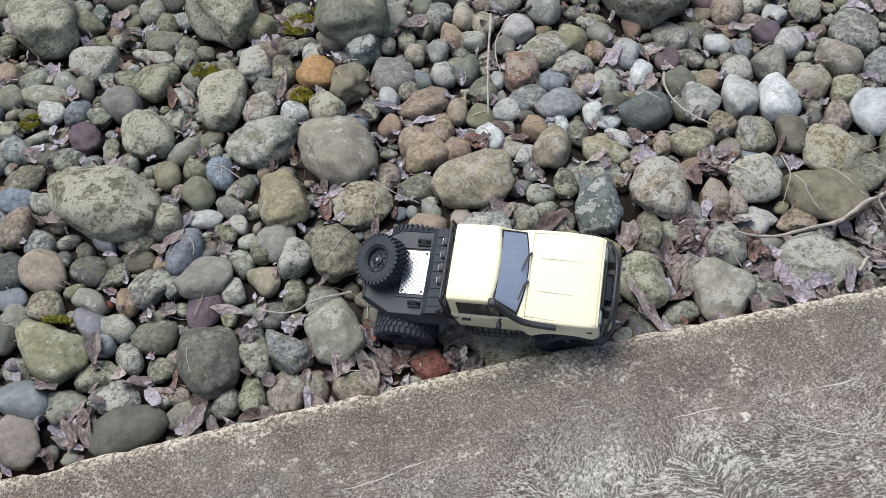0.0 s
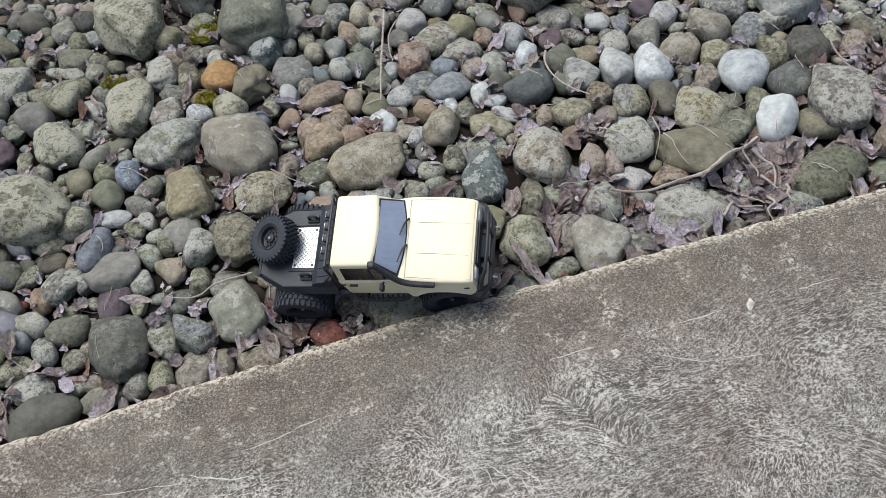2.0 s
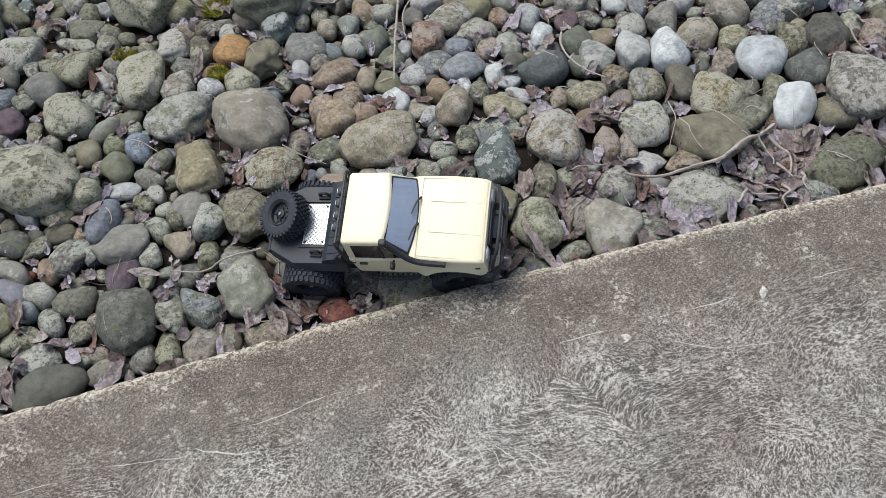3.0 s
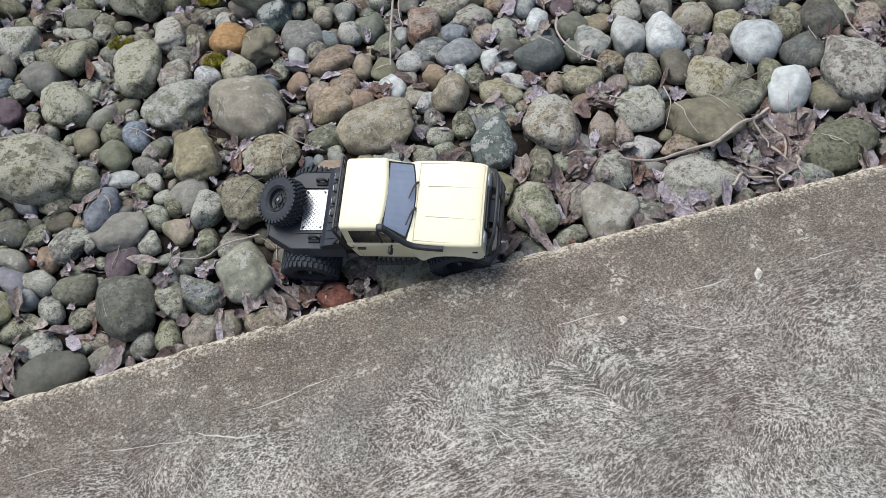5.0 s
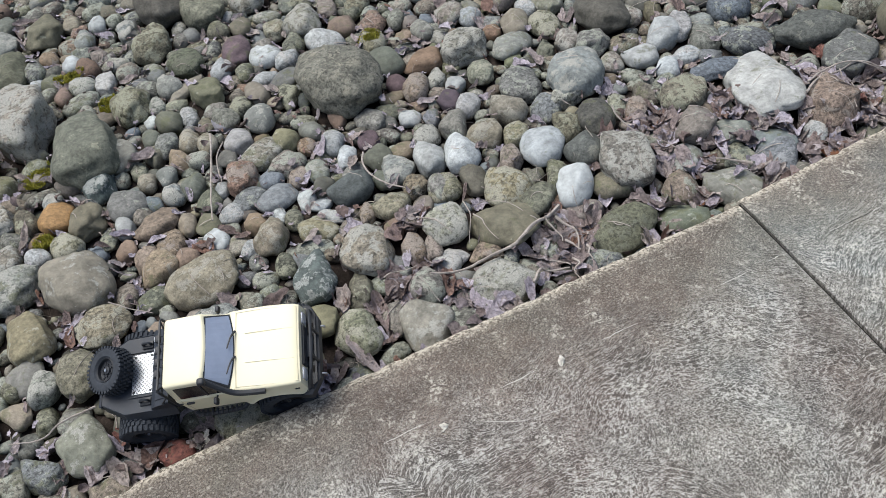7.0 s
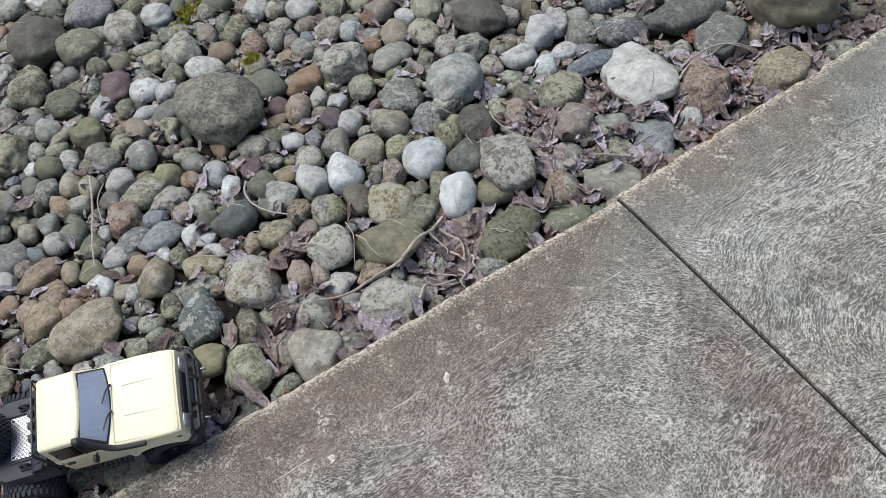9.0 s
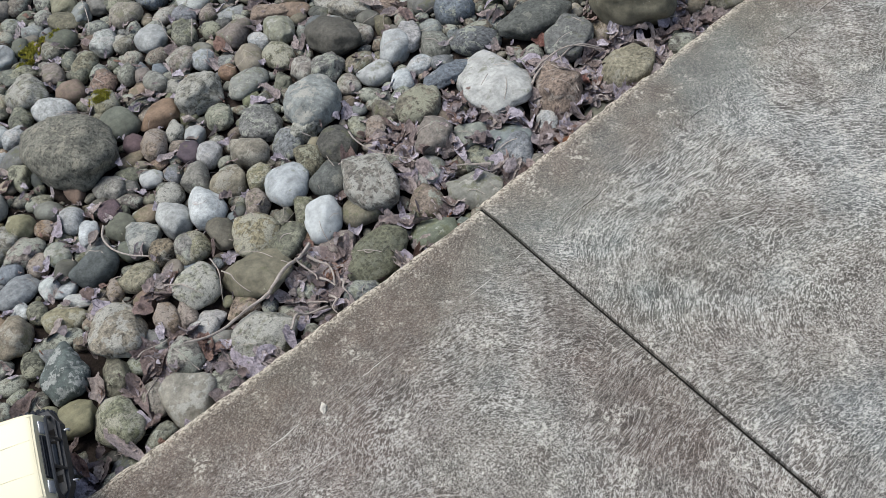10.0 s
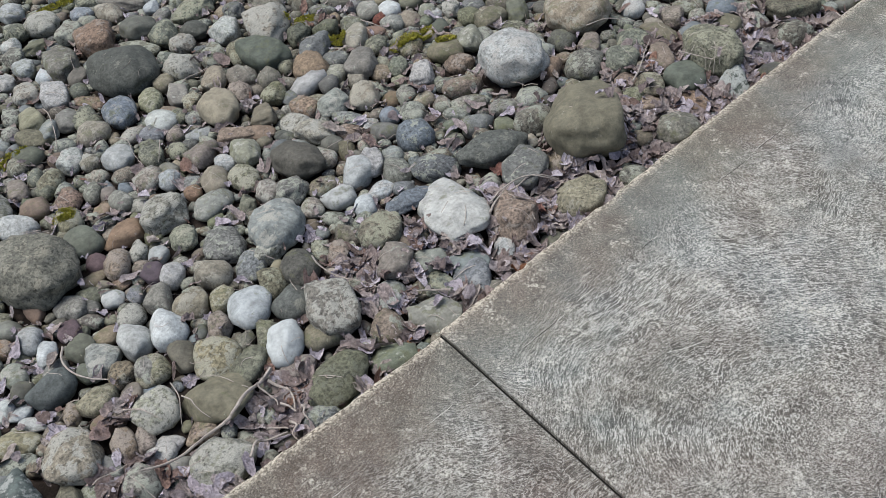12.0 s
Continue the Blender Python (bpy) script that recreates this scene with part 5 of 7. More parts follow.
far_stone(-0.400, 1.472, 0.074, 0.045, 0.046, 73, OLIVE)
far_stone(-0.402, 1.377, 0.074, 0.050, 0.051, 78, OLIVE)
far_stone(-0.646, 1.530, 0.081, 0.062, 0.041, 172, LICHEN)
far_stone(-0.737, 1.511, 0.083, 0.058, 0.059, 86, OLIVE)
boulder(-0.647, 1.433, 0.106, 0.064, 0.053, 82, MOSSY_TAN)
far_stone(-0.757, 1.622, 0.053, 0.040, 0.040, 88, PALE)
far_stone(-0.724, 1.586, 0.055, 0.043, 0.043, 119, DARK)
far_stone(-0.463, 1.300, 0.092, 0.072, 0.061, 99, BROWN)
boulder(-0.568, 1.562, 0.084, 0.051, 0.042, 79, OLIVE)
far_stone(-0.912, 1.647, 0.060, 0.047, 0.046, 95, LICHEN)
boulder(-0.996, 1.701, 0.129, 0.049, 0.033, 129, DARK)
far_stone(-0.890, 1.581, 0.063, 0.049, 0.046, 109, GREY)
far_stone(-0.805, 1.538, 0.079, 0.062, 0.059, 109, OLIVE)
far_stone(-1.021, 2.074, 0.059, 0.036, 0.036, 83, OCHRE)
boulder(-1.066, 1.755, 0.107, 0.065, 0.054, 90, LICHEN)
boulder(-2.063, 1.250, 0.254, 0.154, 0.127, 111, MOSSY_TAN, BIG)
far_stone(-2.183, 1.392, 0.076, 0.054, 0.055, 106, OLIVE)
far_stone(-2.169, 1.214, 0.076, 0.046, 0.047, 101, OLIVE)
stone(-2.144, 1.089, 0.066, 0.051, 0.052, 109, BROWN)
stone(-2.003, 1.016, 0.081, 0.049, 0.050, 122, LICHEN)
stone(-2.053, 0.981, 0.108, 0.062, 0.041, 165, LICHEN)
stone(-2.133, 0.998, 0.068, 0.053, 0.050, 114, GREY)
stone(-2.030, 0.922, 0.067, 0.052, 0.041, 109, PALE)
boulder(-2.120, 0.877, 0.076, 0.046, 0.038, 104, OLIVE)
boulder(0.182, 0.849, 0.203, 0.123, 0.101, 94, DARK, BIG[::4])
boulder(-0.891, 0.320, 0.121, 0.089, 0.073, 75, TEAL, ANGULAR)
boulder(1.341, 0.782, 0.271, 0.212, 0.151, 51, BEIGE, BIG)
boulder(1.400, 0.268, 0.219, 0.159, 0.131, 60, OLIVE, BIG)
stone(1.247, 0.262, 0.123, 0.110, 0.073, 43, MOSS_GREEN, BLOCKY)
boulder(1.277, 0.378, 0.134, 0.081, 0.067, 57, BROWN)
boulder(1.189, 0.461, 0.131, 0.102, 0.075, 35, OLIVE, BIG)
boulder(1.216, 0.621, 0.120, 0.073, 0.060, 44, BROWN)
stone(1.202, 0.727, 0.113, 0.087, 0.058, 37, DARK)
boulder(1.422, 0.485, 0.146, 0.078, 0.052, 85, OLIVE, BIG)
stone(1.589, 0.349, 0.111, 0.087, 0.058, 38, OLIVE)
stone(1.682, 0.292, 0.086, 0.067, 0.044, 35, GREY)
boulder(1.534, 0.524, 0.117, 0.071, 0.059, 39, BROWN)
stone(1.185, 0.184, 0.111, 0.065, 0.043, 77, BROWN)
boulder(1.024, 0.115, 0.147, 0.115, 0.093, 22, GREY, BIG[::4])
stone(1.154, 0.320, 0.097, 0.079, 0.053, 44, OLIVE)
stone(1.073, 0.320, 0.075, 0.063, 0.042, 46, OLIVE)
boulder(0.589, 0.304, 0.149, 0.117, 0.078, 24, GREY, BIG)
boulder(0.426, 0.187, 0.156, 0.122, 0.100, 61, BROWN, BIG)
boulder(0.613, 0.117, 0.143, 0.128, 0.085, 2, GRANITE, BIG)
boulder(0.085, 1.803, 0.272, 0.227, 0.151, 90, DARK, BIG)
boulder(-0.391, 0.156, 0.066, 0.040, 0.033, 67, GREY, BIG)
stone(-0.272, 0.208, 0.084, 0.058, 0.039, 141, GREY)
stone(-0.358, 0.284, 0.101, 0.081, 0.054, 36, OLIVE, BLOCKY)
stone(-0.569, 0.316, 0.105, 0.092, 0.061, 61, LICHEN, BLOCKY)
stone(-0.519, 0.208, 0.074, 0.057, 0.038, 9, BROWN)
stone(-0.616, 0.219, 0.063, 0.061, 0.041, 12, PALE)
boulder(-0.586, 0.967, 0.275, 0.203, 0.167, 101, GRANITE, BIG)
boulder(-0.542, 1.243, 0.126, 0.093, 0.077, 115, PALE)
boulder(-0.823, 1.679, 0.193, 0.133, 0.110, 102, OLIVE, BIG)
boulder(-0.943, 1.399, 0.129, 0.101, 0.081, 100, MOSS_GREEN)
boulder(-0.968, 1.289, 0.147, 0.055, 0.036, 41, BEIGE)
boulder(-0.924, 1.202, 0.127, 0.087, 0.072, 99, OLIVE, BIG)
boulder(-0.568, 1.385, 0.155, 0.115, 0.095, 94, LICHEN, BIG)
stone(-0.336, 0.958, 0.108, 0.087, 0.058, 13, BROWN)
stone(-0.434, 1.019, 0.109, 0.085, 0.072, 91, OLIVE)
boulder(-0.166, 0.691, 0.139, 0.107, 0.071, 72, GREY, BIG[::4])
boulder(-0.225, 0.817, 0.112, 0.068, 0.056, 66, MOSSY_TAN)
stone(-1.284, 0.050, 0.062, 0.052, 0.05, 131, RUST, BIG)
stone(-1.382, 0.103, 0.084, 0.072, 0.048, 123, TEAL, BLOCKY)
stone(-1.174, 0.101, 0.072, 0.049, 0.033, 174, MOSS_GREEN)


def join_far_stones():
    me = bpy.data.meshes.new("far_cobbles")
    tones = sorted({f[7] for f in FAR}, key=lambda m: m.name)
    verts, faces, slots, at = [], [], [], 0
    for shape, x, y, length, width, height, turn, tone in FAR:
        m = pose(x, y, bed_level(y) + 0.4 * height, rng.uniform(-8, 8), rng.uniform(-8, 8), turn) @ Matrix.Diagonal((length / 2, width / 2, height / 2, 1))
        verts += [tuple(m @ v.co) for v in shape.vertices]
        faces += [tuple(i + at for i in p.vertices) for p in shape.polygons]
        slots += [tones.index(tone)] * len(shape.polygons)
        at += len(shape.vertices)
    me.from_pydata(verts, [], faces)
    for t in tones:
        me.materials.append(t)
    for p, k in zip(me.polygons, slots):
        p.material_index, p.use_smooth = k, True
    return tagged(new("far_cobbles", me), "mixed river cobbles further out in the stone bed", "stones", kind="stuff")


join_far_stones()

# ---- smaller stones that fill the bed between them ----
CELL = 0.006
X0, Y0, NX, NY = -3.2, 0.0, 1000, 640
HEIGHT = np.full((NY, NX), -0.2)
for j in range(NY):
    HEIGHT[j, :] = bed_level(Y0 + j * CELL)
TAKEN = np.zeros((NY, NX), bool)


def cells(x, y, a, b, turn):
    """Grid cells under an ellipse, with how deep inside it each lies."""
    r = max(a, b)
    i0, i1 = int((x - r - X0) / CELL), int((x + r - X0) / CELL) + 2
    j0, j1 = int((y - r - Y0) / CELL), int((y + r - Y0) / CELL) + 2
    i0, j0, i1, j1 = max(i0, 0), max(j0, 0), min(i1, NX), min(j1, NY)
    if i1 <= i0 or j1 <= j0:
        return None
    gx = X0 + np.arange(i0, i1) * CELL - x
    gy = (Y0 + np.arange(j0, j1) * CELL - y)[:, None]
    c, s = math.cos(radians(turn)), math.sin(radians(turn))
    q = ((gx * c + gy * s) / a) ** 2 + ((gy * c - gx * s) / b) ** 2
    return slice(j0, j1), slice(i0, i1), q


def occupy(x, y, a, b, c, turn, z):
    got = cells(x, y, a, b, turn)
    if got is None:
        return
    js, is_, q = got
    inside = q < 1
    TAKEN[js, is_] |= q < 0.94
    top = z + c * np.sqrt(np.clip(1 - q, 0, 1))
    HEIGHT[js, is_] = np.where(inside, np.maximum(HEIGHT[js, is_], top), HEIGHT[js, is_])


for spot in SPOTS:
    occupy(*spot)
for wx, wy, reach, level in PRESSED:
    got = cells(wx, wy - 0.02, reach + 0.02, reach + 0.01, 0)
    TAKEN[got[0], got[1]] |= got[2] < 1


LEAF_SPOTS = ((-0.72, 0.14, 0.10, 1.3), (-0.55, 0.10, 0.07, 1.2), (-0.33, 0.12, 0.10, 1.3), (-1.38, 0.06, 0.05, 0.5), (-1.19, 0.03, 0.05, 0.6), (0.22, 0.16, 0.16, 1.7), (0.08, 0.26, 0.12, 1.3), (0.38, 0.2, 0.12, 1.4),
              (0.62, 0.12, 0.14, 1.3), (1.0, 0.14, 0.22, 1.3), (1.3, 0.22, 0.25, 1.4), (1.6, 0.2, 0.25, 1.4), (-1.72, 0.42, 0.05, 0.4), (-1.38, 0.46, 0.06, 0.9), (-0.12, 0.33, 0.07, 1.0), (-0.62, 0.36, 0.06, 0.8))


def leaf_density(x, y, lie_flat=False):
    near = math.exp(-((y - 0.07) / 0.13) ** 2)
    spot = 0.0
    for cx, cy, s, w in LEAF_SPOTS:
        spot = max(spot, w * math.exp(-((x - cx) ** 2 + (y - cy) ** 2) / s ** 2))
    if lie_flat:
        return max(spot if spot > 0.3 else 0.04, 0.2 * near)
    return 0.06 + 0.18 * near + 0.8 * spot


def fill(count, small, large, allow, sink, meshes, name, label, reach):
    r = random.Random(count)
    shapes = []
    for me in meshes:
        co = np.empty(len(me.vertices) * 3)
        me.vertices.foreach_get("co", co)
        shapes.append((co.reshape(-1, 3), np.array([p.vertices[:] for p in me.polygons])))
    verts, faces, at = [], [], 0
    for _ in range(count):
        x, y = r.uniform(-3.0, 2.6), r.uniform(0.015, reach)
        a = r.uniform(small, large) * r.uniform(0.8, 1.1)
        b = a * r.uniform(0.6, 0.95)
        turn = r.uniform(0, 180)
        if y < a * 0.7 or (large < 0.04 and r.random() < 0.9 * leaf_density(x, y, True)):
            continue
        got = cells(x, y, a, b, turn)
        if got is None:
            continue
        js, is_, q = got
        inside = q < 1
        if inside.sum() < 2 or TAKEN[js, is_][inside].mean() > allow:
            continue
        c = b * r.uniform(0.6, 0.85)
        z = bed_level(y) + c * sink + r.uniform(-0.006, 0.004)
        occupy(x, y, a, b, c, turn, z)
        co, fa = shapes[r.randrange(len(shapes))]
        m = np.array((pose(x, y, z, r.uniform(-14, 14), r.uniform(-14, 14), turn) @ Matrix.Diagonal((a, b, c, 1))))
        verts.append(co @ m[:3, :3].T + m[:3, 3])
        faces.append(fa + at)
        at += len(co)
    v, f = np.concatenate(verts), np.concatenate(faces)
    me = bpy.data.meshes.new(name)
    me.from_pydata(v.tolist(), [], f.tolist())
    for p in me.polygons:
        p.use_smooth = True
    me.materials.append(MIXED)
    ob = new(name, me)
    return tagged(ob, label, "stones", kind="stuff")


TINY = [stone_mesh("pebble_shape", 1, 2.3, i % 2, 0.16, 300 + i) for i in range(8)]
fill(2600, 0.05, 0.08, 0.1, 0.5, MEDIUM, "large_cobbles", "large mixed grey and brown cobbles of the bed", 3.7)
fill(16000, 0.032, 0.05, 0.2, 0.5, MEDIUM, "cobbles", "mixed grey and brown river cobbles filling the bed", 3.7)
fill(45000, 0.017, 0.033, 0.32, 0.55, MEDIUM, "small_cobbles", "small mixed river cobbles wedged between larger stones", 3.5)
fill(24000, 0.009, 0.017, 0.36, 0.4, TINY, "pebbles", "pebbles in the gaps of the stone bed", 3.0)


def outer_bed():
    """The stone bed goes on all round, thinning out towards its ragged border."""
    r = random.Random(77)
    shapes = []
    for me in TINY:
        co = np.empty(len(me.vertices) * 3)
        me.vertices.foreach_get("co", co)
        shapes.append((co.reshape(-1, 3), np.array([p.vertices[:] for p in me.polygons])))
    verts, faces, at = [], [], 0
    step = 0.07
    for i in range(int(12.4 / step)):
        for j in range(int(6.6 / step)):
            x, y = -6.2 + (i + r.uniform(0.1, 0.9)) * step, 0.05 + (j + r.uniform(0.1, 0.9)) * step
            if -2.95 < x < 2.55 and y < 3.55 or y < edge_y(x) + 0.05:
                continue
            rim = max(abs(x) - 5.2, y - 5.6) + 0.7 * noise.noise((x * 0.9, y * 0.9, 5))
            if rim > 0 and r.random() < rim * 2.2:
                continue
            a = r.uniform(0.024, 0.052) * r.choice((0.8, 1.0, 1.0, 1.5))
            b, turn = a * r.uniform(0.6, 0.95), r.uniform(0, 180)
            c = b * r.uniform(0.6, 0.85)
            co, fa = shapes[r.randrange(len(shapes))]
            m = np.array(pose(x, y, bed_level(y) + c * 0.5, r.uniform(-14, 14), r.uniform(-14, 14), turn) @ Matrix.Diagonal((a, b, c, 1)))
            verts.append(co @ m[:3, :3].T + m[:3, 3])
            faces.append(fa + at)
            at += len(co)
    me = bpy.data.meshes.new("outer_cobbles")
    me.from_pydata(np.concatenate(verts).tolist(), [], np.concatenate(faces).tolist())
    for p in me.polygons:
        p.use_smooth = True
    me.materials.append(MIXED)
    return tagged(new("outer_cobbles", me), "mixed river cobbles at the far border of the bed", "stones", kind="stuff")


outer_bed()


def surface(x, y):
    i, j = int((x - X0) / CELL), int((y - Y0) / CELL)
    if 0 <= i < NX and 0 <= j < NY:
        return float(HEIGHT[j, i])
    return bed_level(y)


# ---- fallen leaves ----
def leaf_outline(r, size, lie_flat):
    """A dry curled leaf: a narrow blade rolled along its length and folded at the midrib, with a ragged rim."""
    n, pts = 7, []
    bend, fold, skew = r.uniform(-2.6, 3.2), r.uniform(0.2, 1.1), r.uniform(-0.5, 0.5)
    wide = r.uniform(0.4, 0.85)
    if lie_flat:
        bend, fold, wide = bend * 0.55, fold * 0.6, r.uniform(0.5, 0.9)
    x = z = 0.0
    for i in range(n):
        u = i / (n - 1)
        a = bend * (u - 0.5)
        x += 2 * size / n * math.cos(a)
        z += 2 * size / n * math.sin(a)
        w = size * wide * (math.sin(math.pi * (0.08 + 0.86 * u)) ** 0.7) * r.uniform(0.7, 1.25)
        for side in (-1, 0, 1):
            pts.append(Vector((x - size * 0.8 + r.uniform(-0.06, 0.06) * size, side * w + skew * size * (u - 0.5) ** 2, z + abs(side) * fold * w + r.uniform(-0.1, 0.1) * size)))
    faces = []
    for i in range(n - 1):
        for j in range(2):
            k = i * 3 + j
            faces.append((k, k + 1, k + 4, k + 3))
    return pts, faces


def build_litter(name, material, count, label, lift, seed, lie_flat=False):
    r = random.Random(seed)
    verts, faces = [], []
    made = 0
    while made < count:
        x, y = r.uniform(-2.8, 2.4), r.uniform(0.01, 2.9)
        if r.random() > leaf_density(x, y, lie_flat) / 1.2:
            continue
        size = r.uniform(0.014, 0.03) if lie_flat else r.uniform(0.009, 0.024)
        zs = [surface(x + dx, y + dy) for dx in (-0.02, 0, 0.02) for dy in (-0.02, 0, 0.02)]
        low = sorted(zs)[4]
        if zs[4] > bed_level(y) + 0.035 and r.random() < 0.98:
            continue
        pts, fs = leaf_outline(r, size, lie_flat)
        lean = 26 if lie_flat else 38
        m = pose(x, y, min(low, zs[4] + 0.01) + r.uniform(0.002, lift), r.uniform(-lean, lean), r.uniform(-lean, lean), r.uniform(0, 360))
        at = len(verts)
        verts += [tuple(m @ p) for p in pts]
        faces += [tuple(i + at for i in f) for f in fs]
        made += 1
    me = bpy.data.meshes.new(name)
    me.from_pydata(verts, [], faces)
    for p in me.polygons:
        p.use_smooth = True
    me.materials.append(material)
    return tagged(new(name, me), label, "leaves", kind="stuff")


build_litter("leaf_litter", LITTER, 1000, "dry curled brown and pinkish leaves between the stones", 0.016, 3)
build_litter("faded_leaves", LILAC_LEAF, 110, "faded lilac-grey dead leaves lying on the stones", 0.02, 4)


def level_at(x, y, d=0.012):
    """Height on which a limp leaf lies: the bed smoothed over a leaf's stiffness."""
    z = [surface(x + i * d, y + j * d) for i in (-1, 0, 1) for j in (-1, 0, 1)]
    return sum(z) / 9


def build_mat(name, material, count, label, seed, small, large, even=0.0, strip=0.0):
    """Broad dead leaves draped over the low places, torn and crumpled, their rims curled."""
    r = random.Random(seed)
    verts, faces, made = [], [], 0
    while made < count:
        x, y = r.uniform(-2.6, 2.4), r.uniform(0.012, 2.4)
        if r.random() > max(even, leaf_density(x, y, True)):
            continue
        low = bed_level(y)
        if surface(x, y) > low + 0.026 and r.random() < 0.995:
            continue
        size, wide, turn = r.uniform(small, large), r.uniform(0.38, 0.75), r.uniform(0, 6.283)
        lobes, bend, tilt = r.choice((2, 3, 3, 5)), r.uniform(0, 6.283), r.uniform(0, 6.283)
        curl, slope, lift, roll = r.uniform(-0.15, 0.3), r.uniform(0, 0.3), r.uniform(0.002, 0.01), 0.12
        k, at = 18, len(verts)
        torn = 0.09
        if r.random() < strip:  # rolled up lengthwise
            size, wide, roll, torn, lobes = size * r.uniform(1.0, 1.5), r.uniform(0.16, 0.42), r.uniform(0.3, 0.8), 0.08, 2
        ragged = [r.uniform(1 - 1.4 * torn, 1 + 0.8 * torn) for _ in range(k)]
        mid = level_at(x, y)
        cs, sn = math.cos(turn), math.sin(turn)
        for ring, f in enumerate((0.0, 0.28, 0.54, 0.78, 1.0)):
            for q in range(k if ring else 1):
                a = 6.283 * q / k
                rad = size * f * (0.88 + 0.12 * math.cos(lobes * a + bend) + 0.12 * abs(math.cos(a)) ** 6) * (ragged[q] if ring == 4 else 1.0)
                u, v = rad * math.cos(a), rad * math.sin(a) * wide
                px, py = x + u * cs - v * sn, max(0.004, y + u * sn + v * cs)
                rest = min(max(level_at(px, py), mid - 0.014), mid + 0.014)
                z = rest + lift + curl * f * f * size * (0.5 + 0.5 * math.cos(2 * a + bend))
                z += slope * rad * math.cos(a - tilt) * 0.6 + 0.36 * size * abs(noise.noise((px * 60, py * 60, seed + made))) + 0.14 * size * abs(noise.noise((px * 160, py * 160, made))) + roll * abs(v)
                verts.append((px, py, z))
        for q in range(k):
            w = (q + 1) % k
            faces.append((at, at + 1 + q, at + 1 + w))
            for g in (1, 1 + k, 1 + 2 * k):
                faces.append((at + g + q, at + g + k + q, at + g + k + w, at + g + w))
        made += 1
    me = bpy.data.meshes.new(name)
    me.from_pydata(verts, [], faces)
    for p in me.polygons:
        p.use_smooth = True
    me.materials.append(material)
    return tagged(new(name, me), label, "leaves", kind="stuff")


build_mat("fallen_leaves", FALLEN, 1750, "broad pinkish-brown dead leaves matted along the slab", 8, 0.015, 0.037, 0.0, 0.4)
build_mat("lilac_leaves", LILAC_LEAF, 620, "pale lilac-grey dead leaves among the stones", 9, 0.013, 0.033, 0.0, 0.3)
build_mat("leaf_scraps", FALLEN, 1500, "small torn scraps of dead leaf in the gaps", 10, 0.006, 0.014, 0.5, 0.5)
build_mat("pale_leaf_scraps", LILAC_LEAF, 600, "small pale scraps of dead leaf in the gaps", 11, 0.006, 0.015, 0.4)


def build_straw():
    """Thin dry stems and bark shreds caught in the gaps."""
    r = random.Random(12)
    verts, faces = [], []
    made = 0
    while made < 900:
        x, y = r.uniform(-2.6, 2.2), r.uniform(0.02, 2.6)
        if r.random() > 0.25 + leaf_density(x, y):
            continue
        half, a = r.uniform(0.012, 0.045), r.uniform(0, math.pi)
        w = r.uniform(0.0005, 0.0012)
        dx, dy = math.cos(a), math.sin(a)
        sag = r.uniform(-0.012, 0.012)
        at = len(verts)
        for i in range(5):
            u = i / 2 - 1
            px, py = x + dx * half * u - dy * sag * (1 - u * u), y + dy * half * u + dx * sag * (1 - u * u)
            pz = min(surface(px, py), surface(x, y) + 0.012) + 0.003
            for j in range(3):
                t = 2 * math.pi * j / 3
                verts.append((px - dy * w * math.cos(t), py + dx * w * math.cos(t), pz + w * math.sin(t)))
        for i in range(4):
            for j in range(3):
                faces.append((at + i * 3 + j, at + i * 3 + (j + 1) % 3, at + i * 3 + 3 + (j + 1) % 3, at + i * 3 + 3 + j))
        made += 1
    me = bpy.data.meshes.new("dry_stems")
    me.from_pydata(verts, [], faces)
    me.materials.append(TWIG)
    return tagged(new("dry_stems", me), "thin dry stems scattered between the stones", "stems", kind="stuff")


build_straw()

# ---- the model pickup truck ----
TRUCK = new("toy_truck")
TRUCK.matrix_world = pose(-1.140, 0.150, -0.031, 20.6, -6.4, -24.3) @ Matrix.Diagonal((0.955, 0.955, 0.955, 1))
tagged(TRUCK, "cream radio-controlled model pickup with black flatbed, tilted on stones", "toy truck")


def section(x, half, low, high, crown, corner=0.0055, flare=0.0):
    """One cross-section of the bodywork: flat sides, rounded shoulders, crowned top, a flared lower rim."""
    pts = [(x, half - 0.004 + flare, low), (x, half + flare, low + 0.0035), (x, half + flare * 0.25, low + 0.012), (x, half, high - corner)]
    for i in range(1, 5):
        a = i / 5 * math.pi / 2
        pts.append((x, half - corner * (1 - math.cos(a)), high - corner + corner * math.sin(a)))
    for u in (0.985, 0.8, 0.4):
        pts.append((x, (half - corner) * u, high + crown * (1 - u * u)))
    left = [(px, -py, pz) for px, py, pz in reversed(pts)]
    return pts + left


def along(table, x):
    """Value between the rows of a table of x and value."""
    for (xa, va), (xb, vb) in zip(table, table[1:]):
        if x <= xb:
            return va + (vb - va) * max(0.0, (x - xa) / (xb - xa))
    return table[-1][1]


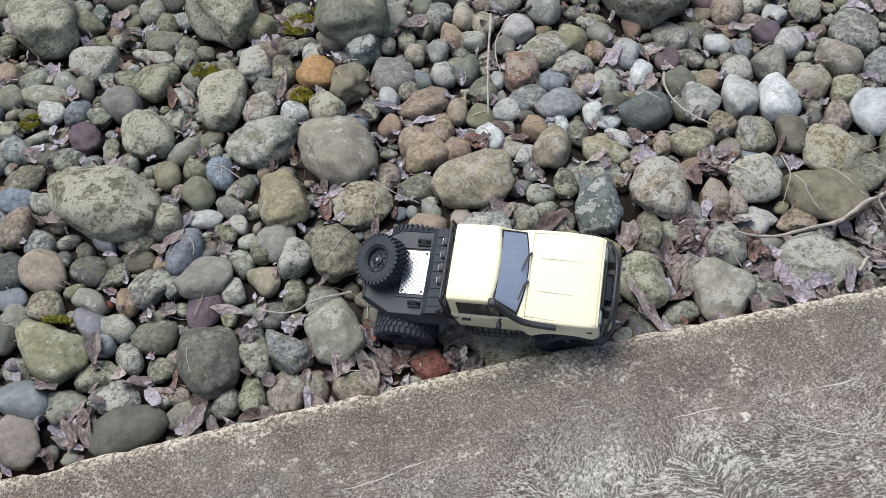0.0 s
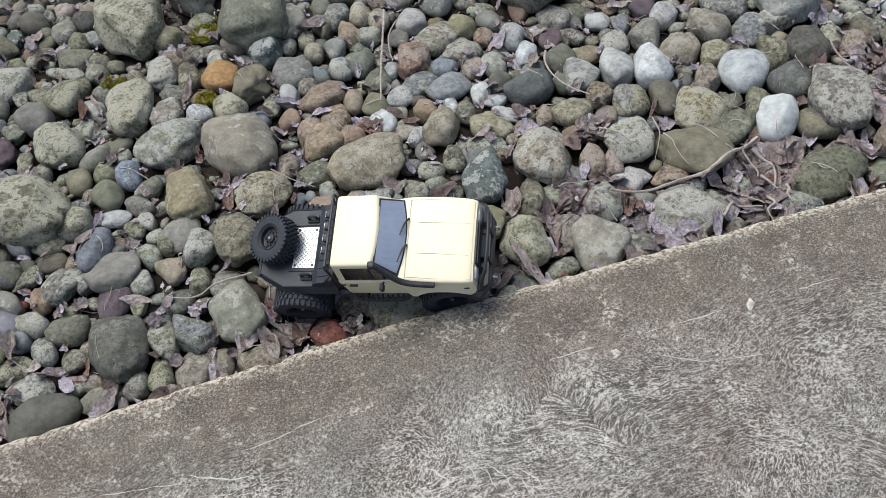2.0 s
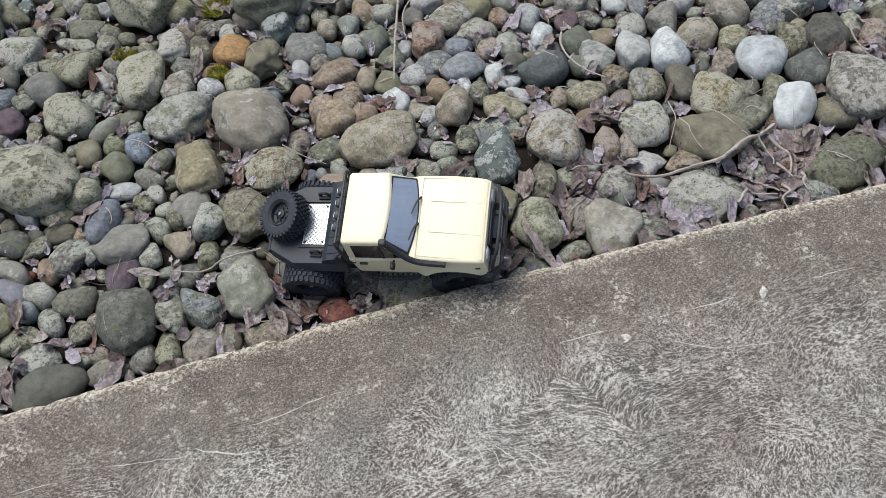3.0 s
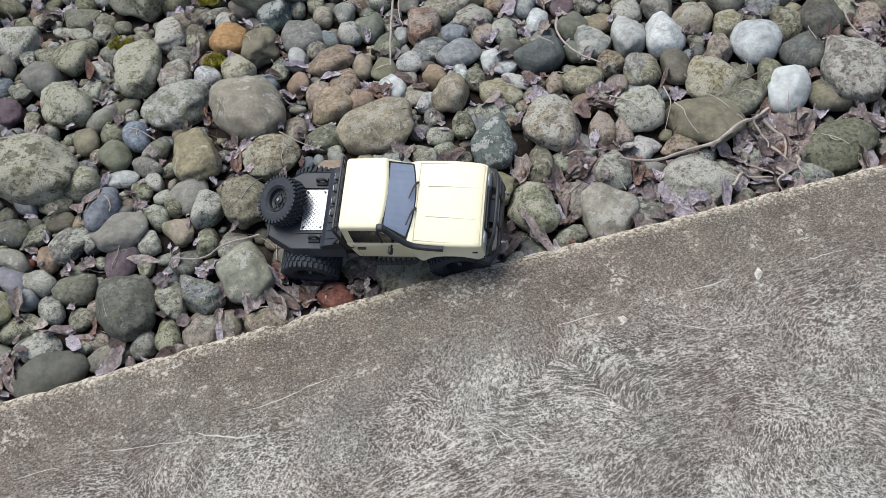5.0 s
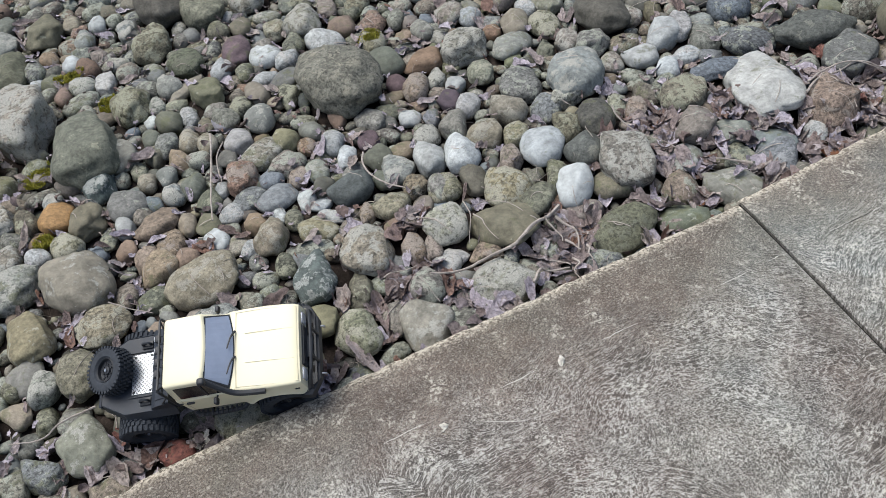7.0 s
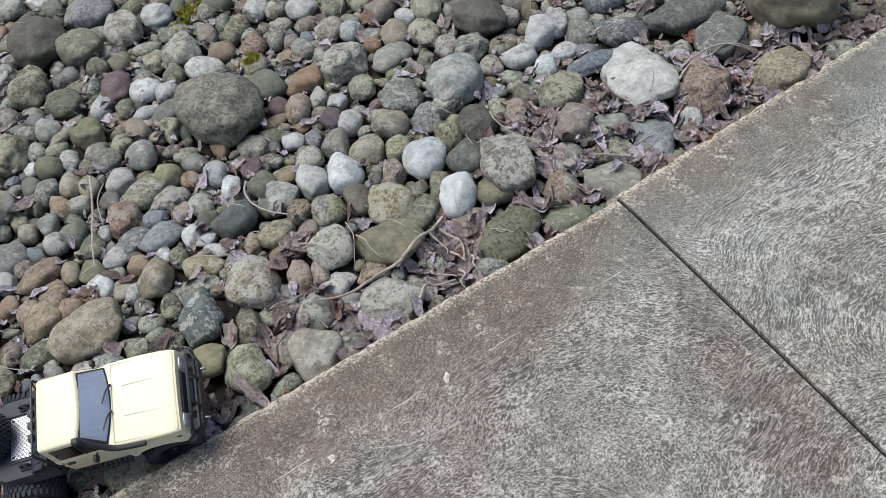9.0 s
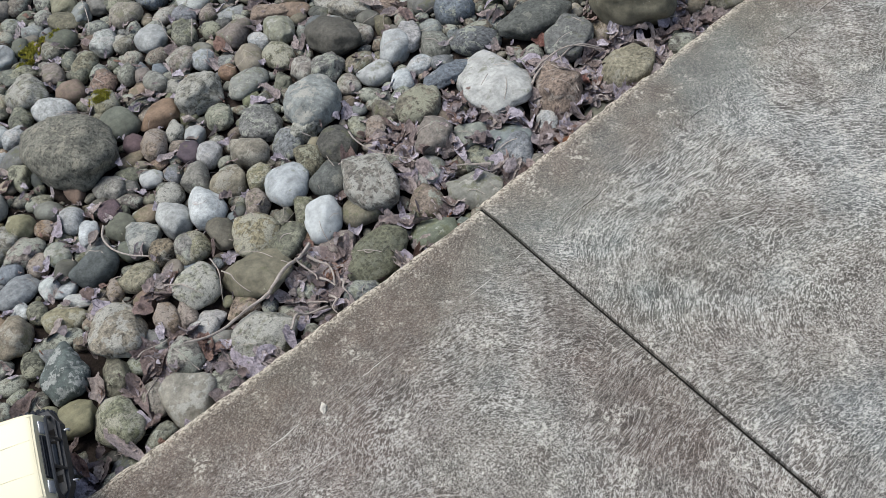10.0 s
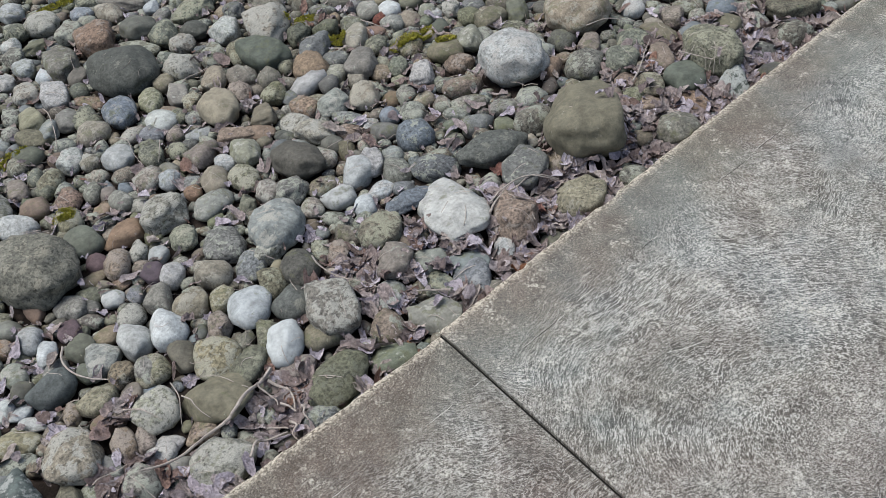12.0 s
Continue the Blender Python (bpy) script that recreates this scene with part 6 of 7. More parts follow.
def build_body():
    """Doors, fenders and hood in one shell, open over the front wheels."""
    half = [(-0.0405, 0.080), (-0.036, 0.0825), (0.02, 0.083), (0.0814, 0.083), (0.11, 0.0848), (0.153, 0.0858), (0.19, 0.0848), (0.207, 0.0835), (0.2165, 0.081)]
    high = [(-0.0405, 0.160), (0.02, 0.163), (0.070, 0.167), (0.0814, 0.1725), (0.11, 0.1695), (0.153, 0.164), (0.19, 0.158), (0.207, 0.1545), (0.2165, 0.150)]
    low = [(-0.0405, 0.098), (-0.036, 0.093), (0.07, 0.091), (0.085, 0.091), (0.2165, 0.103)]
    secs = []
    for i in range(61):
        x = -0.0405 + 0.257 * i / 60
        d = abs(x - 0.153)
        under, flare = along(low, x), 0.0
        if d < 0.064:
            under = max(under, 0.0595 + math.sqrt(0.064 ** 2 - d * d))
        if d < 0.078:
            flare = 0.0065 * rise(0.078, 0.06, d)
        secs.append(section(x, along(half, x), under, along(high, x), 0.0035, flare=flare))
    return part("body", loft(secs), CREAM, TRUCK)


build_body()


def build_cab():
    """Roof and pillars as a tapering shell standing on the body."""
    def ring(z, x0, x1, half, c, bow=0.0):
        pts = []
        for cx, cy, a0 in ((x1 - c, half - c, 0), (x0 + c, half - c, 90), (x0 + c, -half + c, 180), (x1 - c, -half + c, 270)):
            for i in range(5):
                a = radians(a0 + i * 22.5)
                pts.append((cx + c * math.cos(a), cy + c * math.sin(a), z))
            if a0 == 270:
                for v in (-0.66, -0.33, 0.0, 0.33, 0.66):
                    pts.append((x1 + bow * (1 - v * v), v * half, z))
        return pts
    rings = [ring(0.155, -0.0405, 0.083, 0.0795, 0.004, 0.008), ring(0.168, -0.0402, 0.079, 0.0785, 0.005, 0.008), ring(0.2080, -0.0388, 0.0445, 0.0712, 0.006, 0.006), ring(0.2128, -0.0386, 0.0420, 0.0704, 0.006, 0.006),
             ring(0.2152, -0.0378, 0.0405, 0.0690, 0.006, 0.006), ring(0.2164, -0.0362, 0.0385, 0.0668, 0.007, 0.006), ring(0.2172, -0.0330, 0.0350, 0.0620, 0.008, 0.006), ring(0.2186, -0.018, 0.018, 0.040, 0.008, 0.003)]
    return part("cab", loft(rings), CREAM, TRUCK)


build_cab()


def panel(name, corners, out, thick, material, label="", bow=0.0, belly=0.0):
    """A pane laid on a sloping face: corners in order, pushed out along its normal."""
    c = [Vector(p) for p in corners]
    nrm = (c[1] - c[0]).cross(c[3] - c[0]).normalized()
    if nrm.dot(Vector(out)) < 0:
        nrm.negate()
    rows = []
    k = 10
    for i in range(k + 1):
        u = i / k
        a, b = c[0].lerp(c[1], u), c[3].lerp(c[2], u)
        a += Vector((belly, 0, -0.15 * belly)) * (1 - (2 * u - 1) ** 2)
        lift = nrm * (thick + bow * (1 - (2 * u - 1) ** 2))
        rows.append([a - nrm * 0.004, a + lift, b + lift, b - nrm * 0.004])
    return part(name, loft(rows), material, TRUCK, label, smooth=False)


def frame_bar(name, pts, r, material=None):
    return part(name, tube(pts, r, 6, 1), material or BLACK, TRUCK)


# windshield with its rubber frame
WS = [(0.0775, 0.0715, 0.1755), (0.0775, -0.0715, 0.1755), (0.0452, -0.0615, 0.2085), (0.0452, 0.0615, 0.2085)]
panel("windshield_frame", [(0.0795, 0.0755, 0.1735), (0.0795, -0.0755, 0.1735), (0.0430, -0.0645, 0.2110), (0.0430, 0.0645, 0.2110)], (1, 0, 1), 0.0012, BLACK, bow=0.003, belly=0.009)
panel("windshield", WS, (1, 0, 1), 0.0022, SCREEN, "tinted windshield, its blue-grey colour standing in for reflected sky", bow=0.003, belly=0.009)
for s in (-1, 1):
    panel("side_window", [(-0.024, s * 0.0785, 0.1655), (0.066, s * 0.0785, 0.1655), (0.036, s * 0.0708, 0.2055), (-0.022, s * 0.0708, 0.2055)], (0, s, 0.3), 0.0015, GLASS, "dark side window")
    panel("quarter_pillar", [(0.030, s * 0.0782, 0.1655), (0.034, s * 0.0782, 0.1655), (0.034, s * 0.0708, 0.2055), (0.030, s * 0.0708, 0.2055)], (0, s, 0.3), 0.003, BLACK)
    part("door_handle", box_bm((-0.022, min(s * 0.081, s * 0.0865), 0.143), (-0.006, max(s * 0.081, s * 0.0865), 0.149), 0.0015), BLACK, TRUCK)
    part("fuel_cap" if s > 0 else "body_vent", box_bm((-0.0405, min(s * 0.0805, s * 0.084), 0.143), (-0.030, max(s * 0.0805, s * 0.084), 0.148), 0.001), BLACK, TRUCK)
    part("door_seam", box_bm((-0.0272, min(s * 0.0815, s * 0.0833), 0.098), (-0.0262, max(s * 0.0815, s * 0.0833), 0.160)), SHADE_LINE, TRUCK, smooth=False)
    part("mirror", box_bm((0.046, min(s * 0.088, s * 0.102), 0.158), (0.054, max(s * 0.088, s * 0.102), 0.172), 0.003), BLACK, TRUCK)
    frame_bar("mirror_arm", [(0.05, s * 0.078, 0.158), (0.05, s * 0.09, 0.164)], 0.002)
    part("side_step", tube([(-0.03, s * 0.083, 0.086), (-0.026, s * 0.092, 0.083), (0.072, s * 0.092, 0.083), (0.078, s * 0.083, 0.086)], 0.0045, 8, 2), BLACK, TRUCK)
    for i in range(9):
        part("step_rib", box_bm((-0.02 + i * 0.0105, min(s * 0.083, s * 0.0965), 0.085), (-0.0155 + i * 0.0105, max(s * 0.083, s * 0.0965), 0.0885), 0.001), BLACK, TRUCK)
panel("rear_window", [(-0.0402, 0.055, 0.168), (-0.0402, -0.055, 0.168), (-0.0388, -0.05, 0.203), (-0.0388, 0.05, 0.203)], (-1, 0, 0), 0.001, GLASS, "dark rear window")
for y, t in ((0.012, 0.052), (-0.04, 0.0)):
    part("wiper", tube([(0.0935, y + 0.024, 0.1775), (0.0885, y + 0.012, 0.1865), (0.083, y - 0.014, 0.1915)], [0.0026, 0.002, 0.0014], 6, 2), BLACK, TRUCK)
# hood creases and fender arches
for y in (0.030, -0.030):
    part("hood_crease", tube([(0.112, y, 0.1726), (0.15, y * 1.02, 0.1679), (0.206, y * 1.05, 0.1571)], 0.0011, 6, 2), CREAM, TRUCK)
for y in (0.0765, -0.0765):
    part("hood_side_seam", tube([(0.094, y, 0.1722), (0.153, y * 1.03, 0.1645), (0.213, y, 0.1530)], 0.0006, 5, 2), SHADE_LINE, TRUCK)
part("hood_front_seam", tube([(0.2125, 0.0765, 0.1530), (0.2125, 0.0, 0.1558), (0.2125, -0.0765, 0.1530)], 0.0006, 5, 2), SHADE_LINE, TRUCK)
part("hood_seam", tube([(0.093, 0.078, 0.172), (0.094, 0.0, 0.1756), (0.093, -0.078, 0.172)], 0.0009, 5, 2), SHADE_LINE, TRUCK)
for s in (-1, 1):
    # solid black plug closes the arch, standing in for the shade inside
    part("wheel_well", loft([[(0.153 + 0.062 * math.cos(radians(i * 18)), yy, 0.0585 + 0.0605 * math.sin(radians(i * 18))) for i in range(11)] for yy in (s * 0.03, s * 0.0835)], cap=True), SEAM_AND_SHADE, TRUCK)
    part("headlight", box_bm((0.212, min(s * 0.045, s * 0.07), 0.116), (0.2195, max(s * 0.045, s * 0.07), 0.138), 0.003), LAMP, TRUCK, "clear headlight")
    part("side_marker", box_bm((0.196, min(s * 0.076, s * 0.0862), 0.126), (0.206, max(s * 0.076, s * 0.0862), 0.131), 0.001), BLACK, TRUCK, "small dark side marker")
part("grille", box_bm((0.213, -0.042, 0.114), (0.2185, 0.042, 0.140), 0.002), BLACK, TRUCK)
for i in range(4):
    part("grille_slat", box_bm((0.2185, -0.04, 0.117 + i * 0.006), (0.2205, 0.04, 0.1195 + i * 0.006)), BLUE_BLACK, TRUCK, smooth=False)
# bumper and bull bar
bb = loft([[(x, y, z) for x, z in ((xo, 0.082), (xo + 0.014, 0.085), (xo + 0.014, 0.103), (xo, 0.108), (xo - 0.012, 0.1))] for y, xo in ((-0.094, 0.208), (-0.062, 0.226), (0.062, 0.226), (0.094, 0.208))])
part("front_bumper", bb, BLACK, TRUCK, smooth=False)
part("winch", tube([(0.222, -0.022, 0.113), (0.222, 0.022, 0.113)], 0.009, 10, 0), BLUE_BLACK, TRUCK)
part("bull_bar", tube([(0.224, -0.080, 0.104), (0.228, -0.074, 0.128), (0.240, -0.050, 0.152), (0.240, 0.050, 0.152), (0.228, 0.074, 0.128), (0.224, 0.080, 0.104)], 0.0034, 8, 1), BLACK, TRUCK)
part("bumper_top", loft([[(0.214, y0, 0.1075), (0.214, y1, 0.1075), (0.236, y1 * 0.8, 0.1075), (0.236, y0 * 0.8, 0.1075)] for y0, y1 in ((-0.088, 0.088),)] + [[(0.214, -0.088, 0.1105), (0.214, 0.088, 0.1105), (0.236, 0.0704, 0.1105), (0.236, -0.0704, 0.1105)]]), BLACK, TRUCK, smooth=False)
# flat black patches give the slots' shade by colour; no holes are cut
for i in range(5):
    part("bumper_slot", box_bm((0.219, -0.052 + i * 0.0225, 0.1107), (0.232, -0.038 + i * 0.0225, 0.1113)), SEAM_AND_SHADE, TRUCK, smooth=False)
for s in (-1, 1):
    frame_bar("bull_bar_post", [(0.238, s * 0.028, 0.105), (0.239, s * 0.028, 0.149)], 0.003)
    part("tow_hook", tube([(0.236, s * 0.05, 0.092), (0.248, s * 0.05, 0.088), (0.244, s * 0.05, 0.08)], 0.0022, 6, 2), CHROME, TRUCK, "bright tow hook")
# snorkel along the hood edge and up the pillar
part("snorkel", tube([(0.148, -0.0885, 0.158), (0.118, -0.0885, 0.163), (0.092, -0.087, 0.168), (0.076, -0.083, 0.181), (0.052, -0.0735, 0.212), (0.048, -0.0725, 0.224)], 0.0058, 10, 3), BLACK, TRUCK, "black air snorkel")
part("snorkel_head", box_bm((0.040, -0.08, 0.219), (0.055, -0.066, 0.232), 0.004, 3), BLACK, TRUCK)
# chassis
for s in (-1, 1):
    part("chassis_rail", box_bm((-0.205, min(s * 0.026, s * 0.036), 0.082), (0.215, max(s * 0.026, s * 0.036), 0.094), 0.0015), BLACK, TRUCK)
part("skid_plate", box_bm((-0.03, -0.03, 0.066), (0.06, 0.03, 0.082), 0.006), BLACK, TRUCK)
for ax in (-0.153, 0.153):
    part("axle", tube([(ax, -0.07, 0.0585), (ax, 0.07, 0.0585)], 0.009, 10, 0), BLACK, TRUCK)
    part("differential", box_bm((ax - 0.018, -0.004, 0.042), (ax + 0.018, 0.03, 0.075), 0.012, 3), BLACK, TRUCK)
    for s in (-1, 1):
        part("shock_absorber", tube([(ax - 0.012, s * 0.05, 0.066), (ax - 0.024, s * 0.04, 0.118)], 0.006, 8, 0), BLUE_BLACK, TRUCK)


# wheels
def tyre_mesh():
    rad, half = 0.0585, 0.0215
    prof = [(0.030, -half * 0.78), (0.034, -half * 0.98), (0.046, -half), (0.0525, -half * 0.94), (0.0548, -half * 0.8), (0.0556, -half * 0.4), (0.0558, 0.0)]
    prof = prof + [(r, -y) for r, y in reversed(prof[:-1])]
    k = 48
    bm = loft([[(r * math.cos(2 * math.pi * i / k), y, r * math.sin(2 * math.pi * i / k)) for i in range(k)] for r, y in prof], cap=False)
    lugs = 34
    for i in range(lugs):
        for y0, y1, r0, r1, sh, wide in ((-half * 1.0, -half * 0.46, 0.051, rad, 0.0, 0.30), (-half * 0.40, -half * 0.02, 0.054, rad + 0.0004, 0.5, 0.30),
                                                         (half * 0.02, half * 0.40, 0.054, rad + 0.0004, 0.0, 0.30), (half * 0.46, half * 1.0, 0.051, rad, 0.5, 0.30)):
            a = 2 * math.pi * (i + sh) / lugs
            w = 2 * math.pi / lugs * wide
            vs = []
            for r in (r0, r1):
                g = w * (1.0 if r == r0 else 0.85)
                for aa, y in ((a - g, y0), (a + g, y0), (a + g * 0.7, y1), (a - g * 1.0, y1)):
                    vs.append(bm.verts.new((r * math.cos(aa), y, r * math.sin(aa))))
            for f in ((4, 5, 6, 7), (0, 1, 5, 4), (1, 2, 6, 5), (2, 3, 7, 6), (3, 0, 4, 7)):
                bm.faces.new([vs[q] for q in f])
    bmesh.ops.recalc_face_normals(bm, faces=bm.faces[:])
    me = bpy.data.meshes.new("tyre")
    bm.to_mesh(me)
    bm.free()
    me.materials.append(RUBBER)
    return me


def rim_mesh():
    k = 32
    prof = [(0.0305, 0.016), (0.0305, -0.0165), (0.0285, -0.0185), (0.0265, -0.0165), (0.0255, -0.008), (0.019, -0.0065), (0.0105, -0.0075), (0.0095, -0.0125), (0.0055, -0.0135), (0.0001, -0.0135)]
    bm = loft([[(r * math.cos(2 * math.pi * i / k), y, r * math.sin(2 * math.pi * i / k)) for i in range(k)] for r, y in prof], cap=False)
    for i in range(6):
        a = 2 * math.pi * i / 6
        bmesh.ops.create_cone(bm, cap_ends=True, segments=6, radius1=0.0017, radius2=0.0022, depth=0.005, matrix=Matrix.Translation((0.0145 * math.cos(a), -0.009, 0.0145 * math.sin(a))) @ pose(0, 0, 0, 90))
        bmesh.ops.create_cube(bm, size=1.0, matrix=Matrix.Translation((0.0215 * math.cos(a + 0.5), -0.0075, 0.0215 * math.sin(a + 0.5))) @ Matrix.Rotation(-(a + 0.5), 4, "Y") @ Matrix.Diagonal((0.009, 0.003, 0.0045, 1)))
    me = bpy.data.meshes.new("rim")
    bm.to_mesh(me)
    bm.free()
    me.materials.append(BLACK)
    return me


def hub_mesh():
    bm = bmesh.new()
    bmesh.ops.create_cone(bm, cap_ends=True, segments=6, radius1=0.0046, radius2=0.004, depth=0.004, matrix=pose(0, -0.0145, 0, 90))
    me = bpy.data.meshes.new("hub_nut")
    bm.to_mesh(me)
    bm.free()
    me.materials.append(CHROME)
    return me


TYRE, RIM, HUB = tyre_mesh(), rim_mesh(), hub_mesh()


def wheel(name, m):
    e = new(name, TYRE)
    e.parent = TRUCK
    e.matrix_basis = m
    for nm, me in (("rim", RIM), ("hub_nut", HUB)):
        o = new(nm, me)
        o.parent = e
    return e


for ax, steer in ((-0.153, 0), (0.153, 10)):
    wheel("wheel", pose(ax, -0.091 if ax < 0 else -0.071, 0.0585, 0, rng.uniform(0, 90), steer))
    wheel("wheel", pose(ax, 0.080, 0.0585, 0, rng.uniform(0, 90), 180 + steer))
wheel("spare_wheel", pose(-0.190, 0.010, 0.153, 0, -20, 0) @ pose(0, 0, 0, -84, 0, 20) @ Matrix.Diagonal((0.84, 0.84, 0.84, 1)))

# flatbed
def build_bed():
    out = [(-0.055, 0.080), (-0.168, 0.080), (-0.221, 0.052)]
    ring = out + [(x, -y) for x, y in reversed(out)]
    part("bed_plate", loft([[(x, y, z) for x, y in ring] for z in (0.122, 0.130)]), BLUE_BLACK, TRUCK, smooth=False)
    for s in (-1, 1):
        # side skirts fold down and outward from the plate
        part("bed_side", loft([[(-0.055, s * 0.0805, 0.1312), (-0.055, s * 0.0905, 0.113), (-0.055, s * 0.0885, 0.111), (-0.055, s * 0.0785, 0.129)],
                               [(-0.168, s * 0.0805, 0.1312), (-0.163, s * 0.0905, 0.113), (-0.163, s * 0.0885, 0.111), (-0.168, s * 0.0785, 0.129)]]), BLUE_BLACK, TRUCK, smooth=False)
        part("bed_corner", loft([[(-0.168, s * 0.0805, 0.1312), (-0.163, s * 0.0905, 0.113), (-0.163, s * 0.0875, 0.111), (-0.168, s * 0.0775, 0.129)],
                                 [(-0.2215, s * 0.0525, 0.1312), (-0.223, s * 0.0585, 0.106), (-0.220, s * 0.0565, 0.104), (-0.219, s * 0.0505, 0.129)]]), BLUE_BLACK, TRUCK, smooth=False)
        cleat = part("tie_down", box_bm((-0.133, min(s * 0.052, s * 0.068), 0.130), (-0.109, max(s * 0.052, s * 0.068), 0.134), 0.0015), BLACK, TRUCK)
        part("tie_down_loop", tube([(-0.130, s * 0.060, 0.133), (-0.129, s * 0.060, 0.143), (-0.113, s * 0.060, 0.143), (-0.112, s * 0.060, 0.133)], 0.0028, 6, 2), BLACK, cleat)
        part("bed_rib", box_bm((-0.160, min(s * 0.046, s * 0.049), 0.130), (-0.098, max(s * 0.046, s * 0.049), 0.1325), 0.0006), BLUE_BLACK, TRUCK, smooth=False)
    part("tail_board", box_bm((-0.226, -0.056, 0.106), (-0.220, 0.056, 0.1312), 0.001), BLUE_BLACK, TRUCK)
    box = part("tool_box", loft([[(-0.0555, y, 0.130), (-0.1045, y, 0.130), (-0.1015, y, 0.143), (-0.09, y, 0.151), (-0.0555, y, 0.161)] for y in (-0.081, 0.081)]), BLUE_BLACK, TRUCK, "dark ribbed box behind the cab", smooth=False)
    for i in range(9):
        y = -0.066 + i * 0.0165
        part("lid_rib", loft([[(x, y + o, z) for x, z in ((-0.0885, 0.1508), (-0.0885, 0.1532), (-0.0575, 0.1621), (-0.0575, 0.1600))] for o in (-0.0022, 0.0022)]), BLUE_BLACK, box, smooth=False)
    part("tread_plate", box_bm((-0.153, -0.042, 0.1302), (-0.1065, 0.042, 0.1318)), PLATE, TRUCK, "bright tread plate on the bed", smooth=False)
    bm = bmesh.new()
    for i in range(10):
        for j in range(19):
            if (i + j) % 2:
                continue
            m = Matrix.Translation((-0.150 + i * 0.0044, -0.0396 + j * 0.0044, 0.132)) @ pose(0, 0, 0, 0, 0, 45 if i % 2 else -45) @ Matrix.Diagonal((0.0050, 0.0017, 0.0012, 1))
            bmesh.ops.create_cube(bm, size=1.0, matrix=m)
    part("tread_pattern", bm, DULL, TRUCK, smooth=False)
    for x in (-0.148, -0.1115):
        for y in (-0.037, 0.037):
            bm = bmesh.new()
            bmesh.ops.create_cone(bm, cap_ends=True, segments=10, radius1=0.0026, radius2=0.0022, depth=0.0022, matrix=Matrix.Translation((x, y, 0.1328)))
            part("plate_screw", bm, BLACK, TRUCK, smooth=False)
    # upright frame behind the cab with its lamps
    part("rack", tube([(-0.0475, -0.0790, 0.130), (-0.0475, -0.0745, 0.212), (-0.0475, -0.071, 0.2165), (-0.0475, 0.071, 0.2165), (-0.0475, 0.0745, 0.212), (-0.0475, 0.0790, 0.130)], 0.0026, 6, 0), BLACK, TRUCK)
    for z in (0.176, 0.198):
        frame_bar("rack_bar", [(-0.048, -0.075, z), (-0.048, 0.075, z)], 0.0018)
    for s in (-1, 1):
        frame_bar("rack_brace", [(-0.049, s * 0.030, 0.160), (-0.049, s * 0.072, 0.214)], 0.0018)
        frame_bar("rack_stay", [(-0.088, s * 0.080, 0.134), (-0.049, s * 0.077, 0.180)], 0.0019)
    for y in (-0.036, -0.012, 0.012, 0.036):
        lamp = part("rack_lamp", box_bm((-0.060, y - 0.008, 0.201), (-0.0505, y + 0.008, 0.2135), 0.003), BLACK, TRUCK, "small work lamp with clear lens")
        part("lens", box_bm((-0.0608, y - 0.0055, 0.2035), (-0.0598, y + 0.0055, 0.211), 0.0004), LAMP, lamp, "clear lens")


build_bed()
for s in (-1, 1):
    part("tail_lamp", box_bm((-0.2285, min(s * 0.034, s * 0.052), 0.114), (-0.225, max(s * 0.034, s * 0.052), 0.124), 0.001), AMBER, TRUCK, "amber tail lamp")


# ---- twigs ----
def twig(points, thick, lift=0.015):
    r = random.Random(len(points) + int(thick * 1e5) + int(points[0][0] * 1000))
    thick *= 1.1 if len(points) > 3 else 0.8
    pts = []
    for i, (x, y) in enumerate(points):
        near = max(surface(x + dx, y + dy) for dx in (-0.012, 0, 0.012) for dy in (-0.012, 0, 0.012))
        pts.append((x + r.uniform(-0.003, 0.003), y + r.uniform(-0.003, 0.003), min(near + lift, bed_level(y) + 0.075)))
    top = [thick * (1.0 - 0.5 * i / (len(pts) - 1)) for i in range(len(pts))]
    if len(pts) < 4:
        bend = r.uniform(-0.012, 0.012)
        full = []
        for a, b in zip(pts, pts[1:]):
            full += [a, ((a[0] + b[0]) / 2 + bend, (a[1] + b[1]) / 2 - bend, (a[2] + b[2]) / 2 + abs(bend) * 0.4)]
            bend = -bend * 0.7
        pts = full + [pts[-1]]
        top = [thick * (1.0 - 0.6 * i / (len(pts) - 1)) for i in range(len(pts))]
    bm = tube(pts, top, 7, 2)
    for v in bm.verts:
        v.co += Vector((noise.noise(v.co * 60), noise.noise(v.co * 60 + Vector((9, 0, 0))), noise.noise(v.co * 60 + Vector((0, 9, 0))))) * thick * 0.5
    ob = part("twig", bm, TWIG)
    return tagged(ob, "bare weathered grey-brown twig lying across the stones", "twig", "twigs on the stone bed")


twig([(-0.319, 0.227), (-0.359, 0.208), (-0.408, 0.184), (-0.440, 0.168), (-0.483, 0.156), (-0.533, 0.153), (-0.603, 0.160), (-0.671, 0.171)], 0.0046)
twig([(-0.343, 0.199), (-0.332, 0.172), (-0.317, 0.142), (-0.347, 0.101)], 0.0036)
twig([(-0.371, 0.197), (-0.364, 0.167), (-0.363, 0.134)], 0.0038)
twig([(-0.414, 0.101), (-0.398, 0.090), (-0.381, 0.074)], 0.0038)
twig([(-0.486, 0.047), (-0.459, 0.074), (-0.435, 0.077), (-0.387, 0.065)], 0.003)
twig([(-0.369, 0.086), (-0.378, 0.057), (-0.383, 0.032)], 0.004)
twig([(-0.333, 0.089), (-0.339, 0.068), (-0.346, 0.043)], 0.004)
twig([(-0.356, 0.134), (-0.350, 0.114), (-0.349, 0.087)], 0.0042)
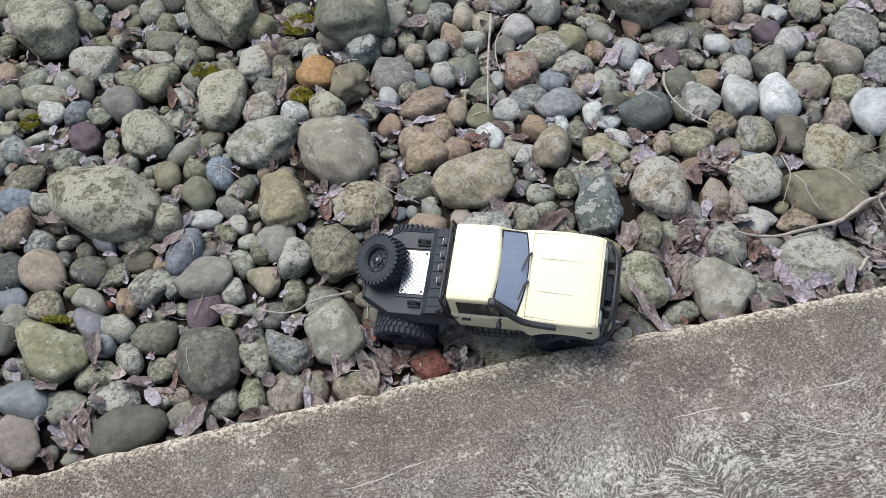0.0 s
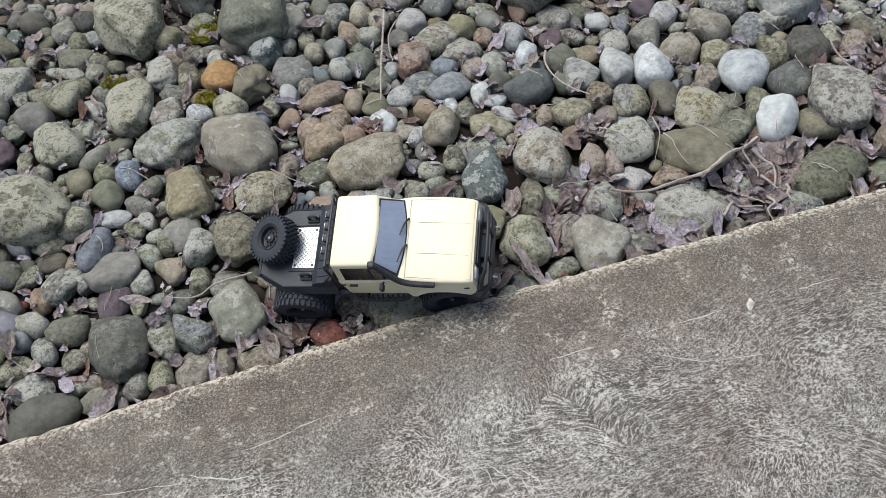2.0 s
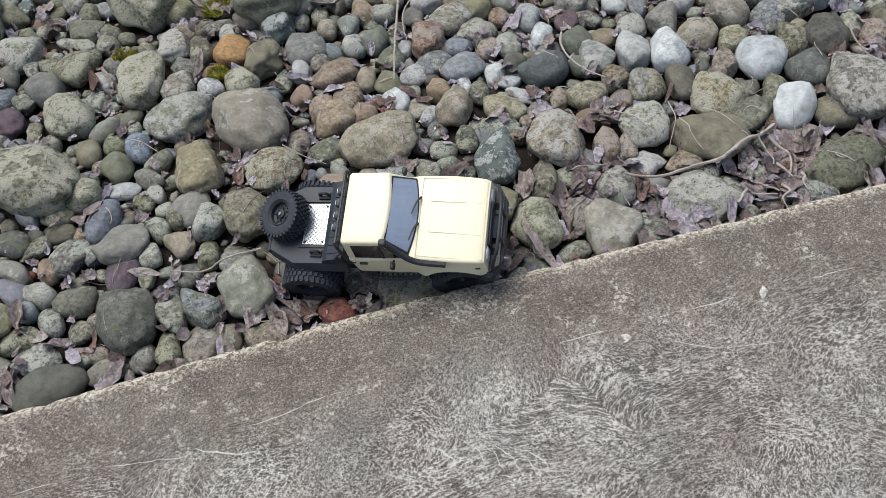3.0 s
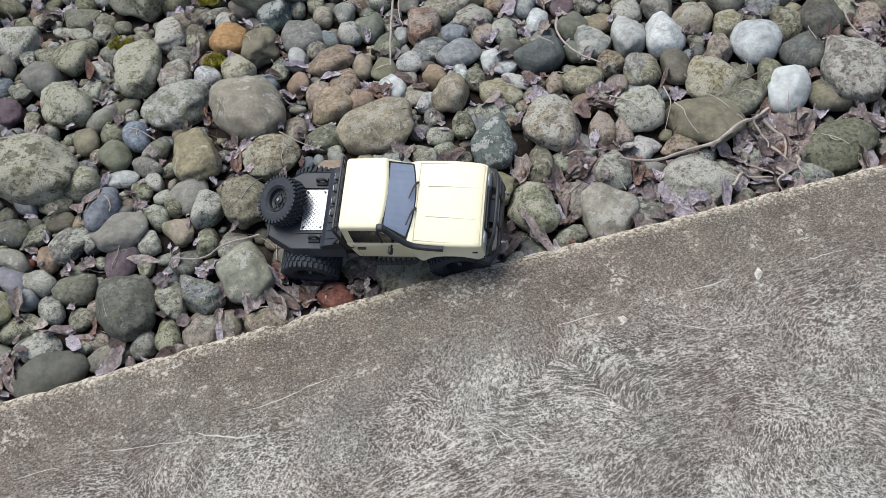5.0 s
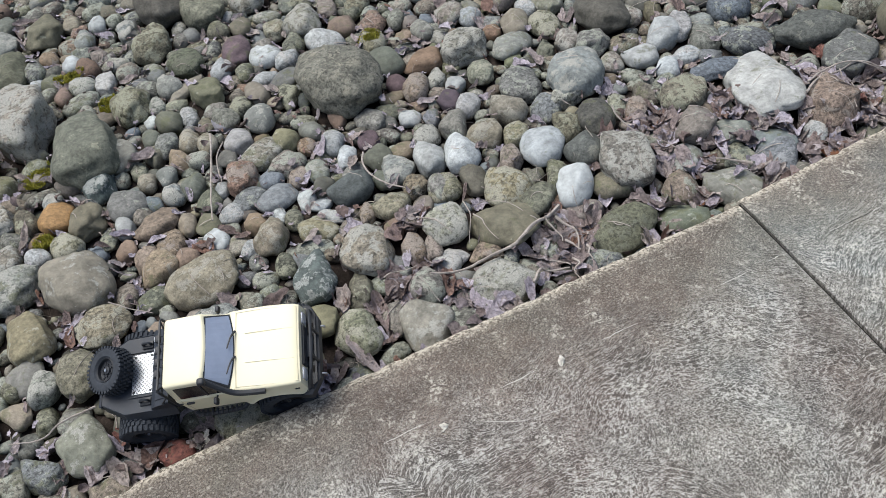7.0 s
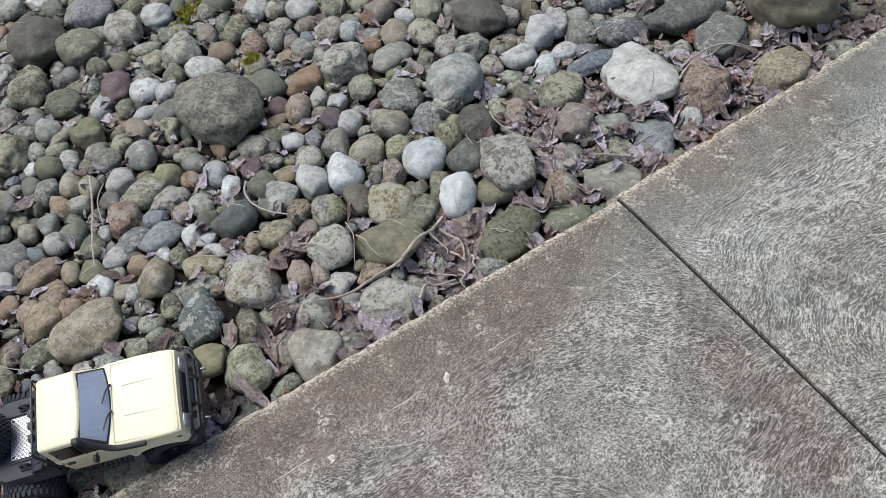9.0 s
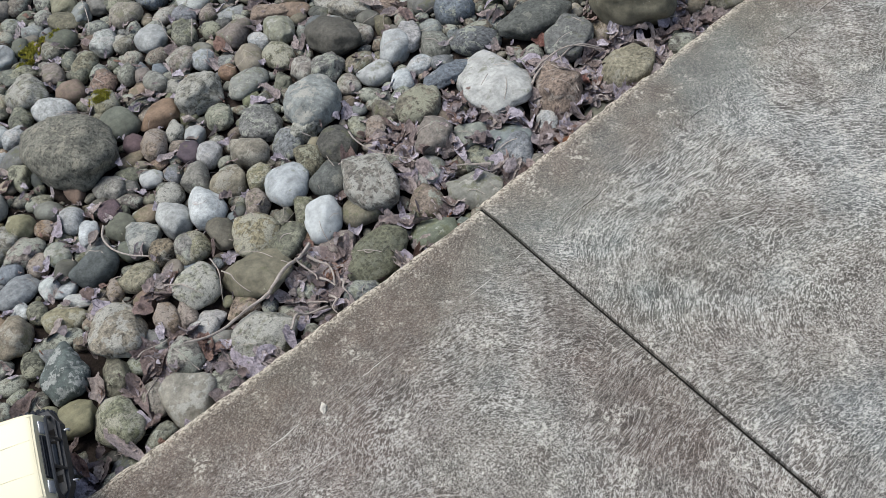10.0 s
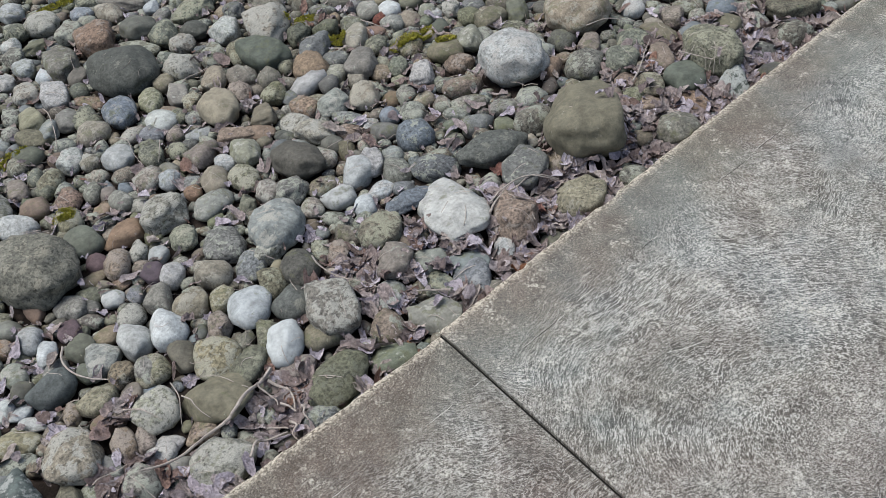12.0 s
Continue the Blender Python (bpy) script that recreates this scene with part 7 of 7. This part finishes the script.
twig([(-0.513, 0.332), (-0.517, 0.276), (-0.551, 0.225)], 0.002)
twig([(-0.512, 0.274), (-0.504, 0.233), (-0.494, 0.185)], 0.002)
twig([(-0.606, 0.110), (-0.580, 0.110), (-0.552, 0.110)], 0.0014)
twig([(-0.964, 0.952), (-1.001, 0.826), (-1.026, 0.717), (-1.051, 0.616)], 0.003)
twig([(-0.946, 0.905), (-0.993, 0.798), (-1.000, 0.741)], 0.0025)
twig([(-0.645, 0.647), (-0.666, 0.586), (-0.665, 0.531), (-0.643, 0.479), (-0.610, 0.446)], 0.0026)
twig([(-1.401, 0.208), (-1.476, 0.200), (-1.520, 0.202), (-1.584, 0.225)], 0.0022)
twig([(0.368, 0.215), (0.430, 0.242), (0.507, 0.259), (0.562, 0.244), (0.626, 0.210)], 0.003)
twig([(0.492, 0.237), (0.460, 0.169), (0.437, 0.116)], 0.0025)
twig([(-0.060, 0.414), (-0.037, 0.337), (0.007, 0.236)], 0.003)
twig([(0.134, 0.110), (0.071, 0.163)], 0.005)
twig([(1.101, 0.343), (1.204, 0.393), (1.318, 0.451)], 0.0038)
twig([(1.247, 0.658), (1.331, 0.639), (1.405, 0.566)], 0.003)
twig([(1.305, 0.329), (1.332, 0.221)], 0.0032)
twig([(-0.212, 1.856), (-0.216, 1.771), (-0.255, 1.625), (-0.297, 1.523)], 0.002)
twig([(-0.143, 1.385), (-0.123, 1.324), (-0.151, 1.190)], 0.002)
twig([(-0.047, 1.277), (-0.105, 1.178)], 0.0022)
twig([(-1.324, 0.454), (-1.280, 0.422), (-1.243, 0.386)], 0.002)
twig([(0.867, 1.488), (0.859, 1.339), (0.876, 1.261)], 0.003)
twig([(0.178, 1.541), (0.240, 1.552), (0.293, 1.544)], 0.0025)
twig([(-0.621, 0.351), (-0.592, 0.295), (-0.576, 0.256)], 0.0028)
twig([(0.396, 0.240), (0.473, 0.271), (0.543, 0.252), (0.615, 0.204)], 0.0025)
twig([(-0.755, 0.236), (-0.716, 0.229), (-0.684, 0.213)], 0.002)


# ---- single fallen leaves ----
def maple_leaf(x, y, size, turn, material, label, tip=0.0):
    r = random.Random(int(x * 1000) + int(y * 7000))
    tips = [(0, 1.0), (48, 0.9), (-48, 0.9), (100, 0.72), (-100, 0.72), (150, 0.66), (-150, 0.66)]
    marks = []
    order = sorted(tips)
    for i, (a, t) in enumerate(order):
        b = order[(i + 1) % len(order)][0] + (360 if i == len(order) - 1 else 0)
        marks += [(a - 16, t * 0.86), (a, t), (a + 16, t * 0.86), ((a + b) / 2, 0.8)]
    if y > 0:
        spots = [(level_at(x + i * 0.006, y + j * 0.006) + 0.25 * math.hypot(i, j) * 0.006, x + i * 0.006, max(0.012, y + j * 0.006)) for i in range(-4, 5) for j in range(-4, 5)]
        _, x, y = min(spots)
    bm = bmesh.new()
    half, lean = size / 2, r.uniform(0, 6.28)
    rings = []
    for f in (0.25, 0.5, 0.75, 1.0):
        ring = []
        for a, t in marks:
            rad = half * t * f * r.uniform(0.86, 1.08)
            px, py = rad * math.cos(radians(a)), rad * math.sin(radians(a))
            pz = half * (0.3 * f * f * math.sin(radians(a * 2.0) + lean) + 0.2 * f * abs(math.sin(radians(a * 4.0) + lean)) + 0.4 * f * noise.noise((px * 60, py * 60, lean)) + r.uniform(-0.12, 0.12) * f)
            ring.append(bm.verts.new((px, py, pz)))
        rings.append(ring)
    mid = bm.verts.new((0, 0, 0))
    k = len(marks)
    for i in range(k):
        bm.faces.new((mid, rings[0][i], rings[0][(i + 1) % k]))
        for a, b in zip(rings, rings[1:]):
            bm.faces.new((a[i], b[i], b[(i + 1) % k], a[(i + 1) % k]))
    near = level_at(x, y, 0.01) if y > 0 else 0.0
    ob = part("leaf", bm, material, basis=pose(x, y, near + 0.008, r.uniform(-12, 12), r.uniform(-12, 12) + tip, turn))
    return tagged(ob, label, "leaf", "fallen leaves")


maple_leaf(-1.383, 0.175, 0.069, 190, RED_LEAF, "faded red maple leaf on the stones")
maple_leaf(0.332, 0.091, 0.058, 349, BROWN_LEAF, "curled russet-brown dead leaf on the stones")
maple_leaf(-0.105, 0.160, 0.040, 181, RED_LEAF, "faded red maple leaf on the stones")
maple_leaf(-0.059, 0.071, 0.044, 14, BROWN_LEAF, "curled russet-brown dead leaf on the stones")
maple_leaf(-0.472, 0.339, 0.060, 5, LILAC_LEAF, "pale lilac-grey dead maple leaf on the stones")
maple_leaf(-1.490, 0.819, 0.074, 330, LILAC_LEAF, "pale lilac-grey dead maple leaf on the stones")
maple_leaf(-1.511, 1.027, 0.065, 280, LILAC_LEAF, "pale lilac-grey dead maple leaf on the stones")
maple_leaf(-1.267, 0.467, 0.044, 320, LILAC_LEAF, "pale lilac-grey dead maple leaf on the stones")
maple_leaf(-2.056, 1.066, 0.058, 165, LILAC_LEAF, "pale lilac-grey dead maple leaf on the stones")
maple_leaf(-1.116, 0.567, 0.048, 95, LILAC_LEAF, "pale lilac-grey dead maple leaf on the stones")
maple_leaf(0.554, 0.366, 0.063, 210, RED_LEAF, "faded red maple leaf on the stones")
maple_leaf(0.470, 0.190, 0.058, 250, RED_LEAF, "faded red maple leaf on the stones")
maple_leaf(0.415, 0.135, 0.066, 165, LILAC_LEAF, "pale lilac-grey dead maple leaf on the stones")
maple_leaf(0.016, 0.548, 0.075, 350, LILAC_LEAF, "pale lilac-grey dead maple leaf on the stones")
maple_leaf(0.063, 0.420, 0.051, 215, RED_LEAF, "faded red maple leaf on the stones")
maple_leaf(-1.443, 1.004, 0.071, 250, LITTER, "dry pinkish-brown leaf on the stones")
maple_leaf(-1.591, 0.151, 0.043, 180, LITTER, "dry pinkish-brown leaf on the stones")
maple_leaf(-1.545, 0.175, 0.065, 10, LILAC_LEAF, "pale lilac-grey dead maple leaf on the stones")
maple_leaf(-1.758, 0.277, 0.050, 320, LITTER, "dry pinkish-brown leaf on the stones")
maple_leaf(-0.793, 0.164, 0.056, 190, LITTER, "dry pinkish-brown leaf on the stones")
maple_leaf(-0.827, 0.118, 0.047, 205, LITTER, "dry pinkish-brown leaf on the stones")
maple_leaf(-0.821, 0.052, 0.054, 155, LILAC_LEAF, "pale lilac-grey dead maple leaf on the stones")
maple_leaf(-0.660, 0.109, 0.045, 50, LITTER, "dry pinkish-brown leaf on the stones")
maple_leaf(-0.631, 0.040, 0.049, 160, LITTER, "dry pinkish-brown leaf on the stones")
maple_leaf(-1.280, 0.043, 0.050, 80, LITTER, "dry pinkish-brown leaf on the stones")
maple_leaf(-1.048, 0.210, 0.072, 185, LILAC_LEAF, "pale lilac-grey dead maple leaf on the stones")
maple_leaf(0.243, 0.317, 0.084, 110, LILAC_LEAF, "pale lilac-grey dead maple leaf on the stones")
maple_leaf(0.195, 0.254, 0.069, 230, LITTER, "dry pinkish-brown leaf on the stones")
maple_leaf(0.218, 0.156, 0.067, 50, LILAC_LEAF, "pale lilac-grey dead maple leaf on the stones")
maple_leaf(-0.362, 0.423, 0.050, 195, LITTER, "dry pinkish-brown leaf on the stones")
maple_leaf(-0.372, 0.459, 0.043, 10, LITTER, "dry pinkish-brown leaf on the stones")
maple_leaf(-0.764, 0.395, 0.067, 165, LILAC_LEAF, "pale lilac-grey dead maple leaf on the stones")
maple_leaf(-1.640, 0.406, 0.047, 315, LITTER, "dry pinkish-brown leaf on the stones")
maple_leaf(-1.781, 0.257, 0.044, 240, LITTER, "dry pinkish-brown leaf on the stones")
maple_leaf(1.547, 0.204, 0.109, 245, LILAC_LEAF, "pale lilac-grey dead maple leaf on the stones")
maple_leaf(1.618, 0.137, 0.090, 270, LILAC_LEAF, "pale lilac-grey dead maple leaf on the stones")
maple_leaf(1.482, 0.119, 0.088, 130, LILAC_LEAF, "pale lilac-grey dead maple leaf on the stones")
maple_leaf(-1.712, 0.679, 0.057, 210, LITTER, "dry pinkish-brown leaf on the stones")
maple_leaf(-1.234, 0.065, 0.058, 70, PALE_BIT, "bleached tan maple leaf beside the tyre")
maple_leaf(-1.789, 1.144, 0.066, 10, LILAC_LEAF, "pale lilac-grey dead maple leaf on the stones")
maple_leaf(-0.752, 0.490, 0.050, 270, LILAC_LEAF, "pale lilac-grey dead maple leaf on the stones")
maple_leaf(-1.260, 0.512, 0.042, 245, LILAC_LEAF, "pale lilac-grey dead maple leaf on the stones")
maple_leaf(-0.814, 0.611, 0.042, 330, LILAC_LEAF, "pale lilac-grey dead maple leaf on the stones")
maple_leaf(-0.724, 0.666, 0.056, 270, LILAC_LEAF, "pale lilac-grey dead maple leaf on the stones")
maple_leaf(0.185, 0.686, 0.063, 110, LILAC_LEAF, "pale lilac-grey dead maple leaf on the stones")


def crumb(x, y, wide, turn, seed):
    """A chip of pale mortar or dried leaf stuck to the slab."""
    r = random.Random(seed)
    bm = bmesh.new()
    bmesh.ops.create_icosphere(bm, subdivisions=2, radius=1.0)
    for v in bm.verts:
        k = 0.8 + 0.5 * noise.noise(v.co * 1.7 + Vector((seed, 0, 0))) + r.uniform(-0.08, 0.08)
        v.co = Vector((v.co.x * k * wide / 2, v.co.y * k * wide * 0.33, max(-0.25, v.co.z) * k * wide * 0.24))
    ob = part("leaf_scrap", bm, PALE_BIT, basis=pose(x, y, 0.001, 0, 0, turn))
    return tagged(ob, "tiny bleached scrap stuck on the concrete", "debris")


crumb(-0.551, -0.178, 0.026, 60, 4)
crumb(-0.810, -0.196, 0.021, 120, 9)
crumb(-0.815, -0.205, 0.010, 20, 13)


# ---- moss tufts ----
def moss(x, y, wide, deep):
    r = random.Random(int(x * 900) + int(y * 5000))
    verts, faces = [], []
    for _ in range(int(300 + 160000 * wide * deep)):
        a, q = r.uniform(0, 2 * math.pi), math.sqrt(r.random())
        px, py = x + q * wide / 2 * math.cos(a), y + q * deep / 2 * math.sin(a)
        if noise.noise((px * 40, py * 40, 2)) < -0.18:
            continue
        pz = max(surface(px, py), bed_level(py) + 0.03) - 0.003
        t, h = r.uniform(0, 6.28), r.uniform(0.005, 0.012)
        c, s = math.cos(t), math.sin(t)
        lx, ly = r.uniform(-0.006, 0.006), r.uniform(-0.006, 0.006)
        k = len(verts)
        verts += [(px - c * 0.0026, py - s * 0.0026, pz), (px + c * 0.0026, py + s * 0.0026, pz), (px + lx * 0.5 + c * 0.0022, py + ly * 0.5 + s * 0.0022, pz + h * 0.6), (px + lx, py + ly, pz + h)]
        faces += [(k, k + 1, k + 2), (k, k + 2, k + 3)]
    me = bpy.data.meshes.new("moss")
    me.from_pydata(verts, [], faces)
    me.materials.append(MOSS)
    return tagged(new("moss", me), "yellow-green moss tuft growing between the stones", "moss", kind="stuff")
moss(-1.428, 1.082, 0.088, 0.073)
moss(-1.446, 0.805, 0.050, 0.057)
moss(-1.668, 0.958, 0.056, 0.052)
moss(0.198, 2.711, 0.200, 0.070)
moss(0.737, 1.630, 0.120, 0.070)
moss(0.724, 1.384, 0.060, 0.090)
moss(0.850, 1.150, 0.130, 0.070)
moss(0.932, 1.150, 0.120, 0.070)
moss(0.935, 1.022, 0.080, 0.060)
moss(-0.456, 1.638, 0.090, 0.090)
moss(-0.505, 1.573, 0.060, 0.040)
moss(-1.197, 1.333, 0.060, 0.080)
moss(-1.282, 1.570, 0.100, 0.050)
moss(-0.420, 1.163, 0.073, 0.075)
moss(-0.389, 1.650, 0.080, 0.080)
moss(-2.071, 0.883, 0.045, 0.049)
moss(-1.953, 0.282, 0.042, 0.026)
